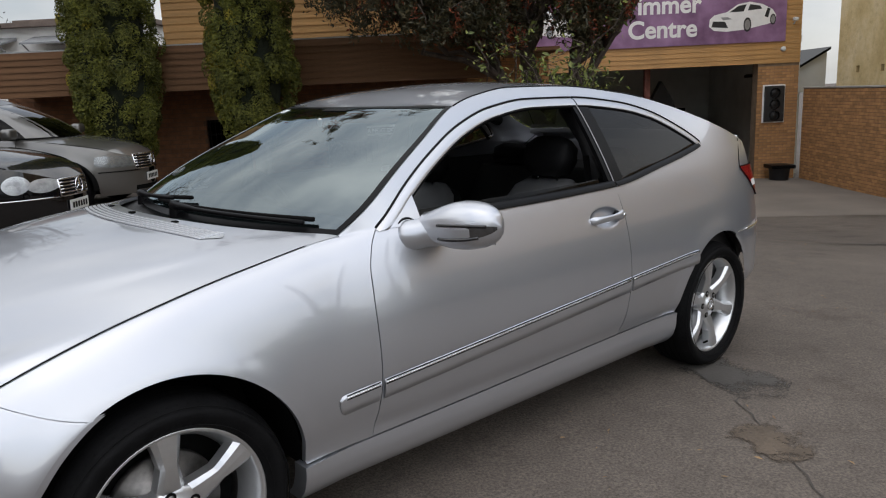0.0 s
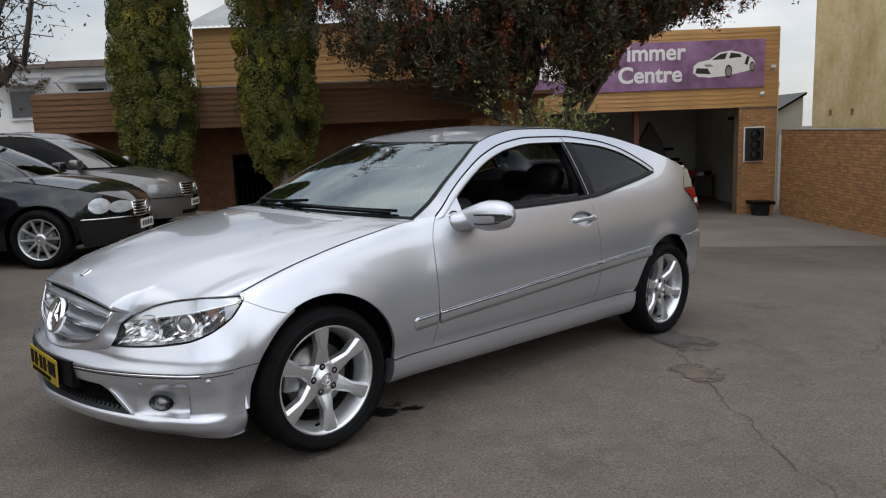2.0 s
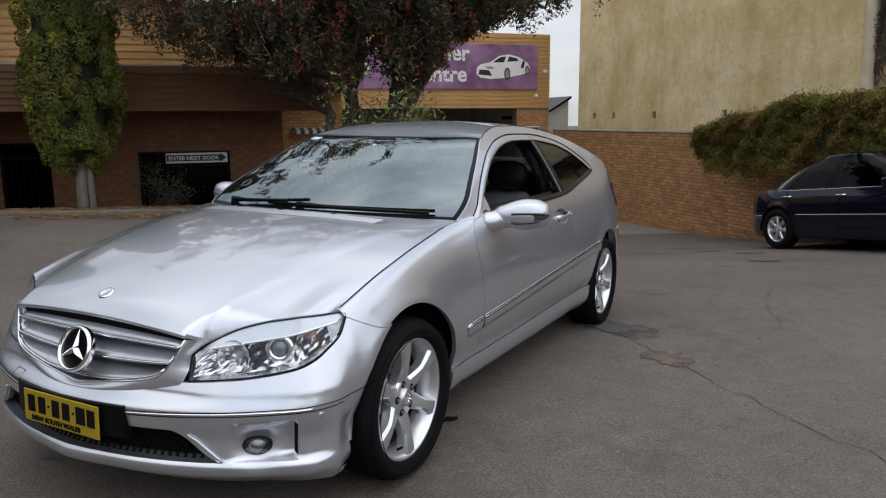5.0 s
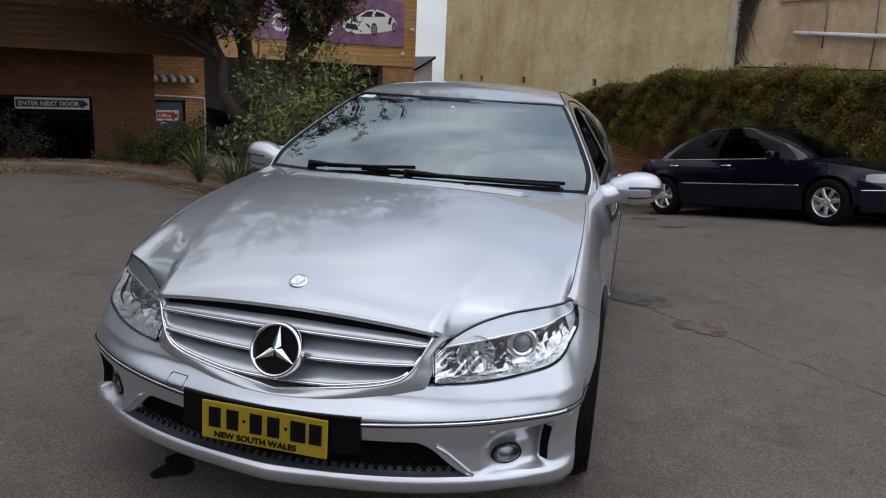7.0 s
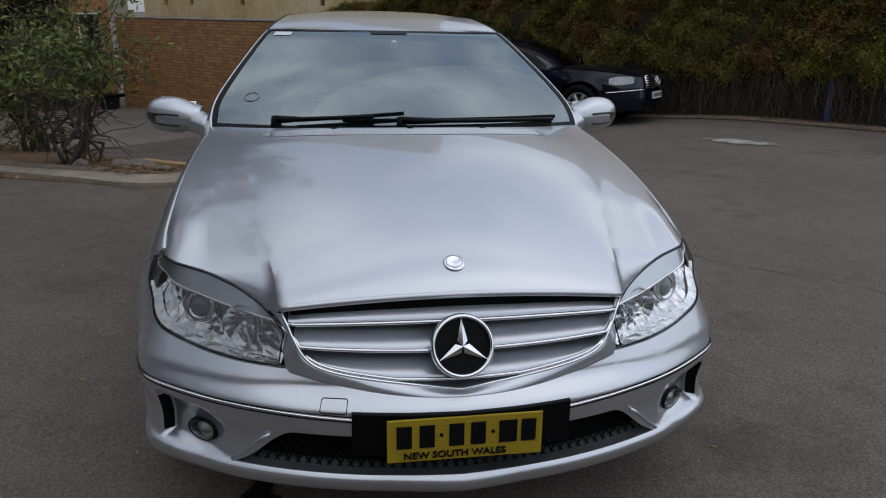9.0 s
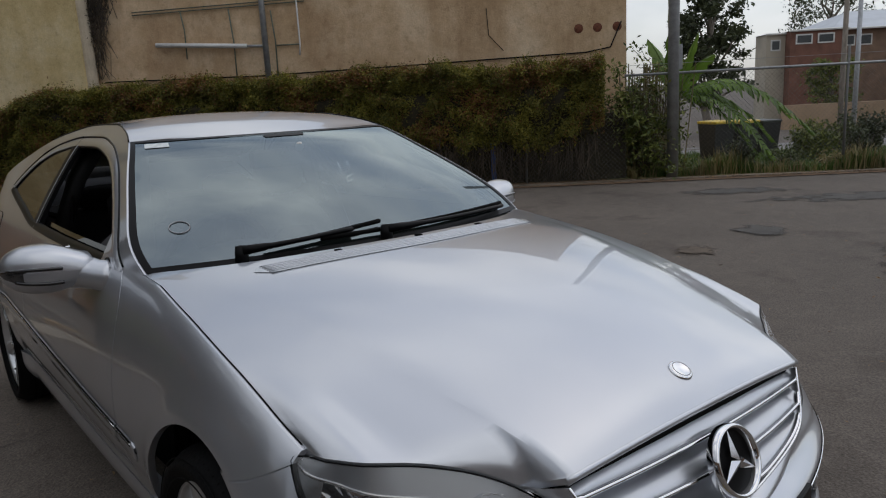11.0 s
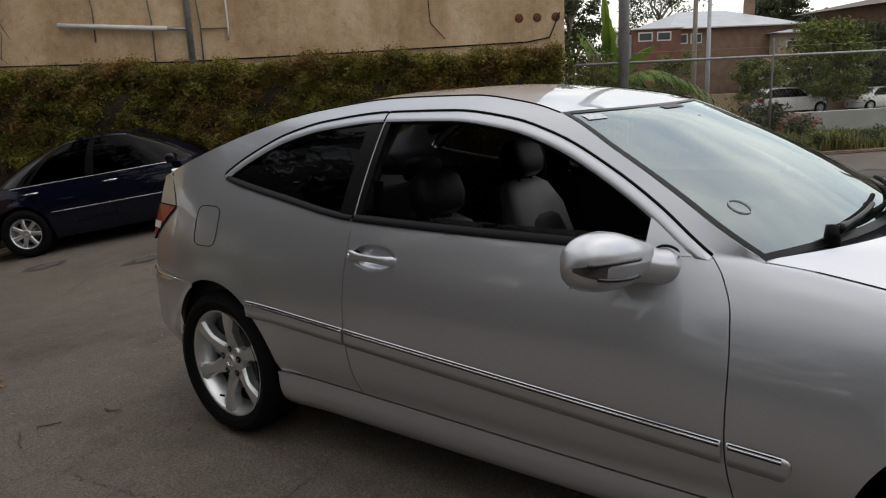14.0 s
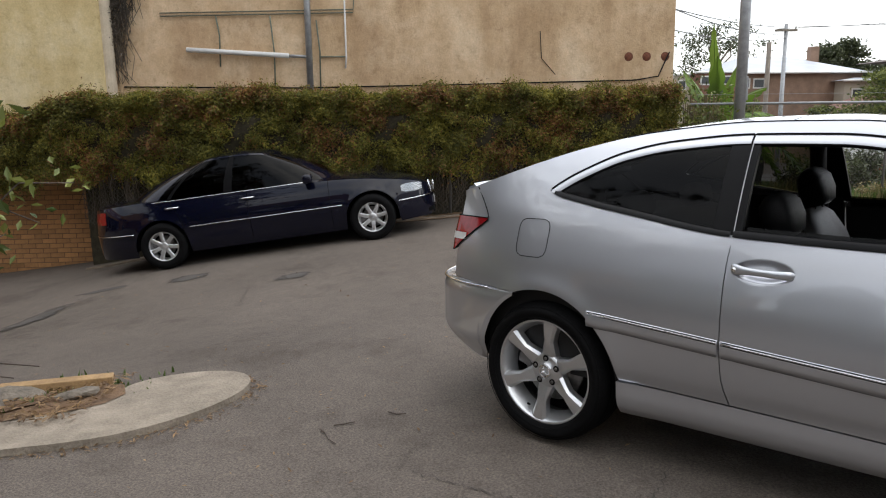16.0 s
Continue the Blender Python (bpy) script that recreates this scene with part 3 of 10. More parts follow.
wall_pier = setting("wall_garage_pier", box(9.22, 10.42, 19.5, 19.9, -1.9, 1.80), MORTAR, "orange brick pier beside the garage opening")
fascia_shop = setting("fascia_shop", box(-8.08, 1.05, 10.0, 11.498, 1.62, 2.34), TIMBERD, "dark stained timber fascia over the shop front", "fascia")
boards(fascia_shop, "board", "y", 9.998, -8.10, 1.07, 1.60, 2.36, 0.11, TIMBERD)
wall_upper = setting("wall_upper", box(-5.32, 1.25, 11.5, 11.8, 2.342, 3.70), TIMBER, "golden timber boards on the upper wall of the shop")
boards(wall_upper, "board", "y", 11.498, -5.33, 1.26, 2.345, 3.70, 0.135, TIMBER)
wall_upper_side = setting("wall_upper_side", box(0.95, 1.25, 11.802, 19.498, 2.0, 4.2), TIMBER, "golden timber side wall above the office")
fascia_garage = setting("fascia_garage", box(1.252, 10.42, 19.5, 19.85, 1.802, 4.25), TIMBER, "golden timber fascia over the garage opening", "fascia")
boards(fascia_garage, "board", "y", 19.498, 1.255, 10.43, 1.80, 4.25, 0.135, TIMBER)
for k, (xa, xb, ya, yb, za, zb) in enumerate(((2.5, 10.7, 27.5, 27.7, -2, 2.4), (10.42, 10.62, 19.9, 27.5, -2, 2.4), (2.3, 2.5, 19.7, 27.5, -2, 2.4))):
    setting(f"wall_garage_{k + 1}", box(xa, xb, ya, yb, za, zb), DARKROOM, "dim grey plastered inner wall of the garage")
setting("ceiling", box(2.3, 10.62, 19.852, 27.7, 2.402, 2.6), DARKROOM, "dim ceiling of the garage", "ceiling")
setting("ceiling_awning", box(0.502, 2.9, 16.0, 19.49, 2.302, 2.4), TIMBERD, "dark boarded ceiling over the office door", "ceiling")
ROOFC = mat("corrugated_roof", (0.30, 0.31, 0.31), 0.55, 0.3, var=0.2, scale=3)
rr = [[(x, 11.3 + t * 5.2, 3.72 + 1.6 * t + 0.012 * math.sin(x * 50)) for x in [-5.5 + 0.031 * i for i in range(218)]] for t in (0, 0.5, 1)]
setting("roof", grid(rr), ROOFC, "grey corrugated metal roof above the golden boards", "roof")
setting("roof_low", box(-8.0, 0.9, 10.02, 17.0, 2.345, 2.40), ROOFC, "flat low roof behind the dark fascia", "roof")

# the low brick boundary wall with piers, and the rendered building behind it
wall_low = setting("wall_low", joined(box(10.6, 10.85, 7.20, 19.5, -2.0, 1.03)), MORTARD, "orange brick boundary wall with stained patches")
part("coping", bevelled(10.57, 10.88, 7.18, 19.49, 1.032, 1.075, 0.008), CONCRETE, wall_low, "pale weathered coping")
PALERENDER = mat("pale_render", (0.52, 0.44, 0.33), 0.9, var=0.2, scale=4, fine=40, bump=0.4)
wall_b = setting("wall_yellow", wall_with_holes("x", 11.2, 0.4, 7.4, 18.8, -2.0, 8.6, [(y, y + 0.17, 1.42, 1.60) for y in (8.74, 11.2, 14.2, 16.4, 17.6)]), YELLOWRENDER, "stained yellow rendered wall of a tall building")
for y in (8.74, 11.2, 14.2, 16.4, 17.6):
    part("vent", box(11.3, 11.35, y, y + 0.17, 1.42, 1.60), SIGNBLACK, wall_b, "small dark vent hole")
setting("wall_tan", joined(box(11.6, 12.0, -3.15, 7.398, -1.5, 5.8)), TANRENDER, "blotchy tan rendered wall with old pipes")
setting("wall_tan_end", box(12.002, 24.0, -3.15, -2.75, -3, 5.8), TANRENDER, "tan rendered end wall towards the street")
setting("wall_yellow_end", box(11.602, 24.0, 18.4, 18.8, -3, 8.6), YELLOWRENDER, "yellow rendered end wall behind the garage")
part("corner", tube([(11.4, 7.415, -1.2), (11.4, 7.415, 8.0)], 0.15, 16), PALERENDER, wall_b, "pale rounded corner of the render")
shed = setting("wall_shed", prism([(21.0, -2.0), (21.0, 1.5), (23.5, 2.4), (23.5, -2.0)], "x", 10.7, 11.15), SHEDWALL, "pale lean-to wall with a sloping metal roof")
setting("wall_shed_front", prism([(10.45, 0.9), (11.6, 0.9), (11.6, 2.1), (10.45, 1.45)], "y", 20.3, 20.5), SHEDWALL, "pale shed gable beside the garage")
part("roof", prism([(10.35, 1.43), (11.62, 2.15), (11.62, 2.23), (10.35, 1.51)], "y", 20.1, 23.6), BLACKTRIM, bpy.data.objects["wall_shed_front"], "dark sloping roof edge")


# ---- the silver coupe: x ahead, y to its left, z up, its own ground at z = 0 ----
COUPE = Matrix(((-0.71194, 0.70162, 0.02942, 0), (-0.70168, -0.71242, 0.00993, 0), (0.02793, -0.01358, 0.99952, 0), (0, 0, 0, 1)))
coupe = thing("silver_coupe", COUPE, "silver three-door coupe parked on the asphalt, side window open", "car")
AXLE, HUB_Z, ARCH = 1.3575, 0.318, 0.366
P_Z = curve((0.15, 0.74), (0.205, 0.782), (0.228, 0.803), (0.25, 0.814), (0.29, 0.821), (0.335, 0.819), (0.35, 0.820), (0.40, 0.838), (0.48, 0.852), (0.58, 0.860), (0.68, 0.853), (0.78, 0.833), (0.87, 0.804), (0.96, 0.768), (1.02, 0.735), (1.09, 0.692), (1.2, 0.618), (1.28, 0.558), (1.33, 0.512), (1.38, 0.455))
D_Y = curve((-2.2, -0.30), (-2.0, -0.115), (-1.85, -0.062), (-1.65, -0.022), (-1.36, 0.0), (0.4, 0.0), (0.9, -0.004), (1.36, -0.004), (1.57, -0.012), (1.72, -0.028), (1.9, -0.07))
LIFT = curve((-2.2, 0.09), (-1.95, 0.08), (-1.7, 0.06), (-1.35, 0.012), (-0.7, 0.0), (2, 0.0))
H_Z = curve((0.4, 0.962), (0.785, 0.935), (1.1, 0.888), (1.4, 0.823), (1.6, 0.763), (1.73, 0.713))
H_Y = curve((0.4, 0.705), (0.785, 0.722), (1.1, 0.742), (1.4, 0.752), (1.6, 0.752), (1.73, 0.742))
BELT = curve((-1.40, 1.095), (-1.335, 1.078), (-1.0, 1.022), (-0.57, 0.966), (0.0, 0.952), (0.45, 0.948), (0.70, 0.938))
SEAM = curve((-1.40, 1.100), (-1.37, 1.125), (-1.28, 1.180), (-1.1, 1.258), (-0.9, 1.300), (-0.6, 1.322), (-0.3, 1.318), (-0.05, 1.288), (0.15, 1.233), (0.35, 1.145), (0.52, 1.050), (0.64, 0.965), (0.67, 0.942))
DITCH = curve((-1.90, 1.085), (-1.7, 1.150), (-1.5, 1.218), (-1.3, 1.278), (-1.0, 1.340), (-0.6, 1.372), (-0.25, 1.366), (-0.02, 1.336), (0.13, 1.298), (0.35, 1.190), (0.55, 1.082), (0.70, 0.990), (0.785, 0.936))
STRIP = curve((-1.3, 0.622), (-1.16, 0.613), (-0.57, 0.576), (0.3, 0.520), (0.9, 0.480))
SILL = curve((-1.1, 0.352), (-0.55, 0.345), (0.3, 0.330), (1.1, 0.318))


def side(x, z):
    """Half the body's width at a place along it and a height."""
    zz = z if z < 0.6 else 0.6 + (z - 0.6) * 0.36 / (0.36 + LIFT(x))
    y = P_Z(zz) + D_Y(x)
    wf = smooth(0.56, 0.88, x)
    if wf > 0 and z > 0.52:
        hz = H_Z(min(x, 1.73))
        u = min(1.0, (z - 0.52) / (hz - 0.52))
        top = H_Y(min(x, 1.73))
        f = top + (0.856 + D_Y(x) - top) * max(0.0, 1 - u**1.9) ** 0.66
        y = lerp(y, f, wf)
    for ax in (AXLE, -AXLE):
        r = math.hypot(x - ax, z - HUB_Z)
        if r < 0.62 and z > 0.2:
            y += 0.010 * math.exp(-(((r - ARCH) / 0.05) ** 2)) * smooth(0.2, 0.4, z)
    e = ((x + 0.452) / 0.100) ** 2 + ((z - 0.853) / 0.038) ** 2
    if e < 1.2:
        y -= 0.026 * smooth(1.12, 0.15, e) ** 0.8
    return y


def arch_z(x, ax):
    d = ARCH**2 - (x - ax) ** 2
    return HUB_Z + math.sqrt(d) if d > 0 else None


def crowded(a, b, marks, n):
    """Places from a to b, closer together near the marks."""
    def weight(x):
        return 1 + sum(3.5 * math.exp(-(((x - m) / 0.05) ** 2)) for m in marks)
    fine = [a + (b - a) * i / 400 for i in range(401)]
    run = [0.0]
    for p, q in zip(fine, fine[1:]):
        run.append(run[-1] + weight((p + q) / 2))
    out, k = [], 0
    for i in range(n + 1):
        t = run[-1] * i / n
        while k < 399 and run[k + 1] < t:
            k += 1
        out.append(lerp(fine[k], fine[k + 1], (t - run[k]) / (run[k + 1] - run[k])))
    return out


FRONT_SEAM = curve((0.30, 0.752), (0.50, 0.733), (0.70, 0.736), (0.82, 0.728), (0.90, 0.700), (0.95, 0.664))
REAR_SEAM = curve((0.30, -0.535), (0.345, -0.548), (0.46, -0.572), (0.60, -0.577), (0.85, -0.580), (0.93, -0.576), (0.97, -0.560))
BUMP_SEAM = curve((1.54, 0.632), (1.60, 0.650), (1.68, 0.688), (1.728, 0.714))


def fender_low(x):
    a = arch_z(x, AXLE)
    if x > 1.535:
        return max(BUMP_SEAM(x) + 0.003, 0.0)
    if a and x > AXLE - ARCH:
        return a
    return SILL(x) + 0.003


TAIL_SEAM = curve((-1.50, 0.655), (-1.60, 0.660), (-1.72, 0.684), (-1.82, 0.728), (-1.90, 0.790), (-2.1, 0.80))


def quarter_low(x):
    a = arch_z(x, -AXLE)
    if x < -1.522:
        return TAIL_SEAM(x) + 0.003
    if a and abs(x + AXLE) < ARCH:
        return min(a, 0.70)
    return SILL(x) + 0.003




def coupe_side(s):
    # front wing
    xs = crowded(0.0, 1.0, [(AXLE - ARCH - 0.73) / 0.998, (1.535 - 0.73) / 0.998], 70)
    rows = []
    for u in xs:
        row = []
        for j in range(25):
            v = 1 - (1 - j / 24) ** 1.7
            x = lerp(0.733, 1.702, u)
            z = lerp(fender_low(x), H_Z(x) - 0.002, v)
            if u < 0.06:
                for _ in range(3):
                    xf = FRONT_SEAM(z) + 0.0018
                    z = lerp(fender_low(xf), H_Z(xf) - 0.002, v)
                x = lerp(xf, lerp(0.733, 1.702, 0.06), u / 0.06)
                z = lerp(fender_low(x), H_Z(x) - 0.002, v)
            row.append((x, s * side(x, z), z))
        rows.append(row)
    if s < 0:
        rows = rows[::-1]
    part("front_wing", skirted(rows, (0, -s * 0.018, 0)), SILVER, coupe, smooth=True)
    # door
    rows = []
    for u in crowded(0.0, 1.0, [0.02, 0.06, 0.10, 0.14, 0.18], 150):
        row = []
        for v in crowded(0.0, 1.0, [0.80, 0.86, 0.92], 62):
            z0 = lerp(SILL(0) + 0.003, BELT(0), v)
            xf = FRONT_SEAM(z0)
            for _ in range(3):
                xf = FRONT_SEAM(lerp(SILL(xf) + 0.003, BELT(xf), v)) - 0.0018
            x = lerp(REAR_SEAM(z0) + 0.0017, xf, u)
            z = lerp(SILL(x) + 0.003, BELT(x), v)
            row.append((x, s * side(x, z), z))
        rows.append(row)
    if s < 0:
        rows = rows[::-1]
    door = part("door", skirted(rows, (0, -s * 0.02, 0)), SILVER, coupe, smooth=True)
    # quarter panel: below the glass, and behind it up to the hatch
    a_rows, b_rows, c_rows = [], [], []
    for u in crowded(0.0, 1.0, [(-0.577 - (-AXLE + ARCH)) / 0.823], 46):
        row = []
        for j in range(31):
            v = j / 30
            z0 = lerp(SILL(-0.6), BELT(-0.6), v)
            x = lerp(REAR_SEAM(z0) - 0.0017, -1.40, u)
            z = lerp(quarter_low(x), BELT(x), v)
            row.append((x, s * side(x, z), z))
        a_rows.append(row)
    for i in range(31):
        x = lerp(-1.40, -1.90, i / 30)
        hi = DITCH(x)
        b_rows.append([(x, s * side(x, lerp(quarter_low(x), hi, j / 36)), lerp(quarter_low(x), hi, j / 36)) for j in range(37)])
    # roof rail from the windscreen foot to the hatch
    for i in range(101):
        x = lerp(0.785, -1.40, i / 100)
        lo = SEAM(x) + 0.004 if x < 0.67 else H_Z(x) - 0.006
        hi = max(DITCH(x), lo + 0.003)
        c_rows.append([(x, s * side(x, lerp(lo, hi, j / 12)), lerp(lo, hi, j / 12)) for j in range(13)])
    if s > 0:
        a_rows, b_rows, c_rows = a_rows[::-1], b_rows[::-1], c_rows[::-1]
    part("quarter_panel", joined(skirted(a_rows, (0, -s * 0.018, 0), ("ulr" if s < 0 else "dlr")), skirted(b_rows, (0, -s * 0.018, 0), "l"), skirted(c_rows, (0, -s * 0.02, 0), "lr")), SILVER, coupe, smooth=True)
    # sill
    rows = []
    for i in range(61):
        x = lerp(-AXLE + ARCH - 0.006, AXLE - ARCH + 0.006, i / 60)
        flare = 0.012 * (smooth(0.2, 0.0, abs(x + AXLE - ARCH)) + smooth(0.2, 0.0, abs(x - AXLE + ARCH)))
        rows.append([(x, s * (side(x, lerp(0.205, SILL(x) - 0.003, j / 12)) + flare), lerp(0.205, SILL(x) - 0.003, j / 12)) for j in range(13)])
    if s < 0:
        rows = rows[::-1]
    part("sill", skirted(rows, (0, -s * 0.06, 0)), SILVER, coupe, smooth=True)
    # rub strip: a raised silver moulding with a chrome line
    for a, b, cap in ((-1.118, -0.582, 0), (-0.572, 0.726, 0), (0.740, 0.885, 1)):
        prof = [(-0.043, 0.000), (-0.0425, 0.005), (-0.020, 0.007), (0.002, 0.007), (0.016, 0.006), (0.019, 0.0)]
        rows = []
        for i in range(41):
            x = lerp(a, b, i / 40)
            k = 1.0
            if cap:
                k = math.sqrt(max(0.02, 1 - max(0.0, (x - 0.865) / 0.021) ** 2))
            rows.append([(x, s * (side(x, STRIP(x) + dz * k) + d * (0.4 + 0.6 * k)), STRIP(x) + dz * k) for dz, d in prof])
        if s < 0:
            rows = rows[::-1]
        host = door if b < 0.73 and a > -0.58 else coupe
        part("rub_strip", grid(rows), SILVER, host, smooth=True)
        pts = [(x, s * (side(x, STRIP(x) + 0.010) + 0.0068), STRIP(x) + 0.010) for x in [lerp(a + 0.004, b - (0.02 if cap else 0.004), i / 30) for i in range(31)]]
        part("chrome_line", tube(pts, 0.0026, 6), CHROME, host, "thin chrome line", smooth=True)
        part("groove", tube([(p[0], p[1] - s * 0.0008, p[2] + 0.006) for p in pts], 0.0022, 5), MATTE, host)
        part("groove", tube([(p[0], p[1] - s * 0.0006, p[2] - 0.0055) for p in pts], 0.0018, 5), MATTE, host)
        pts = [(x, s * (side(x, STRIP(x) - 0.043) + 0.002), STRIP(x) - 0.043) for x in [lerp(a + 0.004, b - (0.02 if cap else 0.004), i / 30) for i in range(31)]]
        part("seam_line", tube(pts, 0.0018, 5), MATTE, host)
    # silver window frame with its black seal, split at the pillar
    def frame_path(x0, x1, n):
        return [(x, SEAM(x)) for x in [lerp(x0, x1, i / n) for i in range(n + 1)]]
    for x0, x1, host in ((0.668, -0.592, door), (-0.600, -1.398, coupe)):
        path = frame_path(x0, x1, 60)
        rows = []
        for i, (x, z) in enumerate(path):
            ax, az = path[max(i - 1, 0)]
            bx, bz = path[min(i + 1, len(path) - 1)]
            tx, tz = bx - ax, bz - az
            ln = math.hypot(tx, tz)
            nx, nz = -tz / ln, tx / ln
            if nz > 0:
                nx, nz = -nx, -nz
            wide = 0.036
            row = []
            for k in range(5):
                d = wide * k / 4
                px, pz = x + nx * d, z + nz * d
                pz = max(pz, BELT(px) - 0.002) if px < 0.66 else pz
                row.append((px, s * (side(px, pz) + 0.004 - 0.006 * (k == 4) - 0.006 * (k == 0)), pz))
            rows.append(row)
        if s < 0:
            rows = rows[::-1]
        part("window_frame", grid(rows), SILVER, host, "silver window frame", smooth=True)
        part("window_seal", tube([(x, s * (side(x, z + 0.003) - 0.001), z + 0.003) for x, z in path], 0.0045, 6), BLACKTRIM, host, "black rubber seal", smooth=True)
        part("inner_seal", tube([(r[4][0], r[4][1] - s * 0.006, r[4][2]) for r in rows], 0.008, 6), BLACKTRIM, host, smooth=True)
    # black belt trim
    for x0, x1, host in ((0.50, -0.575, door), (-0.585, -1.375, coupe)):
        rows = []
        for i in range(41):
            x = lerp(x0, x1, i / 40)
            z = BELT(x)
            h = 0.015 if host is door else 0.010
            rows.append([(x, s * (side(x, z - 0.012) + 0.004), z - 0.004), (x, s * (side(x, z) + 0.007), z + 0.002), (x, s * (side(x, z + h) + 0.002), z + h + 0.002), (x, s * (side(x, z + h) - 0.012), z + h + 0.004)])
        if s > 0:
            rows = rows[::-1]
        part("belt_trim", grid(rows), BLACKTRIM, host, "black belt trim", smooth=True)
    # mirror triangle and pillar
    tri = [[(lerp(0.655, 0.50, i / 10), s * (side(lerp(0.655, 0.50, i / 10), lerp(BELT(0.6), max(SEAM(lerp(0.655, 0.50, i / 10)) - 0.02, BELT(0.6)), j / 6)) + 0.003), lerp(BELT(0.6), max(SEAM(lerp(0.655, 0.50, i / 10)) - 0.02, BELT(0.6)), j / 6)) for j in range(7)] for i in range(11)]
    part("mirror_base", grid(tri if s < 0 else tri[::-1]), SILVER, door, smooth=True)
    rows = []
    for j in range(21):
        z = lerp(BELT(-0.6) - 0.0, SEAM(-0.6) - 0.02, j / 20)
        c = lerp(-0.598, -0.615, j / 20)
        rows.append([(c + d, s * (side(c + d, z) - 0.002), z) for d in (-0.055, -0.03, -0.002, 0.028, 0.052)])
    if s > 0:
        rows = rows[::-1]
    part("pillar", skirted(rows, (0, -s * 0.02, 0)), BLACKTRIM, coupe, "black centre pillar", smooth=True)
    part("pillar_line", tube([(r[3][0] - 0.004, r[3][1] + s * 0.003, r[3][2]) for r in rows], 0.0026, 6), ALLOYDARK, coupe, "thin silver edge of the pillar", smooth=True)
    # rear side glass
    rows = []
    for i in range(31):
        x = lerp(-0.655, -1.372, i / 30)
        lo, hi = BELT(x) + 0.015, max(SEAM(x) - 0.030, BELT(x) + 0.018)
        rows.append([(x, s * (side(x, lerp(lo, hi, j / 10)) - 0.006), lerp(lo, hi, j / 10)) for j in range(11)])
    part("side_glass", grid(rows if s < 0 else rows[::-1]), TINT, coupe, "dark tinted side glass", smooth=True)
    # the door glass, wound down but for its upper edge
    rows = []
    for i in range(21):
        x = lerp(-0.55, 0.47, i / 20)
        rows.append([(x, s * (side(x, BELT(x) + dz) - 0.028), BELT(x) + dz) for dz in (-0.03, 0.012, 0.03)])
    part("door_glass", grid(rows if s > 0 else rows[::-1]), TINT, door, "dark glass wound down into the door", smooth=True)
    # handle
    grip = ((-0.560, 0.006, 0.006), (-0.557, 0.014, 0.016), (-0.547, 0.0195, 0.024), (-0.532, 0.0195, 0.028), (-0.512, 0.0150, 0.030), (-0.480, 0.0122, 0.032), (-0.440, 0.0118, 0.033), (-0.405, 0.0130, 0.031), (-0.375, 0.0150, 0.026), (-0.356, 0.0155, 0.019), (-0.347, 0.0110, 0.012), (-0.344, 0.004, 0.008))
    rows = []
    for x, hh, o in grip:
        z = 0.8555 + 0.035 * (-0.56 - x)
        rows.append([(x, s * (P_Z(0.852) + o - 0.010 + 0.62 * hh * math.sin(a)), z + hh * math.cos(a)) for a in [2 * math.pi * k / 16 for k in range(17)]])
    handle = part("handle", grid(rows if s < 0 else rows[::-1]), SILVER, door, "silver door handle", smooth=True)
    part("lock", moved(lathe([(0.0, 0.004), (0.007, 0.004), (0.009, 0.0)], 16), Matrix.Translation((-0.541, s * (P_Z(0.852) + 0.0275), 0.855)) @ (Matrix() if s > 0 else pose(0, 0, 0, 180))), CHROME, handle, smooth=True)
    part("handle_gap", tube([(x, s * (P_Z(0.852) - 0.006), 0.853) for x in (-0.552, -0.535, -0.515)], [0.012, 0.019, 0.006], 10), BLACKTRIM, door, smooth=True)
    # inner door panel
    rows = [[(lerp(-0.56, 0.66, i / 20), s * (side(lerp(-0.56, 0.66, i / 20), z) - 0.075), z) for z in (0.32, 0.5, 0.6, 0.75, 0.9, 0.945)] for i in range(21)]
    part("door_lining", grid(rows if s > 0 else rows[::-1]), PLASTIC, door, "black door lining", smooth=True)
    rows = [[(lerp(-0.57, -1.9, i / 20), s * (side(lerp(-0.57, -1.9, i / 20), z) - 0.07), z) for z in (0.3, 0.5, 0.7, 0.9, 0.99)] for i in range(21)]
    part("cabin_lining", grid(rows if s > 0 else rows[::-1]), PLASTIC, coupe, smooth=True)
    # wheel housings
    for ax in (AXLE, -AXLE):
        rows = [[(ax + (ARCH + 0.012) * math.cos(a), s * y, HUB_Z + (ARCH + 0.012) * math.sin(a)) for y in (0.788, 0.77, 0.60, 0.50)] for a in [radians(lerp(-2, 182, i / 40)) for i in range(41)]]
        part("wheel_housing", grid(rows), MATTE, coupe, smooth=True)
        part("wheel_housing", box(ax - 0.40, ax + 0.40, s * 0.50, s * 0.505, 0.20, 0.74), MATTE, coupe)
    return door


doors = {s: coupe_side(s) for s in (1, -1)}

# fuel flap on its right, in the rear quarter
fx, fz, fr = -1.432, 0.898, 0.080
rim = []
for i in range(32):
    a = 2 * math.pi * i / 32
    c, t = math.cos(a), math.sin(a)
    k = 1 / (abs(c) ** 5 + abs(t) ** 5) ** 0.2
    rim.append((fx + fr * k * c, fz + fr * k * t))
part("fuel_flap", tube([(x, -(side(x, z) + 0.0008), z) for x, z in rim], 0.0017, 5, closed=True), MATTE, coupe, "outline of the fuel flap")

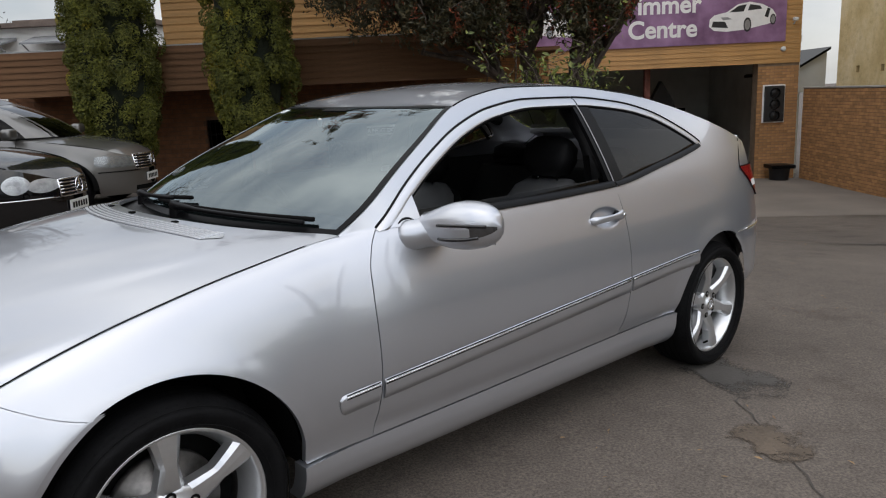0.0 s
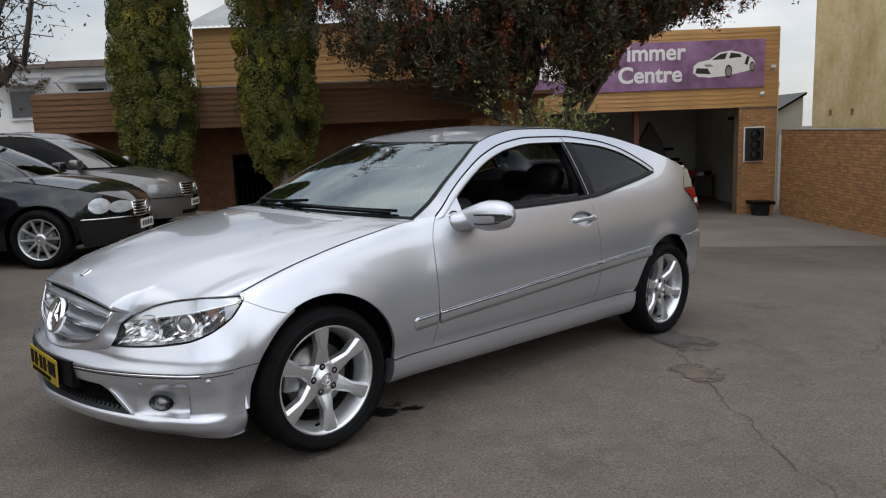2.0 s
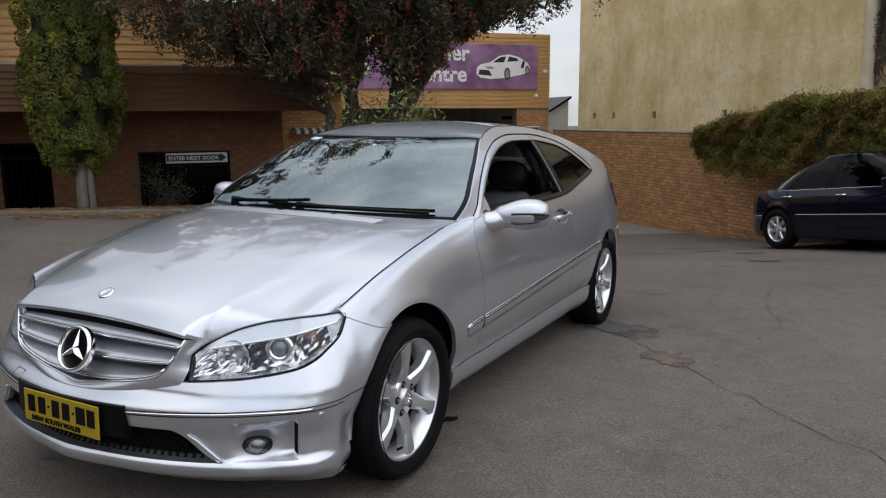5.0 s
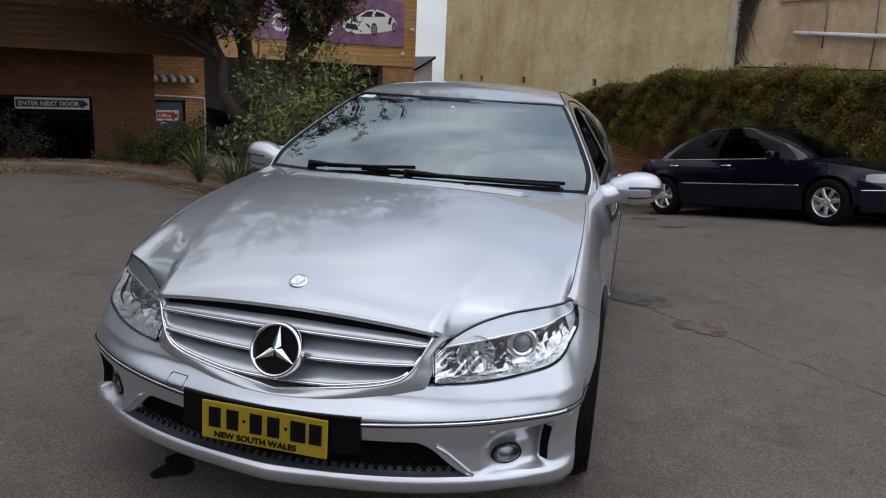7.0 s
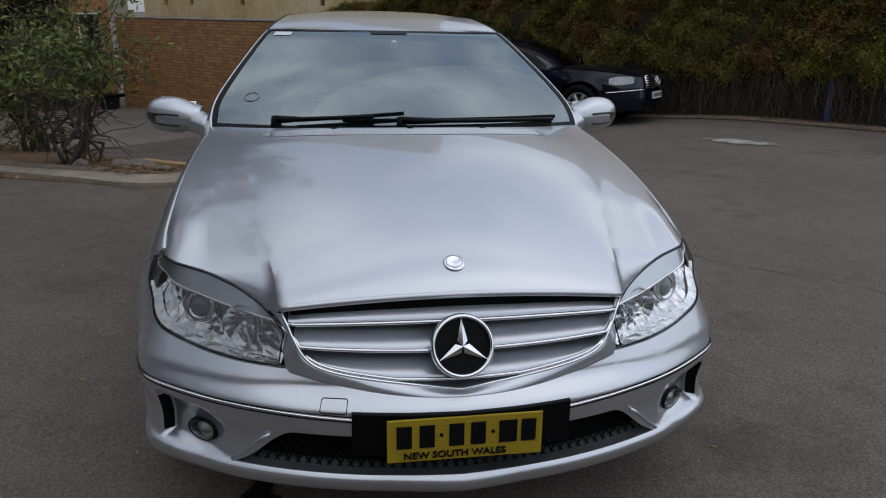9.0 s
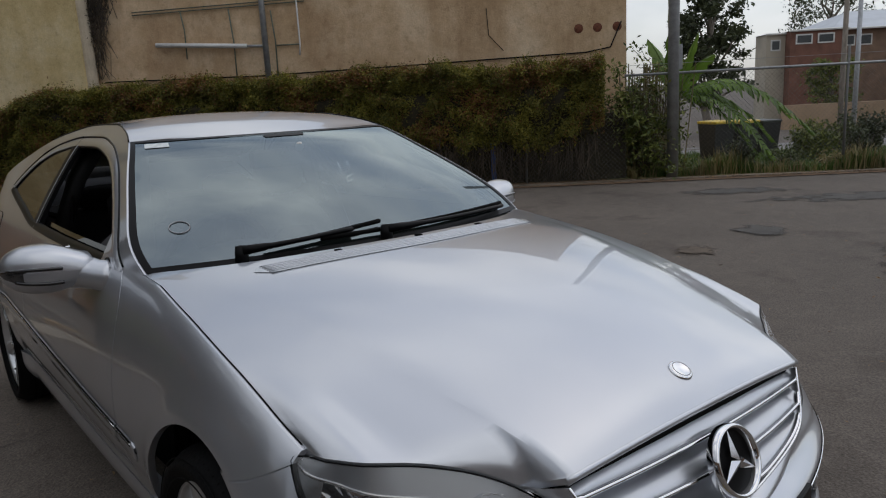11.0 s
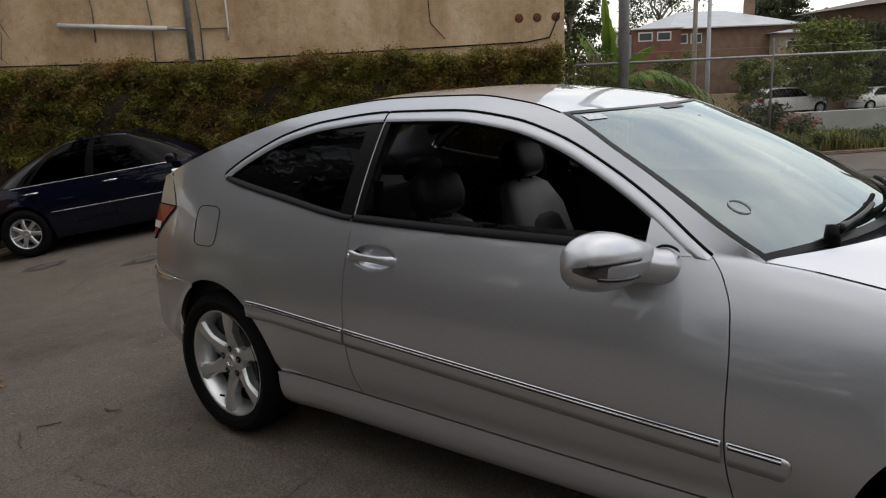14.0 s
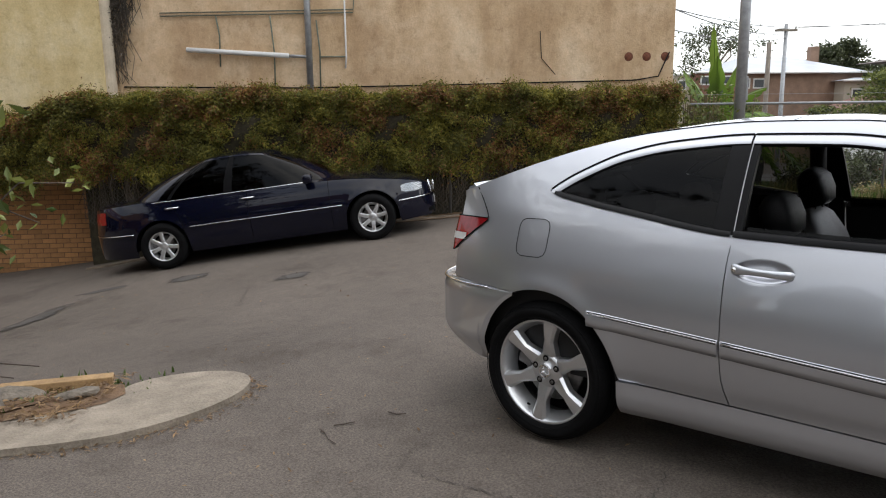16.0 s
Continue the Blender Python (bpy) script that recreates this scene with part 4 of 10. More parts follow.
# roof with its sunroof joint, and the hatch falling to the spoiler
ROOF_C = curve((-1.92, 1.105), (-1.82, 1.122), (-1.72, 1.152), (-1.5, 1.232), (-1.25, 1.312), (-1.0, 1.364), (-0.7, 1.396), (-0.4, 1.398), (-0.1, 1.366), (0.1, 1.322), (0.24, 1.285))


def roof_z(x, y):
    e = max(DITCH(min(x, 0.13)), 0.5)
    w = side(min(x, 0.13), e)
    c = ROOF_C(x)
    return c - (c - e) * min(1.0, abs(y) / w) ** 2.6


def roof_patch(x0, x1, n, half=1.0, bow=0.0, m=24, lift=0.0):
    rows = []
    for i in range(n + 1):
        row = []
        for j in range(m + 1):
            v = lerp(-1, 1, j / m)
            x = lerp(x0, x1 + bow * (1 - v * v), i / n)
            w = (side(min(x, 0.13), DITCH(min(x, 0.13))) - 0.004) * half
            row.append((x, v * w, roof_z(min(x, 0.24), v * w) + lift))
        rows.append(row)
    return rows


part("roof", grid(roof_patch(-0.48, 0.128, 24, bow=0.095)), SILVER, coupe, smooth=True)
part("rear_roof", grid(roof_patch(-1.16, -0.487, 24)), SILVER, coupe, smooth=True)
part("roof_joint", box(-0.487, -0.480, -0.44, 0.44, 1.33, 1.372), MATTE, coupe)
for s in (1, -1):
    pts = [(x, s * (side(x, DITCH(x)) - 0.001), DITCH(x) + 0.001) for x in [lerp(0.13, -1.12, i / 50) for i in range(51)]]
    part("roof_ditch", tube(pts, 0.0030, 6), BLACKTRIM, coupe, "black roof joint strip", smooth=True)
hatch = part("hatch", skirted(roof_patch(-1.92, -1.74, 10), (0, 0, -0.03)), SILVER, coupe, smooth=True)
part("rear_glass", grid(roof_patch(-1.735, -1.17, 24, 0.97)), TINT, hatch, "dark rear window", smooth=True)
part("spoiler", skirted([[(-1.86 - 0.075 * (1 - (y / 0.72) ** 2) * t, y, 1.112 - 0.010 * (y / 0.7) ** 2 + 0.012 * t) for y in [lerp(-0.66, 0.66, j / 24) for j in range(25)]] for t in (0, 0.5, 1)], (0, 0, -0.03)), SILVER, hatch, smooth=True)

# windscreen
def screen_edge(t):
    x = lerp(0.785, 0.13, t)
    return x, side(x, DITCH(x)) - 0.006, DITCH(x)


def screen_point(t, v, drop=0.0):
    x, y, z = screen_edge(t)
    bow = lerp(0.17, 0.095, t) * (1 - v * v)
    return (x + bow - drop * 0.6, v * y, z + 0.012 * (1 - v * v) * math.sin(math.pi * t) - drop)


part("windscreen", grid([[screen_point(i / 24, lerp(-1, 1, j / 30)) for j in range(31)] for i in range(25)]), SCREEN, coupe, "greenish windscreen reflecting the sky", smooth=True)
def band(a, b, c, d, n=30):
    return grid([[screen_point(lerp(a, b, i / n), lerp(c, d, j / n), -0.002) for j in range(n + 1)] for i in range(n + 1)])
part("screen_border", joined(band(0, 1, -1, -0.972), band(0, 1, 0.972, 1), band(0, 0.03, -0.972, 0.972), band(0.975, 1, -0.972, 0.972)), BLACKTRIM, coupe, "black printed border of the windscreen", smooth=True)
part("sun_band", band(0.93, 0.97, -0.15, 0.15), BLACKTRIM, coupe, "dark patch behind the mirror")
rearview = part("rear_view_mirror", moved(bevelled(-0.02, 0.02, -0.13, 0.13, -0.035, 0.035, 0.015), pose(0.22, 0.0, 1.20)), PLASTIC, coupe, smooth=True)
part("mirror_mount", tube([(0.24, 0, 1.21), (0.30, 0, 1.245)], 0.012, 8), PLASTIC, rearview)
part("screen_tag", band(0.90, 0.95, -0.92, -0.78, 4), PAPER, coupe, "small white registration label")
pts = [screen_point(0.245 + 0.036 * math.sin(a), -0.815 + 0.040 * math.cos(a), -0.002) for a in [2 * math.pi * i / 32 for i in range(32)]]
part("round_sticker", tube(pts, 0.0016, 6, closed=True), ALLOYDARK, coupe, "faint ring of an old sticker", smooth=True)
part("screen_sensor", moved(lathe([(0, 0.006), (0.012, 0.006), (0.018, 0)], 20), Matrix.Translation(screen_point(0.82, 0.03, 0.01)) @ pose(0, 0, 0, 0, 0, -90)), PLATEW, coupe, "small pale sensor", smooth=True)


# ---- nose: one surface that wraps from the middle to the wings ----
PLAN = spline([(2.212, 0, 0), (2.203, 0.13, 0), (2.180, 0.27, 0), (2.137, 0.42, 0), (2.072, 0.57, 0), (1.985, 0.70, 0), (1.905, 0.782, 0), (1.80, 0.824, 0), (1.70, 0.838, 0), (1.53, 0.848, 0)], 200)
PLAN_Y = curve(*[(p.y, i / 199) for i, p in list(enumerate(PLAN))[::6]])


def plan_at(s):
    f = min(max(s, 0.0), 1.0) * 199
    i = min(int(f), 198)
    p = PLAN[i].lerp(PLAN[i + 1], f - i)
    d = (PLAN[min(i + 2, 199)] - PLAN[max(i - 1, 0)]).normalized()
    return p, Vector((d.y, -d.x, 0))


SET_A = curve((0, 0.052), (0.30, 0.045), (0.45, 0.026), (0.60, 0.018), (0.75, 0.006), (1.0, 0.0))
SET_B = curve((0, 0.34), (0.30, 0.45), (0.45, 0.62), (0.60, 0.58), (0.75, 0.45), (1.0, 0.30))
LIP = curve((0.10, 0.09), (0.165, 0.055), (0.20, 0.020), (0.235, -0.006), (0.262, -0.004), (0.285, 0.016), (0.34, 0.018), (0.40, 0.006), (0.445, 0.0), (0.47, 0.004), (0.50, 0.02), (0.7, 0.02))


def nose(s, z, out=0.0, sgn=1):
    """The nose at a share s of the way from the middle to the wheel arch and a height z."""
    p, nrm = plan_at(s)
    inset = LIP(min(z, 0.44)) if z < 0.44 else SET_A(s) * smooth(0.44, 0.495, z) + SET_B(s) * max(0.0, z - 0.495) + LIP(0.44)
    if z < 0.44:
        inset = lerp(inset, 0.004 + 0.02 * smooth(0.215, 0.17, z), smooth(0.70, 0.80, s))
    inset += 0.010 * smooth(0.15, 0.0, s) * smooth(0.30, 0.24, z) * -1
    # fog lamp recess
    if z < 0.44 and s > 0.3:
        fe = ((s - FOG_S) / 0.055) ** 2 + ((z - 0.326) / 0.062) ** 2
        inset += 0.020 * math.exp(-(fe**2) * 0.8)
        inset += 0.030 * smooth(FOG_S, STEP_S, s) * (s < STEP_S) * smooth(0.415, 0.395, z) * smooth(0.275, 0.295, z)
        inset += 0.004 * smooth(0.41, 0.395, z) * smooth(0.275, 0.285, z) * smooth(FOG_S - 0.075, FOG_S - 0.06, s) * smooth(FOG_S + 0.115, FOG_S + 0.10, s)
    q = p - nrm * (inset - out)
    ws = smooth(0.76, 0.86, s) * (1 - smooth(0.30, 0.24, z) * 0.5)
    if ws > 0:
        q = Vector((q.x, lerp(q.y, side(p.x, z) + out, ws), 0))
    return (q.x, sgn * q.y, z)


FOG_S = PLAN_Y(0.655)
STEP_K = round(PLAN_Y(0.752) * 150)
STEP_S = (STEP_K + 0.5) / 150
LAMP_S0, LAMP_S1 = PLAN_Y(0.452), 0.862
LAMP_LO = curve((0.0, 0.527), (0.30, 0.540), (0.55, 0.560), (0.75, 0.592), (0.90, 0.645), (1.0, 0.706))
LAMP_HI = curve((0.0, 0.598), (0.05, 0.622), (0.15, 0.655), (0.30, 0.684), (0.50, 0.705), (0.75, 0.716), (0.90, 0.716), (1.0, 0.713))


def lamp_u(s):
    return (s - LAMP_S0) / (LAMP_S1 - LAMP_S0)


def bumper_top(s):
    if s < LAMP_S0 - 0.02:
        y = plan_at(s)[0].y
        return 0.470 + 0.045 * (y / 0.43) ** 2.2
    if s < LAMP_S1:
        u = max(0, lamp_u(s))
        return LAMP_LO(u) - 0.005
    x = plan_at(s)[0].x
    return BUMP_SEAM(min(x, 1.728)) - 0.003


def intake_top(s):
    y = plan_at(s)[0].y
    return lerp(0.378, 0.276, smooth(0.40, 0.565, y)) if y < 0.565 else 0.276


S_END = 1.0
NB = 150
rows_mid, rows_lip = [], []
for i in range(-NB, NB + 1):
    g = 1 if i >= 0 else -1
    s = abs(i) / NB * S_END
    x = plan_at(s)[0].x
    lo, hi = intake_top(s), bumper_top(s)
    arch = arch_z(x, AXLE)
    if x < AXLE + ARCH and arch:
        lo = max(lo, arch if x < AXLE + ARCH - 0.002 else lo)
    hi = max(hi, lo + 0.004)
    rows_mid.append([nose(s, lerp(lo, hi, j / 34), 0, g) for j in range(35)])
    rows_lip.append([nose(min(s, 0.846), lerp(0.178 + 0.012 * smooth(0.5, 0.0, s), 0.276, j / 14), -0.045 * (1 - j / 14) ** 1.3 * smooth(0.80, 0.55, s), g) for j in range(15)])
bumper = part("front_bumper", skirted(rows_mid, (-0.02, 0, 0), "lr"), SILVER, coupe, smooth=True)
part("lower_lip", skirted(rows_lip, (-0.03, 0, 0), "lr"), SILVER, bumper, smooth=True)
part("lip_shelf", grid([[nose(abs(i) / 60 * PLAN_Y(0.56), 0.276, -0.08 * t, 1 if i >= 0 else -1) for t in (0, 1)] for i in range(-60, 61)]), SILVER, bumper, smooth=True)
# intake mesh
part("intake_back", grid([[nose(abs(i) / 40 * PLAN_Y(0.57), z, -0.07, 1 if i >= 0 else -1) for z in (0.24, 0.32, 0.40)] for i in range(-40, 41)]), MATTE, bumper, smooth=True)
bars = []
for k in range(-44, 45):
    for sl in (1, -1):
        pts = []
        for j in range(7):
            z = lerp(0.262, 0.388, j / 6)
            y = k * 0.0265 + sl * (z - 0.325) * 0.9
            if abs(y) < 0.56:
                s = PLAN_Y(abs(y))
                if z < intake_top(s) + 0.01:
                    pts.append(nose(s, z, -0.035, 1 if y >= 0 else -1))
        if len(pts) > 1:
            bars.append(tube(pts, 0.0026, 4, caps=False))
part("intake_mesh", joined(*bars), MATTE, bumper, "black diamond mesh in the lower intake")
for g in (1, -1):
    pts = [nose(PLAN_Y(y), z, 0.004, g) for y, z in ((0.462, 0.366), (0.49, 0.346), (0.52, 0.318), (0.548, 0.292), (0.562, 0.280))]
    part("intake_strut", tube(pts, 0.0045, 8), SILVER, bumper, "pale slanting strut beside the intake", smooth=True)
    # chrome moulding with dark groove, and body seams
    for z0, rad, mt, nm in ((0.4455, 0.0040, CHROME, "chrome_line"), (0.4385, 0.0014, MATTE, "groove"), (0.4530, 0.0014, MATTE, "groove")):
        pts = [nose(lerp(PLAN_Y(0.01 if nm == "groove" else 0.05), PLAN_Y(0.788) if nm != "groove" else 0.80, i / 50), z0 - 0.024 + 0.018 * smooth(0.0, 0.8, i / 50) + 0.004 * i / 50, 0.001, g) for i in range(51)]
        part(nm, tube(pts, rad, 6), mt, bumper, "thin chrome moulding" if nm == "chrome_line" else "", smooth=True)
    pts = [nose(lerp(0.80, S_END - 0.035, i / 20), lerp(0.450, 0.470, i / 20), 0.0006, g) for i in range(21)]
    part("seam_line", tube(pts, 0.0015, 5), MATTE, bumper)
    # parking sensors
    for y, z in ((0.17, 0.405), (0.60, 0.405), (0.80, 0.418)) if g > 0 else ((0.60, 0.405), (0.80, 0.418)):
        c = nose(PLAN_Y(y), z, 0.001, g)
        d = plan_at(PLAN_Y(y))[1]
        m = Matrix.Translation(c) @ Vector((d.x, g * d.y, 0)).to_track_quat("Z", "Y").to_matrix().to_4x4()
        part("parking_sensor", moved(lathe([(0, 0.0008), (0.009, 0.0006), (0.010, -0.0006), (0.012, -0.001)], 20, "z"), m), SILVER, bumper, smooth=True)
    # fog lamp and slot
    c = nose(FOG_S, 0.324, -0.004, g)
    d = plan_at(FOG_S)[1]
    m = Matrix.Translation(c) @ Vector((d.x, g * d.y, -0.05)).to_track_quat("Z", "Y").to_matrix().to_4x4() @ Matrix.Diagonal((1.12, 0.74, 1, 1))
    fog = part("fog_lamp", moved(lathe([(0.038, 0.014), (0.040, 0.016), (0.042, 0.010), (0.043, -0.02)], 32, "z"), m), BLACKTRIM, bumper, "round fog lamp", smooth=True)
    part("reflector", moved(lathe([(0.0, 0.004), (0.020, 0.003), (0.034, 0.007), (0.039, 0.014)], 32, "z"), m), BLACKGLOSS, fog, smooth=True)
    part("bulb_shield", moved(lathe([(0.0, 0.014), (0.010, 0.012), (0.015, 0.008), (0.022, 0.004)], 16, "z"), m), ALLOYDARK, fog, smooth=True)
    part("lens", moved(lathe([(0.0, 0.022), (0.02, 0.021), (0.036, 0.016), (0.040, 0.012)], 32, "z"), m), LENS, fog, smooth=True)
    rows = [[nose(STEP_K / 150, z, 0.004, g), nose((STEP_K + 1) / 150, z, 0.0005, g)] for z in (0.292, 0.31, 0.34, 0.37, 0.396)]
    part("side_slot", grid(rows if g < 0 else rows[::-1]), MATTE, bumper, "dark slot beside the fog lamp")
part("tow_cover", tube([nose(PLAN_Y(abs(y)), z, 0.0008, -1) for y, z in ((0.28, 0.442), (0.335, 0.442), (0.338, 0.445), (0.338, 0.466), (0.335, 0.469), (0.28, 0.469), (0.277, 0.466), (0.277, 0.445))], 0.0014, 5, closed=True), MATTE, bumper, "outline of the towing cover")

# headlamps
for g in (1, -1):
    def lens_at(u, v, out):
        s = lerp(LAMP_S0, LAMP_S1, u)
        z = lerp(LAMP_LO(u), LAMP_HI(u), v)
        return nose(s, z, out, g)
    nu, nv = 30, 14
    shard = random.Random(17)
    lamp = part("headlamp", grid([[lens_at(i / nu, j / nv, -0.085 * math.sin(math.pi * min(1, max(0, 0.06 + 0.88 * i / nu))) ** 0.5 * math.sin(math.pi * (0.12 + 0.76 * j / nv)) + (shard.uniform(-0.010, 0.006) if 0 < i < nu and 0 < j < nv else 0)) for j in range(nv + 1)] for i in range(nu + 1)]), LAMPSHELL, coupe, "clear headlamp with a bright reflector" if g > 0 else "hazy grey headlamp")
    part("lens", grid([[lens_at(i / nu, j / nv, 0.002) for j in range(nv + 1)] for i in range(nu + 1)] if g > 0 else [[lens_at(i / nu, j / nv, 0.002) for j in range(nv + 1)] for i in range(nu, -1, -1)]), LENS if g > 0 else HAZYLENS, lamp, smooth=True)
    rim = [lens_at(i / nu, 0, 0.001) for i in range(nu + 1)] + [lens_at(1, j / nv, 0.001) for j in range(1, nv)] + [lens_at(i / nu, 1, 0.001) for i in range(nu, -1, -1)] + [lens_at(0, j / nv, 0.001) for j in range(nv - 1, 0, -1)]
    part("lamp_seal", tube(rim, 0.0019, 6, closed=True), BLACKTRIM, lamp, smooth=True)
    # the silver brow along the top and its chrome edge
    brow_v = lambda u: min(0.95, max(0.28, (lerp(0.612, 0.694, u) - LAMP_LO(u)) / (LAMP_HI(u) - LAMP_LO(u))))
    rows = [[lens_at(u, lerp(0.995, brow_v(u), j / 5), -0.004 - 0.001 * j) for j in range(6)] for u in [lerp(0.03, 0.975, i / 30) for i in range(31)]]
    part("brow", grid(rows), SILVER, lamp, "silver brow inside the headlamp", smooth=True)
    part("brow_edge", tube([r[5] for r in rows], 0.0036, 6), CHROME, lamp, smooth=True)
    for u, v, r, mt in ((0.23, 0.40, 0.052, "reflector"), (0.50, 0.40, 0.046, "projector"), (0.79, 0.52, 0.026, "indicator")):
        c = Vector(lens_at(u, v, -0.045))
        d = plan_at(lerp(LAMP_S0, LAMP_S1, u))[1]
        m = Matrix.Translation(c) @ Vector((d.x + 0.25, g * d.y * 0.8, 0.06)).to_track_quat("Z", "Y").to_matrix().to_4x4()
        if mt == "projector":
            unit = part("projector", moved(lathe([(r * 0.62, 0.010), (r * 0.75, 0.016), (r, 0.012), (r * 1.05, 0.0), (r, -0.03)], 36, "z"), m), CHROME, lamp, "chrome projector ring", smooth=True)
            part("projector_lens", moved(lathe([(0, 0.022), (r * 0.3, 0.020), (r * 0.52, 0.012), (r * 0.62, 0.0)], 36, "z"), m), DARKLENS, unit, smooth=True)
        elif mt == "reflector":
            unit = part("main_beam", moved(lathe([(0.006, -0.035), (r * 0.4, -0.028), (r * 0.75, -0.010), (r, 0.014), (r * 1.06, 0.016), (r * 1.08, 0.0)], 18, "z"), m), LAMPSHELL, lamp, "round bright reflector")
            part("bulb", moved(lathe([(0, 0.012), (0.009, 0.010), (0.011, 0.0), (0.011, -0.034)], 20, "z"), m), ALLOY, unit, smooth=True)
        else:
            part("indicator", moved(lathe([(0, 0.004), (r * 0.6, 0.0), (r, -0.012)], 24, "z"), m), AMBER, lamp, "dull amber indicator bulb", smooth=True)
    part("side_marker", grid([[lens_at(u, v, -0.010) for v in (0.02, 0.2, 0.4, 0.6)] for u in [lerp(0.86, 0.995, i / 8) for i in range(9)]]), DULLLAMP, lamp, "dull side marker behind the lens", smooth=True)
    part("lamp_floor", grid([[lens_at(lerp(0.02, 0.9, i / 20), v, o) for v, o in ((0.02, -0.002), (0.05, -0.012), (0.07, -0.022))] for i in range(21)]), REFLECTOR, lamp, smooth=True)

# grille: three silver slats a side with chrome edges round the ring
GR_LO = curve((0, 0.480), (0.12, 0.496), (0.22, 0.511), (0.30, 0.527), (0.345, 0.543), (0.372, 0.565), (0.395, 0.605), (0.418, 0.660))
GR_HI = curve((0, 0.696), (0.2, 0.693), (0.35, 0.685), (0.418, 0.668))


def grille_at(y, z, out=0.0):
    return (2.152 - (z - 0.478) * 0.36 - 0.12 * y * y + out, y, z)


ys = [0.418 * math.copysign(abs(lerp(-1, 1, i / 60)) ** 0.7, lerp(-1, 1, i / 60)) for i in range(61)]
grille = part("grille", grid([[grille_at(y, lerp(GR_LO(abs(y)), GR_HI(abs(y)), j / 8), -0.085) for j in range(9)] for y in ys]), MATTE, coupe, "silver grille with three slats and a chrome ring", smooth=True)
part("grille_frame", tube([grille_at(y, GR_LO(abs(y)) - 0.002, 0.004) for y in ys], 0.0035, 8), CHROME, grille, "chrome lower frame", smooth=True)


def surround_edge(y):
    """Where the silver round the grille meets the bumper below, then the headlamp's inner edge."""
    a, g = abs(y), 1 if y >= 0 else -1
    if a < 0.37:
        k = PLAN_Y(min(a * 1.18, 0.437))
        return nose(k, bumper_top(k) + 0.001, 0.0, g)
    if a < 0.388:
        k = LAMP_S0 - 0.004
        return nose(k, lerp(bumper_top(k) + 0.001, 0.600, (a - 0.37) / 0.018), 0.001, g)
    u = lerp(0.0, 0.115, (a - 0.388) / 0.030)
    return nose(lerp(LAMP_S0, LAMP_S1, u) - 0.004, min(LAMP_HI(u) + 0.004, 0.646), 0.001, g)


rows = []
for y in ys:
    a, b = Vector(grille_at(y, GR_LO(abs(y)) - 0.002, 0.004)), Vector(surround_edge(y))
    rows.append([tuple(a + Vector((-0.05, 0, 0)))] + [tuple(a.lerp(b, t) + Vector((0.006 * math.sin(math.pi * t), 0, 0))) for t in (0, 0.2, 0.4, 0.6, 0.8, 1)])
part("grille_surround", grid(rows), SILVER, bumper, smooth=True)
for f0, f1, half in ((-0.045, 0.265, 0.406), (0.360, 0.600, 0.393), (0.700, 0.930, 0.366)):
    for g in (1, -1):
        rows = []
        for i in range(31):
            y = lerp(0.0, half, i / 30)
            rise = 0.030 * (y / 0.4) ** 2 * (f0 > 0)
            hi_ = min(lerp(0.682, 0.486, f0) + rise * f0, GR_HI(y) - 0.002)
            lo_ = max(lerp(0.682, 0.486, f1) + rise * f1, GR_LO(y) + 0.003)
            hi_ = max(hi_, lo_ + 0.004)
            rows.append([grille_at(g * y, z, o) for z, o in ((hi_, -0.060), (lerp(hi_, lo_, 0.25), -0.038), (lerp(hi_, lo_, 0.75), -0.010), (lo_, 0.000), (lo_ - 0.003, -0.006), (lo_ - 0.002, -0.035))])
        slat = part("slat", grid(rows if g < 0 else rows[::-1]), SILVER, grille, "silver slat", smooth=True)
        part("slat_edge", tube([tuple(Vector(r[3]) + Vector((0.001, 0, 0.002))) for r in rows], 0.0048, 8), CHROME, slat, "chrome lower edge", smooth=True)
ring_m = Matrix.Translation((2.154, 0, 0.589)) @ pose(0, 0, 0, 0, 90 - 20, 0)
emblem = part("emblem", moved(lathe([(0.064, -0.012), (0.066, 0.006), (0.0705, 0.011), (0.0755, 0.006), (0.0775, -0.006), (0.0765, -0.016)], 64, "z"), ring_m), CHROME, grille, "chrome ring emblem", smooth=True)
part("emblem_back", moved(lathe([(0.0, -0.008), (0.065, -0.008)], 48, "z"), ring_m), BLACKTRIM, emblem, "black disc behind the emblem", smooth=True)
for k in range(3):
    a = radians(180 + 120 * k)
    ux, uy = math.cos(a), math.sin(a)
    px, py = -uy, ux
    tri = [(0, 0, 0.010), (ux * 0.067, uy * 0.067, 0.0), (ux * 0.012 + px * 0.0125, uy * 0.012 + py * 0.0125, 0.0), (ux * 0.012 - px * 0.0125, uy * 0.012 - py * 0.0125, 0.0)]
    part("emblem_arm", moved((tri, [(0, 1, 2), (0, 3, 1)]), ring_m), CHROME, emblem)

# number plate holder and plate
rows = [[(x, y, 0.452 - 0.004), (x + 0.004, y, 0.446), (x + 0.004, y, 0.342), (x - 0.01, y, 0.338)] for x, y in [(2.214 - 0.42 * y * y, y) for y in [lerp(-0.265, 0.265, i / 20) for i in range(21)]]]
holder = part("plate_holder", skirted(rows, (-0.03, 0, 0)), BLACKTRIM, coupe, "black number plate holder", smooth=False)
plate = part("number_plate", bevelled(2.216, 2.221, -0.186, 0.186, 0.330, 0.440, 0.002), PLATEY, holder, "yellow number plate with black characters")
for k in range(16):
    part("rib", box(2.2211, 2.2216, -0.182, 0.182, 0.336 + 0.0065 * k, 0.3375 + 0.0065 * k), PLATERIB, plate)
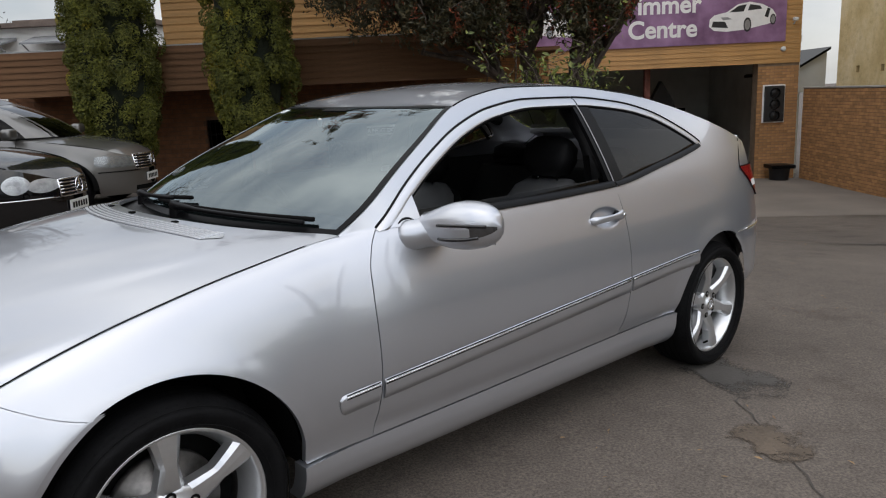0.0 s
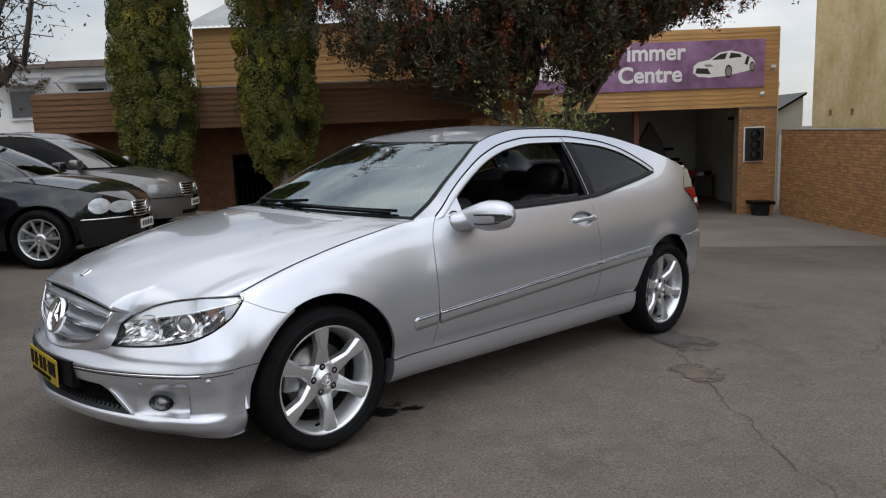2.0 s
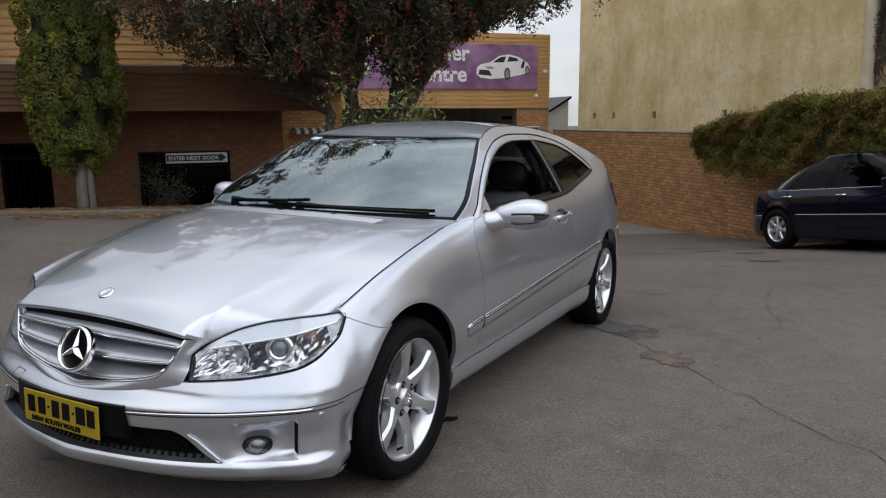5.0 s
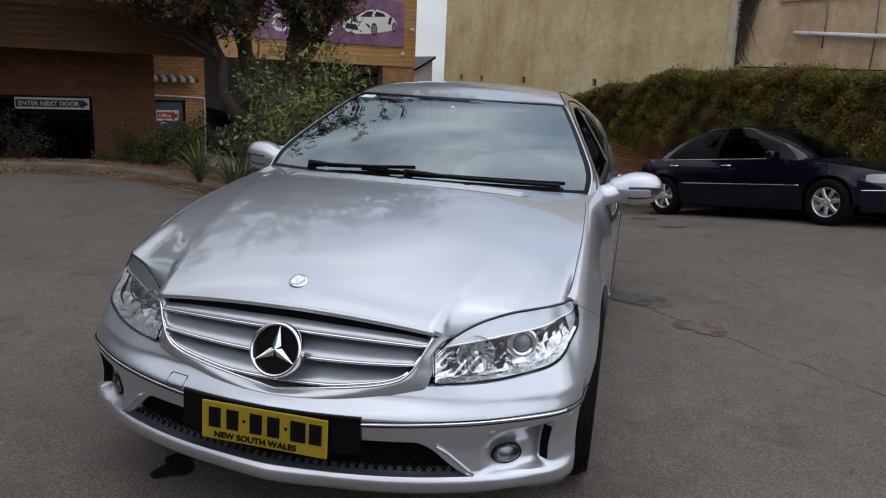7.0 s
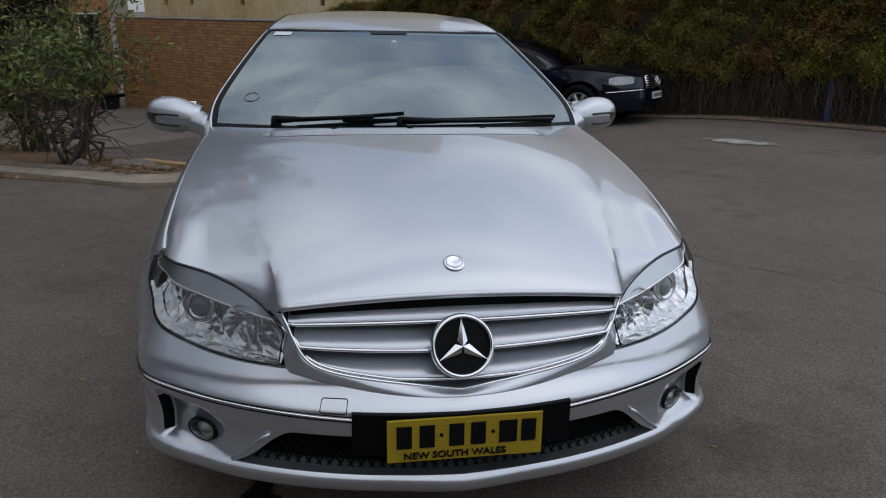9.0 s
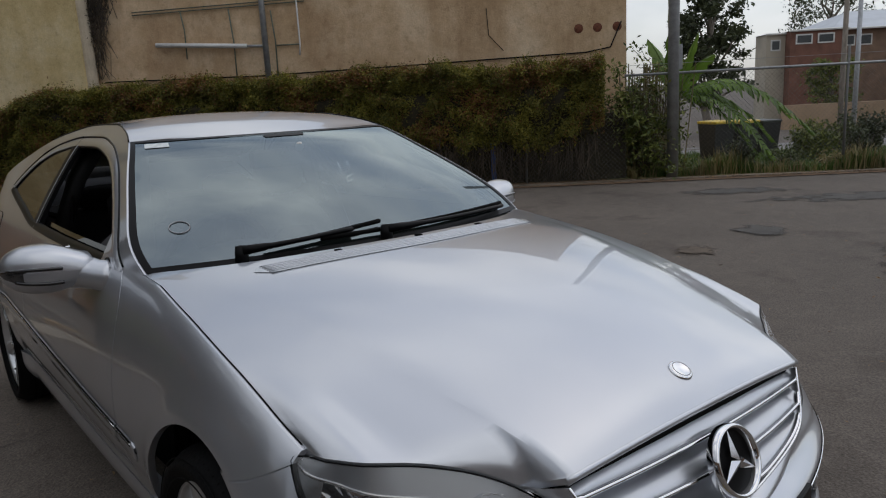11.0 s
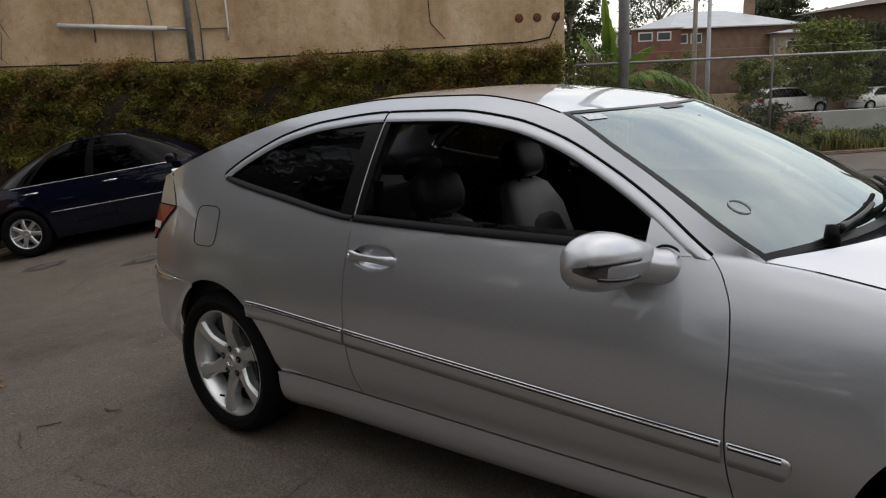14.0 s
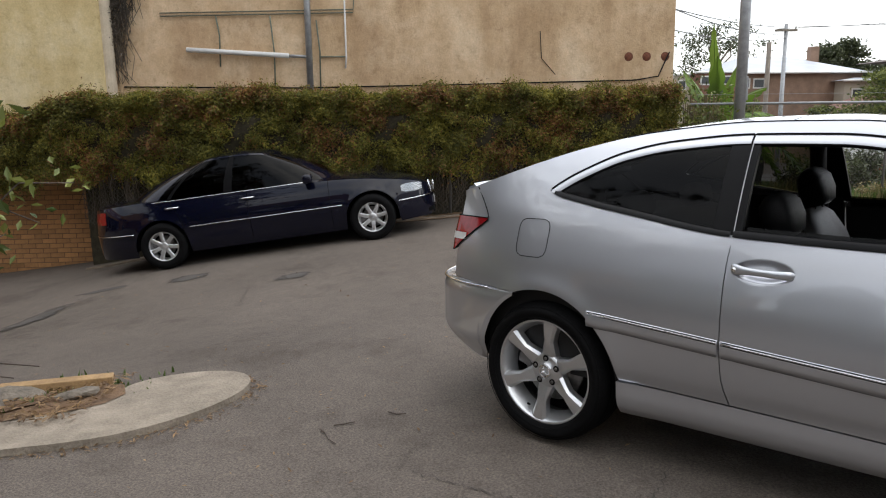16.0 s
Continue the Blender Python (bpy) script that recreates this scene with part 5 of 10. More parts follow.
for y, w in ((-0.146, 0.036), (-0.092, 0.036), (-0.022, 0.036), (0.030, 0.036), (0.102, 0.044), (0.152, 0.036)):
    part("bar", bevelled(2.2212, 2.2235, y - w / 2, y + w / 2, 0.366, 0.424, 0.0008), PLATEB, plate, "plain dark bar")
for y in (-0.058, 0.066):
    part("dot", moved(lathe([(0, 0.0025), (0.004, 0.0025), (0.005, 0)], 12, "x"), pose(2.221, y, 0.396)), PLATEB, plate)
text("state_name", "NEW SOUTH WALES", 0.0235, Matrix(((0, 0, 1, 2.2222), (1, 0, 0, -0.148), (0, 1, 0, 0.338), (0, 0, 0, 1))), PLATEB, plate, bold=0.0004, squash=1.12)
for y in (-0.232, 0.232):
    part("screw", moved(lathe([(0, 0.004), (0.008, 0.003), (0.010, 0)], 16, "x"), pose(2.19, y, 0.43)), STEEL, holder, smooth=True)

# bonnet
HOOD_C = curve((0.98, 0.972), (1.10, 0.965), (1.3, 0.941), (1.6, 0.885), (1.85, 0.817), (2.0, 0.761), (2.05, 0.733), (2.088, 0.700), (2.10, 0.687))


def hood_z(x, y):
    xh = min(x, 1.73)
    zh = H_Z(xh) - max(0.0, x - 1.73) * 0.42
    c = HOOD_C(x)
    k = min(1.0, abs(y) / H_Y(xh))
    zh += 0.0045 * smooth(0.98, 1.25, x)
    z = c - (c - zh) * k**2.4
    yc = lerp(0.650, 0.430, (x - 0.98) / 1.09)
    return z - 0.0034 * smooth(yc - 0.035, yc + 0.035, abs(y)) * smooth(0.98, 1.25, x)


def hood_front(v):
    """The front edge: along the grille, then back along the headlamp."""
    a = abs(v)
    if a < 0.56:
        y = a / 0.56 * 0.425
        return (2.088 - 0.10 * y * y, y, 0.703 - 0.024 * (y / 0.42) ** 2)
    u = (a - 0.56) / 0.44
    x, y, z = nose(lerp(LAMP_S0, LAMP_S1, u), max(LAMP_HI(u) + 0.005, 0.648), 0.0)
    return x, y, z


rows = []
NV, NU = 72, 60
EDGE = [hood_front(lerp(-1, 1, j / NV))[2] - hood_z(*hood_front(lerp(-1, 1, j / NV))[:2]) for j in range(NV + 1)]
for i in range(NU + 1):
    t = i / NU
    t = 1 - (1 - t) ** 1.35
    row = []
    for j in range(NV + 1):
        v = lerp(-1, 1, j / NV)
        g = 1 if v >= 0 else -1
        fx_, fy_, fz_ = hood_front(v)
        rear_y = 0.722 * (abs(v) / 0.56 * 0.84 if abs(v) < 0.56 else lerp(0.84, 1.0, (abs(v) - 0.56) / 0.44))
        rear_x = 1.075 - 0.300 * (rear_y / 0.722) ** 2.2
        x = lerp(rear_x, fx_, t)
        y = lerp(rear_y, fy_, t)
        if abs(v) == 1:
            y = H_Y(min(x, 1.73)) - 0.003
        else:
            y = lerp(y, rear_y / 0.722 * (H_Y(min(x, 1.73)) - 0.004), (1 - t) ** 1.5)
        z = hood_z(x, y) + EDGE[j] * lerp(smooth(0.55, 1.0, t) ** 1.6, smooth(0.66, 1.0, t) ** 1.1 if EDGE[j] > 0 else 1 - math.sqrt(1 - min(1.0, max(0.0, (t - 0.925) / 0.075)) ** 2.2), smooth(0.52, 0.56, abs(v)))
        y += 0.013 * smooth(0.93, 0.78, x) * abs(v) ** 6
        row.append((x, g * y, z))
    rows.append(row)
bonnet = part("bonnet", skirted(rows[::-1], (0, 0, -0.013)), SILVER, coupe, smooth=True)
lead = rows[-1]
# added black panel so the open gap above the grille reads dark
part("gap_panel", grid([[(x - 0.010, y, z - 0.004), (x - 0.014, y, z - 0.020), (x - 0.020, y, z - 0.045)] for x, y, z in lead[17:-17]]), MATTE, bonnet, "black panel standing in for the dark gap under the bonnet's edge", smooth=True)
part("bonnet_lip", tube([(x - 0.003, y, z - 0.0085) for x, y, z in lead[16:-16]], 0.009, 10), SILVER, bonnet, smooth=True)
b_lo, b_hi = [(p, q) for p, q in zip([r[NV // 2] for r in rows], [r[NV // 2] for r in rows[1:]]) if p[0] <= 2.022 <= q[0]][0]
for g in (1, -1):
    part("bonnet_joint", tube([(x, g * (H_Y(x) - 0.002), H_Z(x) - 0.0005) for x in [lerp(0.80, 1.69, i / 40) for i in range(41)]], 0.0014, 5), MATTE, bonnet)
disc = Matrix.Translation((2.022, 0, lerp(b_lo[2], b_hi[2], (2.022 - b_lo[0]) / (b_hi[0] - b_lo[0])) + 0.0005)) @ pose(0, 0, 0, 0, math.degrees(math.atan2(b_lo[2] - b_hi[2], b_hi[0] - b_lo[0])), 0)
badge = part("badge", moved(lathe([(0, 0.004), (0.017, 0.004), (0.019, 0.005), (0.0215, 0.005), (0.026, 0.003), (0.0275, 0.0)], 40, "z"), disc), CHROME, bonnet, "round chrome bonnet badge", smooth=True)
part("badge_ring", moved(lathe([(0.0192, 0.0056), (0.0212, 0.0056)], 40, "z"), disc), ALLOYDARK, badge)
# air vent across the bonnet's rear
rows = []
for i in range(41):
    y = lerp(-0.52, 0.52, i / 40)
    xb = 1.150 - 0.105 * (y / 0.52) ** 2
    rows.append([(xb + d * smooth(0.0, 0.05, 0.52 - abs(y) + 0.012), y, hood_z(xb + d * smooth(0.0, 0.05, 0.52 - abs(y) + 0.012), y) + 0.0018) for d in (-0.040, -0.015, 0.015, 0.040)])
vent = part("air_vent", grid(rows), ALLOY, bonnet, "ribbed silver air vent", smooth=True)
for k in range(6):
    part("rib", tube([(p[1][0] - 0.020 + 0.0145 * k, p[1][1], hood_z(p[1][0] - 0.020 + 0.0145 * k, p[1][1]) + 0.0022) for p in rows[1:-1]], 0.0022, 5), SILVER, vent, smooth=True)
for y in (-0.27, 0.0, 0.27):
    part("washer_jet", moved(bevelled(-0.010, 0.010, -0.010, 0.010, 0, 0.007, 0.003), pose(1.100 - 0.105 * (y / 0.52) ** 2, y, hood_z(1.100, y))), MATTE, bonnet, smooth=True)
# cowl and wipers
part("cowl", grid([[(1.07 - 0.275 * abs(v) ** 2.2 - d, v * 0.715, lerp(0.955, 0.925, abs(v)) - 0.010 - dz) for d, dz in ((-0.03, 0.02), (0.03, 0.015), (0.12, 0.02))] for v in [lerp(-0.90, 0.90, i / 40) for i in range(41)]]), BLACKTRIM, coupe, "black cowl below the windscreen", smooth=True)
for v0, v1, ta, tb in ((-0.66, -0.16, 0.02, 0.075), (-0.02, 0.84, 0.025, 0.030)):
    pts = [screen_point(lerp(ta, tb, i / 12), lerp(v0, v1, i / 12), -0.030 + 0.012 * i / 12) for i in range(13)]
    wiper = part("wiper", tube(pts, [0.015, 0.014, 0.012] + [0.008] * 10, 8), BLACKTRIM, coupe, "black wiper lying on the glass", smooth=True)
    va, vb = (v0 + 0.10, v1 + 0.16) if v0 < -0.3 else (v0 - 0.30, v1 + 0.02)
    part("blade", tube([screen_point(lerp(ta, tb, i / 12) + 0.028, lerp(va, vb, i / 12), -0.014) for i in range(13)], 0.0075, 6), MATTE, wiper, smooth=True)
    part("pivot", moved(lathe([(0, 0.03), (0.016, 0.028), (0.02, 0.0), (0.022, -0.03)], 20, "z"), Matrix.Translation(screen_point(ta, v0, -0.015))), BLACKTRIM, wiper, smooth=True)
# bay behind the grille and under the bonnet, and the floor pan
part("engine_bay", joined(box(0.78, 1.86, -0.46, 0.46, 0.20, 0.46), box(0.80, 1.66, -0.46, 0.46, 0.46, 0.66)), MATTE, coupe)
part("floor_pan", joined(box(-1.66, 0.75, -0.60, 0.60, 0.19, 0.25), box(0.74, 0.76, -0.70, 0.70, 0.25, 0.90)), MATTE, coupe)


# ---- wheels ----
def tyre_profile(r_rim, r_tyre, half, bulge=0.012):
    return [(r_rim - 0.004, -half + 0.012), (r_rim + 0.006, -half - 0.002), (r_rim + 0.03, -half - bulge), ((r_rim + r_tyre) / 2 + 0.01, -half - bulge), (r_tyre - 0.018, -half + 0.004), (r_tyre - 0.005, -half + 0.022), (r_tyre, -half + 0.045),
            (r_tyre, half - 0.045), (r_tyre - 0.005, half - 0.022), (r_tyre - 0.018, half - 0.004), ((r_rim + r_tyre) / 2 + 0.012, half + bulge), ((r_rim + r_tyre) / 2, half + bulge + 0.001), (r_rim + 0.03, half + bulge), (r_rim + 0.006, half - 0.002), (r_rim - 0.004, half - 0.012)]


def spoke(r0, r1, w0, wm, w1, y0, y1, crown, deep, angle, skew=0.0):
    """A cast spoke from the hub to the rim with a ridge along it."""
    rows = []
    for i in range(9):
        t = i / 8
        r = lerp(r0, r1, t)
        w = lerp(lerp(w0, wm, min(1, t * 2)), w1, max(0, t * 2 - 1))
        y = lerp(y0, y1, t) + 0.010 * math.sin(math.pi * t)
        row = []
        for k, h in ((-1.0, -deep), (-1.0, -crown * 1.1), (-0.62, 0.0), (0.0, crown * 0.12), (0.62, 0.0), (1.0, -crown * 1.1), (1.0, -deep)):
            a = angle + skew * t
            x_, z_ = r * math.cos(a) - k * w * math.sin(a), r * math.sin(a) + k * w * math.cos(a)
            row.append((x_, y + h, z_))
        rows.append(row)
    return grid(rows)


def wheel(host, name, m, r_tyre, r_rim, half, style, treads=True):
    """A wheel with its face towards +y."""
    tyre_ob = part(name, moved(lathe([(0.03, -half + 0.02), (0.03, -half + 0.03)], 12), m), STEEL, host)
    ty = part("tyre", moved(lathe(tyre_profile(r_rim, r_tyre, half), 72), m), RUBBER, tyre_ob, "worn black tyre", smooth=True)
    part("side_rib", moved(joined(*[tube([((r_rim + d) * math.cos(a), half + 0.0125 - 0.004 * (d > 0.045), (r_rim + d) * math.sin(a)) for a in [2 * math.pi * i / 64 for i in range(64)]], 0.0016, 4, closed=True) for d in (0.014, 0.060)]), m), RUBBER, ty, smooth=True)
    if treads:
        gs = []
        for k in range(4):
            y = lerp(-half + 0.055, half - 0.055, k / 3)
            gs.append(lathe([(r_tyre + 0.0004, y - 0.004), (r_tyre + 0.0004, y + 0.004)], 64))
        for k in range(72):
            a = 2 * math.pi * k / 72
            for y0_, y1_ in ((half - 0.046, half - 0.008), (-half + 0.008, -half + 0.046)):
                p = [(r_tyre + 0.0005 - 0.014 * (abs(y) > half - 0.02), y) for y in (y0_, y1_)]
                gs.append(grid([[((rr_) * math.cos(a + da), y, rr_ * math.sin(a + da)) for rr_, y in p] for da in (-0.008, 0.008)]))
        part("tread_groove", moved(joined(*gs), m), MATTE, ty)
    lip = half - 0.008
    part("barrel", moved(lathe([(r_rim - 0.012, -half + 0.02), (r_rim - 0.03, -half + 0.03), (r_rim - 0.040, lip - 0.085)], 48), m), STEEL, tyre_ob, "dull wheel barrel", smooth=True)
    rim = part("rim", moved(lathe([(r_rim - 0.040, lip - 0.085), (r_rim - 0.030, lip - 0.045), (r_rim - 0.014, lip - 0.012), (r_rim - 0.008, lip - 0.002), (r_rim - 0.001, lip), (r_rim + 0.003, lip - 0.006), (r_rim + 0.002, lip - 0.02)], 72), m), ALLOY, tyre_ob, "silver alloy rim", smooth=True)
    if style == "six":
        for k in range(6):
            part("spoke", moved(spoke(0.052, r_rim - 0.008, 0.040, 0.023, 0.040, lip - 0.036, lip - 0.006, 0.010, 0.045, radians(90 + 60 * k + 8)), m), ALLOY, rim)
        part("hub", moved(lathe([(0.0, lip - 0.016), (0.030, lip - 0.016), (0.034, lip - 0.019), (0.037, lip - 0.024), (0.060, lip - 0.0275), (0.074, lip - 0.031), (0.080, lip - 0.040), (0.082, lip - 0.07)], 48), m), ALLOY, rim, smooth=True)
        bolt_r = 0.056
    elif style == "seven":
        for k in range(7):
            part("spoke", moved(spoke(0.04, r_rim - 0.010, 0.032, 0.026, 0.030, lip - 0.024, lip - 0.016, 0.010, 0.035, radians(90 + 360 / 7 * k)), m), ALLOY, rim)
        part("hub", moved(lathe([(0.0, lip - 0.012), (0.04, lip - 0.013), (0.065, lip - 0.022), (0.07, lip - 0.06)], 32), m), ALLOY, rim, smooth=True)
        bolt_r = 0.05
    else:
        for k in range(10):
            part("spoke", moved(spoke(0.04, r_rim - 0.010, 0.013, 0.012, 0.016, lip - 0.026, lip - 0.012, 0.008, 0.035, radians(90 + 36 * k)), m), ALLOY, rim)
        part("hub", moved(lathe([(0.0, lip - 0.012), (0.04, lip - 0.013), (0.065, lip - 0.022), (0.07, lip - 0.06)], 32), m), ALLOY, rim, smooth=True)
        bolt_r = 0.05
    for k in range(5):
        a = radians(90 + 72 * k)
        if style == "six":
            part("bolt_hole", moved(moved(lathe([(0, 0.0022), (0.0135, 0.0022), (0.0150, 0.0)], 16), Matrix.Translation((bolt_r * math.cos(a), lip - 0.0272, bolt_r * math.sin(a)))), m), MATTE, rim)
        part("bolt", moved(moved(lathe([(0, 0.004), (0.007, 0.004), (0.0085, 0.0), (0.0095, 0.001), (0.0100, -0.006)], 12), Matrix.Translation((bolt_r * math.cos(a), lip - (0.0262 if style == "six" else 0.030), bolt_r * math.sin(a)))), m), STEEL, rim, smooth=True)
    cap = part("cap", moved(lathe([(0.022, lip - 0.0145), (0.026, lip - 0.012), (0.030, lip - 0.015)], 32), m), CHROME, rim, smooth=True)
    for k in range(3):
        a = radians(90 + 120 * k)
        part("cap_arm", moved(spoke(0.0, 0.024, 0.004, 0.003, 0.0008, lip - 0.013, lip - 0.0135, 0.002, 0.004, a), m), CHROME, cap)
    part("brake_disc", moved(lathe([(0.05, 0.02), (0.09, 0.02), (0.092, 0.01), (0.145, 0.01), (0.147, -0.015)], 48), m), STEEL, tyre_ob, "worn brake disc", smooth=True)
    part("caliper", moved(moved(bevelled(-0.055, 0.055, -0.03, 0.035, 0.095, 0.172, 0.012), pose(0, 0, 0, 0, 70)), m), ALLOYDARK, tyre_ob, smooth=True)
    part("back_plate", moved(lathe([(0.0, -0.03), (r_rim - 0.035, -0.03)], 40), m), MATTE, tyre_ob)
    part("valve", moved(tube([((r_rim - 0.036) * math.cos(-1.1), lip - 0.03, (r_rim - 0.036) * math.sin(-1.1)), ((r_rim - 0.05) * math.cos(-1.1), lip - 0.008, (r_rim - 0.05) * math.sin(-1.1))], 0.005, 6), m), MATTE, tyre_ob)
    return tyre_ob


for ax in (AXLE, -AXLE):
    for s in (1, -1):
        turn = {(AXLE, 1): 12, (AXLE, -1): -30, (-AXLE, 1): 20, (-AXLE, -1): 0}[(ax, s)]
        m = Matrix.Translation((ax, s * 0.738, HUB_Z - 0.006)) @ (Matrix() if s > 0 else pose(0, 0, 0, 0, 0, 180)) @ pose(0, 0, 0, 0, turn, 0)
        wheel(coupe, "wheel", m, 0.312, 0.235, 0.105, "six")

# ---- door mirrors ----
for s in (1, -1):
    rows = []
    for i in range(29):
        t = i / 28
        y = lerp(0.806, 1.042, t)
        blunt = (0.45, 0.82, 0.95)[i] if i < 3 else 1.0
        t = lerp(0.08, 1.0, t)
        y = (0.798, 0.801, 0.807)[i] if i < 3 else y
        # half height, depth ahead and depth behind along the housing
        hh = 0.078 * (max(0.0, 1 - abs((t - 0.46) / 0.54) ** 3.2)) ** 0.5 * lerp(0.66, 1.0, smooth(0.05, 0.55, t))
        ah = 0.088 * (max(0.0, 1 - abs((t - 0.42) / 0.58) ** 2.6)) ** 0.5
        bk = 0.040 * (max(0.0, 1 - abs((t - 0.46) / 0.54) ** 6)) ** 0.5
        cz, cx = 0.938 + 0.012 * t, 0.475 - 0.055 * t
        row = []
        for j in range(24):
            a = 2 * math.pi * j / 24
            c, d = math.cos(a), math.sin(a)
            e = 2 / 2.6
            px = (ah if c > 0 else bk) * math.copysign(abs(c) ** e, c)
            pz = hh * math.copysign(abs(d) ** e, d) * (0.92 if d < 0 else 1)
            row.append((cx + px * blunt, s * y, cz + pz * blunt))
        rows.append(row + [row[0]])
    host = doors[s]
    mirror = part("mirror", grid(rows if s > 0 else rows[::-1]), SILVER, host, "silver door mirror with indicator slots", smooth=True)
    part("mirror_foot", tube([(0.558, s * 0.752, 0.908), (0.549, s * 0.776, 0.910), (0.532, s * 0.795, 0.914), (0.512, s * 0.815, 0.922), (0.485, s * 0.850, 0.932)], [0.052, 0.050, 0.047, 0.049, 0.054], 18), SILVER, mirror, smooth=True)
    part("foot_seal", tube([(0.556 + 0.052 * math.cos(a), s * (0.772 - 0.004 * math.sin(a)), 0.909 + 0.055 * math.sin(a)) for a in [2 * math.pi * i / 28 for i in range(28)]], 0.004, 6, closed=True), BLACKTRIM, mirror, smooth=True)
    def on_mirror(t, a):
        i = min(int(t * 28), 27)
        f = t * 28 - i
        k = (math.degrees(a) % 360) / 15
        j = int(k) % 24
        g = k - int(k)
        p = Vector(rows[i][j]).lerp(Vector(rows[i][j + 1]), g).lerp(Vector(rows[i + 1][j]).lerp(Vector(rows[i + 1][j + 1]), g), f)
        return p
    for a0, t0, t1 in ((6, 0.36, 0.93), (-22, 0.36, 0.86)):
        part("slot", tube([tuple(on_mirror(lerp(t0, t1, k / 14), radians(a0)) + Vector((0.001, 0, 0))) for k in range(15)], 0.0055, 6), BLACKGLOSS, mirror, "dark indicator slot", smooth=True)
    band_ = []
    for k in range(17):
        t = lerp(0.745, 0.985, k / 16)
        notch = 0.0 if t > 0.80 else (0.80 - t) / 0.055
        band_.append([tuple(on_mirror(t, radians(lerp(-23, 7, m / 8))) + Vector((0.0016 - 0.004 * notch * (1 < m < 7), s * 0.0012 * smooth(0.9, 0.98, t), 0))) for m in range(9)])
    part("indicator", grid(band_ if s > 0 else band_[::-1]), SMOKED, mirror, "smoky dark indicator lens", smooth=True)
    part("mirror_glass", moved(bevelled(-0.002, 0.002, -0.085, 0.085, -0.055, 0.055, 0.0015), pose(0.408, s * 0.922, 0.944)), MIRROR, mirror, smooth=False)

# ---- tail ----
REAR = spline([(-2.105, 0, 0), (-2.092, 0.25, 0), (-2.055, 0.48, 0), (-1.985, 0.645, 0), (-1.90, 0.722, 0), (-1.80, 0.762, 0), (-1.70, 0.785, 0)], 120)
REARB = spline([(-2.205, 0, 0), (-2.19, 0.25, 0), (-2.15, 0.48, 0), (-2.075, 0.66, 0), (-1.98, 0.75, 0), (-1.84, 0.81, 0), (-1.68, 0.842, 0), (-1.50, 0.855, 0)], 120)


def tail_at(k, z, out=0.0, sgn=1):
    i = min(max(int(k * 119), 0), 118)
    p = REAR[i].lerp(REAR[i + 1], k * 119 - i)
    d = (REAR[min(i + 1, 119)] - REAR[max(i - 1, 0)]).normalized()
    n = Vector((-d.y, d.x, 0))
    inset = 0.055 * smooth(0.85, 1.12, z) - out
    q = p - n * inset
    w = smooth(0.70, 0.98, k)
    return (q.x, sgn * lerp(q.y, side(q.x, z) + out, w), z)


rows = [[tail_at(abs(i) / 50 * 0.97, lerp(0.66, 1.098 - 0.012 * (abs(i) / 50) ** 2, j / 24), 0, 1 if i >= 0 else -1) for j in range(25)] for i in range(-50, 51)]
tailgate = part("tailgate", grid(rows[::-1]), SILVER, hatch, smooth=True)
TAIL_K = curve(*sorted((p.x, i / 119) for i, p in list(enumerate(REAR))[::7]))
for g in (1, -1):
    def lamp_at(x, f, out):
        k = TAIL_K(x)
        z = lerp(0.803 + 0.152 * max(0.0, (x + 1.915) / 0.205) ** 0.9, 0.966, f)
        p = tail_at(k, z, out, 1)
        y = max(p[1], side(p[0], z) + out) if x > -1.93 else p[1]
        return (p[0], g * y, z)
    xs_ = [lerp(-1.708, -2.02, i / 24) for i in range(25)]
    rows = [[lamp_at(x, j / 8, 0.005) for j in range(9)] for x in xs_]
    lamp = part("tail_lamp", grid(rows if g > 0 else rows[::-1]), REDLENS, coupe, "red tail lamp with a pale band", smooth=True)
    rows = [[lamp_at(x, (z - lamp_at(x, 0, 0)[2]) / (lamp_at(x, 1, 0)[2] - lamp_at(x, 0, 0)[2]), 0.0075) for z in (0.856, 0.872, 0.888)] for x in xs_[10:]]
    part("pale_band", grid(rows if g > 0 else rows[::-1]), PLATEW, lamp, "pale indicator band", smooth=True)
    rim = [lamp_at(x, 0, 0.005) for x in xs_] + [lamp_at(x, 1, 0.005) for x in xs_[::-1]]
    part("lamp_seal", tube(rim, 0.003, 5, closed=True), MATTE, lamp)
    part("tail_joint", tube([(x, g * (side(x, z) + 0.0005), z) for x, z in ((-1.706, 0.966), (-1.722, 0.995), (-1.760, 1.040), (-1.800, 1.078), (-1.825, 1.100))], 0.0028, 5), MATTE, hatch)
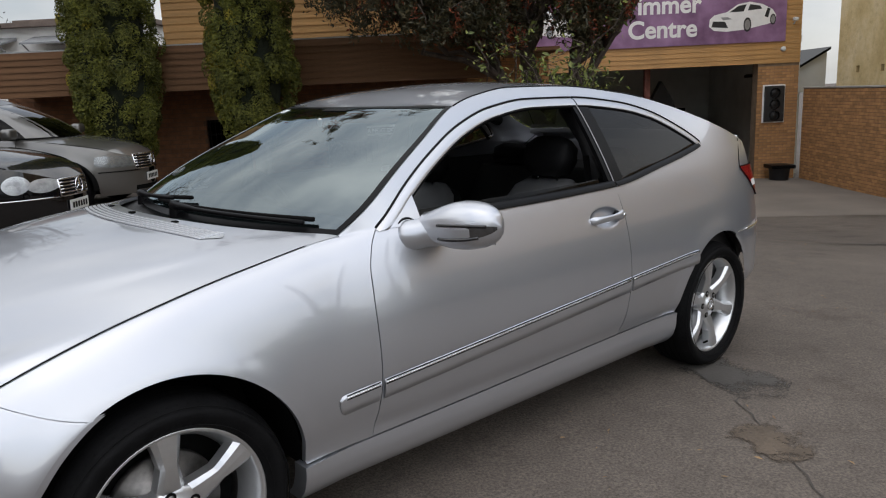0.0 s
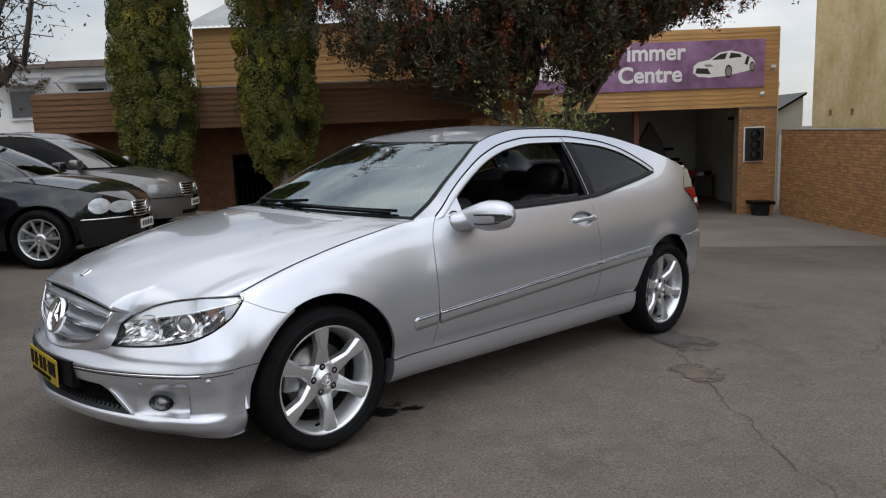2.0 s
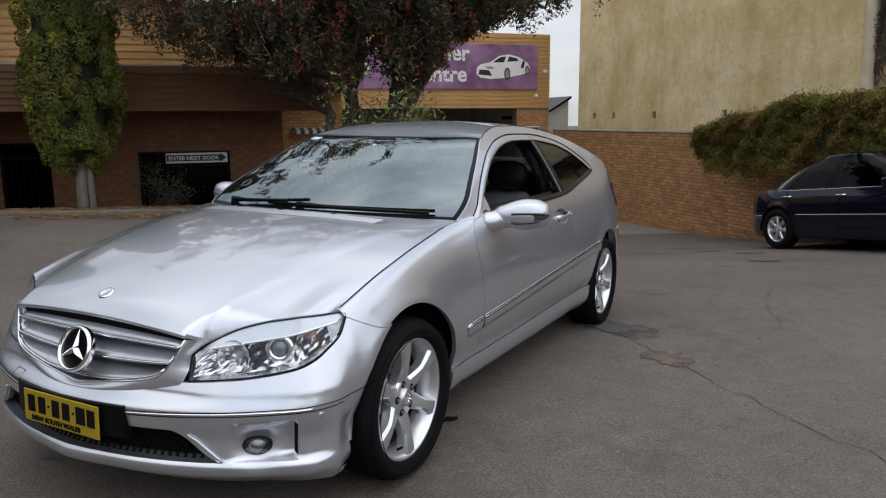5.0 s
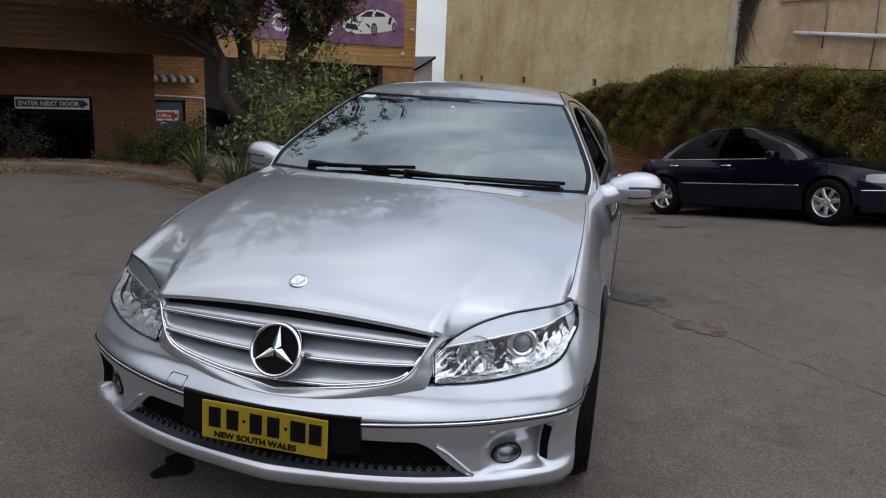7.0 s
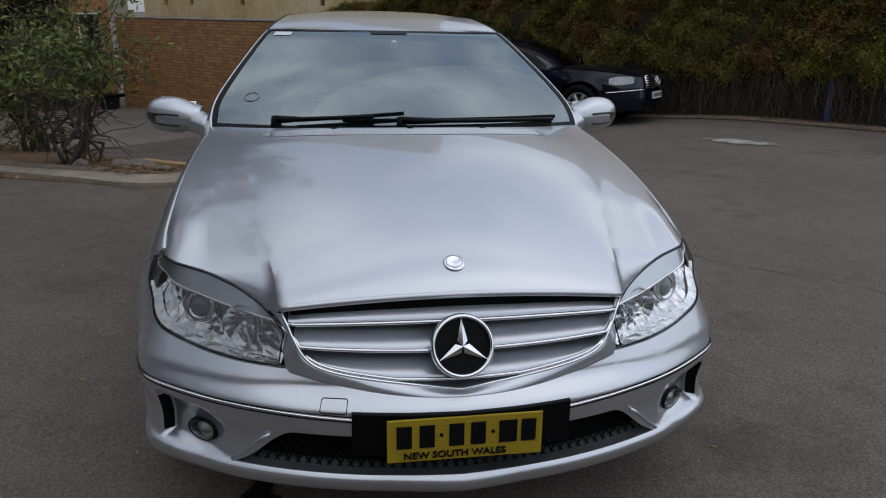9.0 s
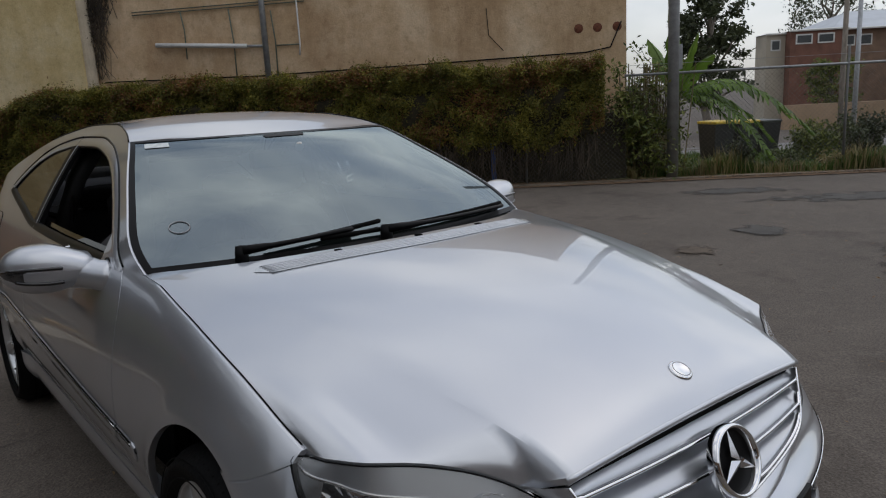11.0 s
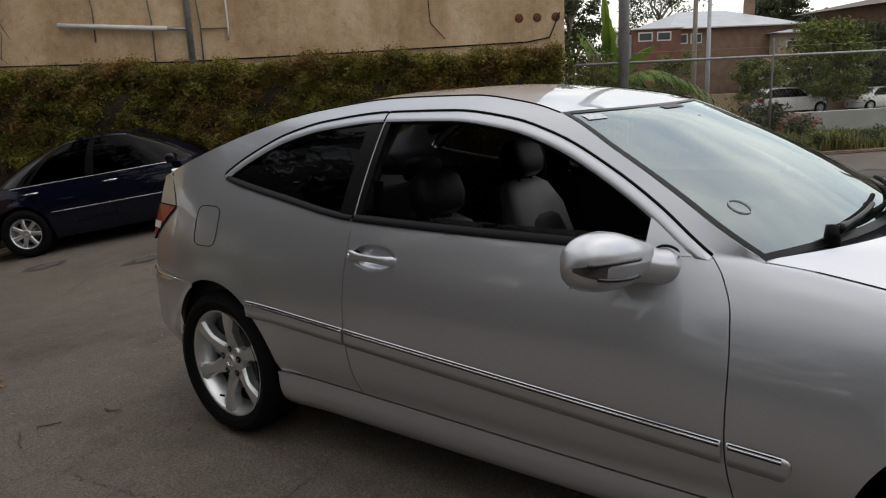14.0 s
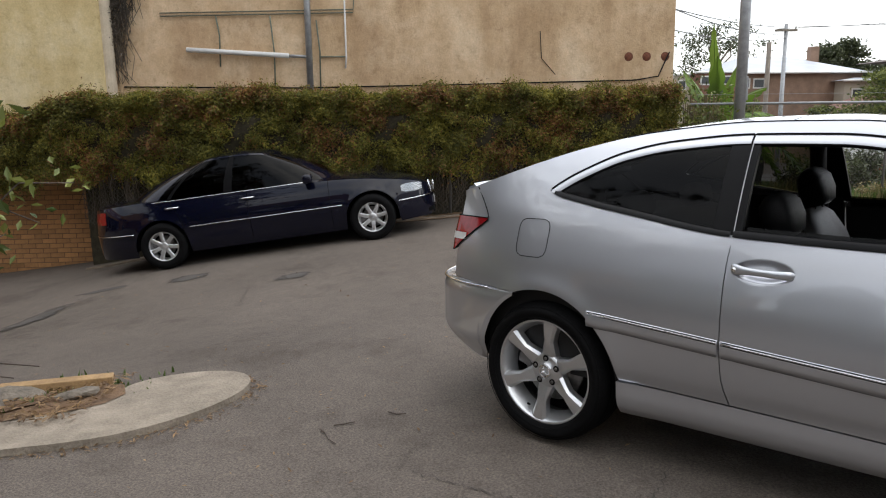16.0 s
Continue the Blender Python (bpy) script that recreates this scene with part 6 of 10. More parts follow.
# bumper: a deep skin below, a shoulder sloping in to the lamps above
REAR_LOW = curve((-2.25, 0.46), (-2.05, 0.435), (-1.95, 0.375), (-1.85, 0.325), (-1.72, 0.300), (-1.5, 0.30))
rows = []
for i in range(-180, 181):
    g = 1 if i >= 0 else -1
    f = abs(i) / 180
    k = min(int(f * 119), 118)
    p = REARB[k].lerp(REARB[k + 1], f * 119 - k)
    a = arch_z(p.x, -AXLE)
    zb_ = max(REAR_LOW(p.x), min(a, 0.64)) if a and p.x > -AXLE - ARCH else REAR_LOW(p.x)
    d = Vector((-1, 0, 0)).lerp(Vector((0, 1, 0)), smooth(0.45, 0.8, f)).normalized()
    row = []
    for j in range(19):
        z = lerp(zb_, 0.655, j / 18)
        q = p - d * (0.05 * smooth(0.42, 0.30, z) + 0.012 * smooth(0.61, 0.655, z))
        row.append(Vector((q.x, g * lerp(q.y, side(max(q.x, -1.95), z), smooth(0.80, 0.97, f)), z)))
    tx = p.x + 0.085 * (1 - smooth(0.62, 0.97, f))
    zt = max(TAIL_SEAM(max(tx, -1.95)), 0.657)
    ty = side(tx, zt) if tx > -1.93 else lerp(0.0, 0.705, min(1.0, p.y / 0.735))
    tx = tx if f > 0.5 else -2.02
    e = Vector((tx, g * ty, zt))
    row += [row[18].lerp(e, t) - Vector((0, g * 0.010 * math.sin(math.pi * t) * smooth(0.99, 0.8, f), 0.006 * math.sin(math.pi * t))) for t in (0.2, 0.4, 0.6, 0.8, 1.0)]
    rows.append([tuple(q) for q in row])
rear_bumper = part("rear_bumper", skirted(rows[::-1], (0.03, 0, 0), "lr"), SILVER, coupe, smooth=True)
for g in (1, -1):
    pts = [(r[18][0] - 0.004, r[18][1] + g * 0.004, 0.656) for r in (rows[180 + g * n] for n in range(54, 160, 3))]
    part("chrome_line", tube(pts, 0.0045, 6), CHROME, rear_bumper, "thin chrome moulding", smooth=True)
part("boot_floor", box(-1.84, -1.70, -0.58, 0.58, 0.40, 0.90), MATTE, coupe)

# ---- cabin ----
def lounge(points, widths, thick, x_shift=0.0):
    """A padded cushion along a side profile of (x, z), with widths and thickness along it."""
    rows = []
    for i, ((x, z), w, t) in enumerate(zip(points, widths, thick)):
        a, b = points[max(i - 1, 0)], points[min(i + 1, len(points) - 1)]
        dx, dz = b[0] - a[0], b[1] - a[1]
        ln = math.hypot(dx, dz)
        nx, nz = -dz / ln, dx / ln
        row = []
        for j in range(20):
            q = 2 * math.pi * j / 20
            c, d = math.cos(q), math.sin(q)
            e = 0.55
            row.append((x + nx * t * math.copysign(abs(d) ** e, d), w * math.copysign(abs(c) ** e, c), z + nz * t * math.copysign(abs(d) ** e, d)))
        rows.append(row + [row[0]])
    v, q = grid(rows)
    n = len(rows)
    k = len(rows[0])
    return v, q + [tuple(range(k - 1)), tuple((n - 1) * k + j for j in range(k - 1))][::-1]


def seat(y, back=0.0, drop=0.0, name="seat"):
    m = Matrix.Translation((-back, y, -drop))
    ob = part(name, moved(lounge([(0.34, 0.46), (0.30, 0.50), (0.10, 0.515), (-0.10, 0.49), (-0.19, 0.46)], [0.20, 0.245, 0.25, 0.24, 0.20], [0.03, 0.07, 0.08, 0.075, 0.04]), m), LEATHER, coupe, "black leather seat with a grey backrest", smooth=True)
    part("backrest", moved(lounge([(-0.16, 0.48), (-0.19, 0.56), (-0.25, 0.74), (-0.30, 0.90), (-0.345, 1.00), (-0.365, 1.045)], [0.20, 0.235, 0.245, 0.235, 0.185, 0.12], [0.05, 0.075, 0.075, 0.065, 0.05, 0.02]), m), GREYLEATHER, ob, "grey leather backrest", smooth=True)
    part("back_panel", moved(lounge([(-0.115, 0.50), (-0.16, 0.64), (-0.205, 0.78), (-0.232, 0.86), (-0.245, 0.90)], [0.10, 0.14, 0.145, 0.12, 0.06], [0.02, 0.026, 0.026, 0.024, 0.01]), m), LEATHER, ob, "darker centre panel", smooth=True)
    part("back_shell", moved(lounge([(-0.215, 0.48), (-0.245, 0.60), (-0.305, 0.78), (-0.352, 0.92), (-0.385, 1.00), (-0.395, 1.03)], [0.20, 0.243, 0.252, 0.24, 0.19, 0.12], [0.03, 0.055, 0.055, 0.045, 0.03, 0.015]), m), LEATHER, ob, "black seat back", smooth=True)
    part("headrest", moved(lounge([(-0.325, 1.055), (-0.332, 1.075), (-0.345, 1.13), (-0.362, 1.19), (-0.372, 1.222), (-0.376, 1.235)], [0.06, 0.105, 0.13, 0.125, 0.09, 0.04], [0.03, 0.058, 0.065, 0.058, 0.035, 0.015]), m), LEATHER, ob, "rounded black headrest", smooth=True)
    for dy in (-0.055, 0.055):
        part("headrest_post", moved(tube([(-0.335, dy, 1.00), (-0.338, dy, 1.10)], 0.007, 8), m), CHROME, ob, smooth=True)
    return ob


for y, back, drop in ((0.39, 0.27, 0.08), (-0.345, 0.19, 0.14)):
    seat(y, back, drop)
rear = part("rear_seat", lounge([(-0.55, 0.42), (-0.60, 0.48), (-0.85, 0.48), (-0.98, 0.46), (-1.02, 0.60), (-1.10, 0.80), (-1.16, 0.93), (-1.17, 0.96)], [0.55, 0.60, 0.62, 0.60, 0.58, 0.58, 0.55, 0.50], [0.04, 0.07, 0.08, 0.08, 0.08, 0.07, 0.05, 0.02]), LEATHER, coupe, "black leather rear bench", smooth=True)
for y in (0.33, -0.33):
    part("headrest", moved(lounge([(-1.17, 0.96), (-1.175, 0.98), (-1.19, 1.04), (-1.20, 1.07)], [0.10, 0.13, 0.13, 0.08], [0.03, 0.05, 0.05, 0.02]), Matrix.Translation((0, y, 0))), LEATHER, rear, smooth=True)
rows = []
for i in range(25):
    y = lerp(-0.69, 0.69, i / 24)
    hump = 0.035 * math.exp(-(((y + 0.36) / 0.17) ** 2))
    rows.append([(x, y, z + hump * k) for x, z, k in ((0.98, 0.915, 0), (0.80, 0.925, 0.1), (0.62, 0.925, 0.8), (0.50, 0.915, 1), (0.44, 0.87, 0.8), (0.46, 0.74, 0), (0.55, 0.60, 0), (0.60, 0.50, 0))])
part("dashboard", grid(rows), PLASTIC, coupe, "dark soft dashboard", smooth=True)
wm = Matrix.Translation((0.375, -0.36, 0.86)) @ pose(0, 0, 0, 0, -66, 0)
steer = part("steering_wheel", moved(tube([(0.187 * math.cos(a), 0.187 * math.sin(a), 0) for a in [2 * math.pi * i / 48 for i in range(48)]], 0.0155, 10, closed=True), wm), LEATHER, coupe, "black leather steering wheel", smooth=True)
part("hub", moved(lathe([(0, 0.03), (0.05, 0.028), (0.075, 0.01), (0.08, -0.03)], 28, "z"), wm), PLASTIC, steer, smooth=True)
for a in (0, 90, 180, 270):
    if a != 180:
        part("arm", moved(tube([(0.05 * math.cos(radians(a + 90)), 0.05 * math.sin(radians(a + 90)), 0.0), (0.18 * math.cos(radians(a + 90)), 0.18 * math.sin(radians(a + 90)), 0.0)], 0.017, 8), wm), PLASTIC, steer, smooth=True)
part("column", tube([(0.38, -0.36, 0.85), (0.55, -0.36, 0.78)], 0.04, 10), PLASTIC, steer, smooth=True)
part("console", bevelled(-0.30, 0.50, -0.11, 0.11, 0.25, 0.52, 0.03), PLASTIC, coupe, smooth=True)
part("carpet", box(-1.2, 0.74, -0.68, 0.68, 0.25, 0.262), MATTE, coupe)
# headliner under the roof, dark parcel shelf and hoops
part("headliner", grid([[(x, y, roof_z(min(x, 0.13), y) - 0.028) for y in [lerp(-0.42, 0.42, j / 12) for j in range(13)]] for x in [lerp(0.16, -1.1, i / 16) for i in range(17)]]), HEADLINER, coupe, smooth=True)
part("parcel_shelf", box(-1.75, -1.15, -0.55, 0.55, 0.93, 0.95), PLASTIC, coupe)
for s in (1, -1):
    for pts, r in (([(0.60, 0.665, 0.97), (0.45, 0.615, 1.075), (0.15, 0.515, 1.255)], 0.028), ([(-0.66, 0.66, 0.90), (-0.66, 0.555, 1.15), (-0.64, 0.455, 1.29)], 0.038), ([(0.15, 0.515, 1.262), (-0.3, 0.47, 1.315), (-0.9, 0.455, 1.30), (-1.25, 0.50, 1.20)], 0.03)):
        part("inner_pillar", tube([(x, s * y, z) for x, y, z in pts], r, 10), PLASTIC, coupe, smooth=True)
    part("seat_belt", grid([[(-0.60 + d, s * y, z) for d in (-0.02, 0.025)] for y, z in ((0.60, 1.08), (0.63, 0.9), (0.66, 0.6))]), LEATHER, coupe, "black seat belt")


# ---- the other parked cars ----
CARGLASS = glass("parked_car_glass", (0.02, 0.02, 0.02), 0.012)
def side_profile(k):
    return curve((0.15, 0.90), (0.25, 0.955), (0.40, 0.985), (0.55, 1.0), (0.68, 0.992), (0.80, 0.965), (0.90, 0.925), (1.05, 0.84), (1.3, 0.72)) if k else curve((0.15, 0.92), (0.30, 0.96), (0.5, 0.99), (0.75, 1.0), (0.95, 0.985), (1.08, 0.95), (1.2, 0.9), (1.5, 0.8))


def parked_car(name, m, body, spec, label, group="parked cars"):
    """A whole car from a few sizes: x ahead, y to its left, its ground at z = 0, its middle between the axles."""
    W, wb, fo, ro = spec["half"], spec["base"], spec["front"], spec["rear"]
    x1, x0 = wb / 2 + fo, -wb / 2 - ro
    xc, hl = (x0 + x1) / 2, (x1 - x0) / 2
    prof, top, rt, rr = side_profile(spec.get("low", True)), curve(*spec["top"]), spec["tyre"], spec["rim"]
    arch_r = rt + 0.045
    low = spec.get("floor", 0.20)

    def wide(x, z):
        lean = spec.get("lean", 0.10) * max(0.0, z - 0.5) ** 1.3 * 1.5 + 0.10 * max(0.0, 0.34 - z)
        h = hl - lean
        q = min(1.0, abs(x - xc) / h)
        n = spec.get("box", 5.0)
        y = W * prof(z) * max(0.0, 1 - q**n) ** (1 / 2.4)
        if q > 0.62:
            y *= 1 - (0.20 if x > xc else 0.10) * ((q - 0.62) / 0.38) ** 2.2
        for ax in (wb / 2, -wb / 2):
            r = math.hypot(x - ax, z - rt)
            if r < 0.6 and z > 0.25:
                y += 0.012 * math.exp(-(((r - arch_r) / 0.05) ** 2))
        return y

    def lower(x):
        for ax in (wb / 2, -wb / 2):
            d = arch_r**2 - (x - ax) ** 2
            if d > 0:
                return max(low, rt + math.sqrt(d))
        return low

    car = thing(name, m, label, "car", group)
    marks = [ax + d * arch_r for ax in (wb / 2, -wb / 2) for d in (1, -1)]
    xs = crowded(0.0, 1.0, [(q - x0) / (x1 - x0) for q in marks] + [0.0, 1.0], 110)
    xs = [lerp(x0 + 0.004, x1 - 0.004, u) for u in xs]
    for s in (1, -1):
        rows = [[(x, s * wide(x, z), z) for z in [lerp(lower(x), top(x), 1 - (1 - j / 18) ** 1.5) for j in range(19)]] for x in xs]
        part("body_side", grid(rows if s > 0 else rows[::-1]), body, car, smooth=True)
        for ax in (wb / 2, -wb / 2):
            rows = [[(ax + (arch_r + 0.01) * math.cos(a), s * y, rt + (arch_r + 0.01) * math.sin(a)) for y in (W - 0.03, W - 0.26, W - 0.32)] for a in [radians(lerp(-5, 185, i / 24)) for i in range(25)]]
            part("wheel_housing", joined(grid(rows), box(ax - arch_r, ax + arch_r, s * (W - 0.33), s * (W - 0.325), 0.22, rt + arch_r)), MATTE, car, smooth=True)
            mm = Matrix.Translation((ax, s * (W - 0.125), rt)) @ (Matrix() if s > 0 else pose(0, 0, 0, 0, 0, 180)) @ pose(0, 0, 0, 0, 17 * (ax > 0) + 5)
            wheel(car, "wheel", mm, rt, rr, 0.108, spec["style"], treads=False)
    rows = [[(x, v * wide(x, top(x)), top(x) + spec.get("crown", 0.045) * (1 - abs(v) ** 2.4) * smooth(0.0, 0.35, min(x - x0, x1 - x))) for v in [lerp(-1, 1, j / 20) for j in range(21)]] for x in xs]
    part("body_top", grid(rows[::-1]), body, car, smooth=True)
    part("underbody", box(x0 + 0.75, x1 - 0.70, -W * 0.62, W * 0.62, 0.17, 0.42), MATTE, car)
    # glasshouse
    f0, f1, r1, r0 = spec["screen"]
    zr, zb, wt = spec["roof"], spec["belt"], spec["roof_half"]
    shape = curve((0.0, 0.0), (0.5, 0.53), (0.85, 0.92), (1.0, 1.0))

    def cabin(u, t, out=0.0):
        """u: 0..1 from the screen's foot back to the rear window's foot round one side; t: 0 at the belt, 1 at the roof."""
        a, b = lerp(f0, f1, t**1.12), lerp(r0, r1, t**1.15)
        w = lerp(W * spec.get("waist", 0.90), wt, shape(t) * 0.4 + t * 0.6) + out
        q = 2 * u - 1
        x = lerp((a + b) / 2, a if q < 0 else b, abs(q)) - (out if q > 0.9 else -out if q < -0.9 else 0)
        y = w * max(0.0, 1 - abs(q) ** 6.5) ** 0.5
        z = zb + (zr - zb) * (t + 0.09 * math.sin(math.pi * t)) - 0.075 * abs(q) ** 2.5 * t
        return x, y, z

    us = [0.5 - 0.5 * math.cos(math.pi * i / 60) for i in range(61)]
    shell = []
    for s in (1, -1):
        rows = [[(p[0], s * p[1], p[2]) for p in (cabin(u, t / 8) for t in range(9))] for u in us]
        shell.append(grid(rows if s < 0 else rows[::-1]))
    glasshouse = part("glasshouse", joined(*shell), CARGLASS, car, "dark tinted glass", smooth=True)
    # added black block that paints the cabin's inside as unlit
    part("cabin_shade_block", box(r0 + 0.35, f0 - 0.45, -W * 0.6, W * 0.6, zb - 0.25, zb + 0.10), MATTE, car)
    for y in (0.36, -0.36):
        part("headrest", moved(lounge([(-0.325, 1.055), (-0.345, 1.13), (-0.376, 1.215)], [0.09, 0.13, 0.08], [0.04, 0.06, 0.03]), Matrix.Translation((0.1, y, zb - 1.0))), LEATHER, car, smooth=True)
    rows = [[(lerp(cabin(u, 1)[0], cabin(u, 1)[0], 0), v * (cabin(u, 1)[1] + 0.004), cabin(u, 1)[2] + 0.004 + 0.035 * (1 - abs(v) ** 2.2) * smooth(0, 0.12, min(u, 1 - u))) for v in [lerp(-1, 1, j / 16) for j in range(17)]] for u in us]
    part("roof", grid(rows), body, car, smooth=True)
    for s in (1, -1):
        # pillars, roof rails and the chrome belt line
        for u0, u1, u2, u3 in spec["pillars"]:
            rows = []
            for t in range(9):
                rows.append([(p[0], s * (p[1] + 0.005), p[2]) for p in (cabin(lerp(lerp(u0, u2, t / 8), lerp(u1, u3, t / 8), k / 6), t / 8) for k in range(7))])
            part("pillar", grid(rows), body if (u0 < 0.1 or u1 > 0.85) else BLACKTRIM, car, smooth=True)
        part("roof_rail", grid([[(p[0], s * (p[1] + 0.005), p[2]) for p in (cabin(u, t) for t in (0.93, 0.965, 1.0))] for u in us[8:-6]]), body, car, smooth=True)
        part("belt_line", tube([(p[0], s * (p[1] + 0.006), p[2] + 0.008) for p in (cabin(u, 0.0) for u in us[14:-12])], 0.006, 6), CHROME if spec.get("chrome", True) else BLACKTRIM, car, smooth=True)
        # door joints, handles, rub strip, mirror
        for xa, tilt in spec["joints"]:
            z_lo, z_hi = low + 0.08, zb
            part("joint", tube([(xa + tilt * (z - 0.5) ** 2, s * (wide(xa, z) + 0.0005), z) for z in [lerp(z_lo, z_hi, i / 14) for i in range(15)]], 0.003, 5), MATTE, car)
        for xa in spec["handles"]:
            zz = zb - 0.09
            part("handle", tube([(xa, s * (wide(xa, zz) + 0.004), zz), (xa - 0.05, s * (wide(xa, zz) + 0.028), zz), (xa - 0.14, s * (wide(xa, zz) + 0.028), zz), (xa - 0.20, s * (wide(xa, zz) + 0.004), zz)], 0.012, 8), CHROME if spec.get("chrome", True) else body, car, "door handle", smooth=True)
        za = spec.get("strip", 0.55)
        pts = [(x, s * (wide(x, za) + 0.006), za) for x in [lerp(-wb / 2 + arch_r + 0.03, wb / 2 - arch_r - 0.03, i / 30) for i in range(31)]]
        part("side_strip", tube(pts, 0.007, 6), CHROME if spec.get("chrome", True) else body, car, "thin side strip", smooth=True)
        mx_ = f0 - 0.36
        mir = part("mirror", moved(bevelled(-0.06, 0.07, -0.10, 0.10, -0.065, 0.065, 0.045, 3), pose(mx_, s * (W * 0.9 + 0.12), zb + 0.06)), body, car, smooth=True)
        part("mirror_arm", tube([(mx_, s * W * 0.86, zb + 0.0), (mx_, s * (W * 0.9 + 0.05), zb + 0.03)], 0.022, 8), body, mir, smooth=True)
        # lamps laid into the nose and tail
        for lx, lz, lh, round_it in spec["lamps"]:
            rows = []
            for i in range(13):
                row = []
                for j in range(9):
                    a, b = lerp(-1, 1, i / 12), lerp(-1, 1, j / 8)
                    k = math.sqrt(max(0, 1 - b * b * 0.5)) if round_it else 1.0
                    x = min(x1 - 0.012, lx + a * spec["lamp_long"] * k * (0.6 if round_it else 1))
                    z = lz + b * lh * (math.sqrt(max(0, 1 - a * a * 0.55))) + 0.05 * (lx - x) * (not round_it)
                    row.append((x, s * (wide(x, z) + 0.006), z))
                rows.append(row)
            lamp = part("headlamp", grid(rows if s > 0 else rows[::-1]), TWINLAMP if round_it else DULLLAMP, car, "bright headlamp", smooth=True)
            part("lens", ([(p[0] + 0.004, p[1] * 1.006, p[2]) for p in grid(rows)[0]], grid(rows)[1]), LENS, lamp, smooth=True)
        lz, lh = spec["tail"]
        rows = [[(x, s * (wide(x, z) + 0.005), z) for z in (lz - lh, lz - lh / 3, lz + lh / 3, lz + lh)] for x in [lerp(x0 + 0.03, x0 + 0.34, i / 10) for i in range(11)]]
        part("tail_lamp", grid(rows if s > 0 else rows[::-1]), REDLENS, car, "red tail lamp", smooth=True)
        part("bumper_strip", tube([(x, s * (wide(x, 0.50) + 0.004), 0.50) for x in [lerp(wb / 2 + arch_r + 0.02, x1 - 0.05, i / 12) for i in range(13)]], 0.008, 6), CHROME if spec.get("chrome", True) else BLACKTRIM, car, smooth=True)
        part("bumper_strip", tube([(x, s * (wide(x, 0.54) + 0.004), 0.54) for x in [lerp(-wb / 2 - arch_r - 0.02, x0 + 0.05, i / 12) for i in range(13)]], 0.008, 6), CHROME if spec.get("chrome", True) else BLACKTRIM, car, smooth=True)
        # bonnet joint
        part("joint", tube([(x, s * wide(x, top(x)) * 0.97, top(x) + 0.006) for x in [lerp(f0, x1 - 0.35, i / 16) for i in range(17)]], 0.003, 5), MATTE, car)
    # grille and plate
    gw, g0, g1, kind = spec["grille"]

    def front_x(y, z):
        a, b = 0.0, 1.0
        for _ in range(24):
            c = (a + b) / 2
            if wide(lerp(xc, x1, c), z) > abs(y):
                a = c
            else:
                b = c
        return lerp(xc, x1, a)

    def face(y, z, out):
        return (front_x(y, z) + out, y, z)

    spans = [(-gw, gw)] if kind != "two" else [(-gw, -0.03), (0.03, gw)]
    for ya, yb in spans:
        rows = [[face(y, z, 0.004) for z in [lerp(g0, g1, j / 4) for j in range(5)]] for y in [lerp(ya, yb, i / 12) for i in range(13)]]
        gr = part("grille", grid(rows[::-1]), BLACKTRIM, car, "dark grille with bright edges", smooth=True)
        if kind == "two":
            for k in range(9):
                y = lerp(ya + 0.02, yb - 0.02, k / 8)
                part("slat", tube([face(y, lerp(g0, g1, j / 4), 0.010) for j in range(5)], 0.006, 6), ALLOYDARK, gr, smooth=True)
        else:
            for k in range(1, 5):
                z = lerp(g0, g1, k / 5)
                part("slat", tube([face(y, z, 0.010) for y in [lerp(ya, yb, i / 12) for i in range(13)]], 0.008, 6), CHROME, gr, smooth=True)
        rim = [face(lerp(ya, yb, i / 12), g0, 0.008) for i in range(13)] + [face(lerp(yb, ya, i / 12), g1, 0.008) for i in range(13)]
        part("grille_frame", tube(rim, 0.010, 6, closed=True), CHROME, gr, smooth=True)
    if kind == "ring":
        c = face(0, (g0 + g1) / 2, 0.02)
        part("emblem", moved(tube([(0, 0.075 * math.cos(a), 0.075 * math.sin(a)) for a in [2 * math.pi * i / 32 for i in range(32)]], 0.007, 6, closed=True), Matrix.Translation(c)), CHROME, car, "chrome ring emblem", smooth=True)
        for k in range(3):
            a = radians(90 + 120 * k)
            part("emblem_arm", tube([c, (c[0], 0.07 * math.cos(a), c[2] + 0.07 * math.sin(a))], [0.012, 0.003], 6), CHROME, car)
    px = front_x(0.19, 0.40) + 0.012
    plate_ob = part("number_plate", bevelled(px, px + 0.012, -0.186, 0.186, 0.345, 0.450, 0.002), PLATEW, car, "white number plate with plain bars")
    for k in range(6):
        part("bar", box(px + 0.0122, px + 0.0135, -0.15 + 0.054 * k, -0.115 + 0.054 * k, 0.37, 0.425), PLATEB, plate_ob)
    lo_in = [[face(y, z, 0.003) for z in (0.24, 0.27, 0.30)] for y in [lerp(-W * 0.4, W * 0.4, i / 12) for i in range(13)]]
    part("lower_intake", grid(lo_in[::-1]), MATTE, car, smooth=True)
    return car


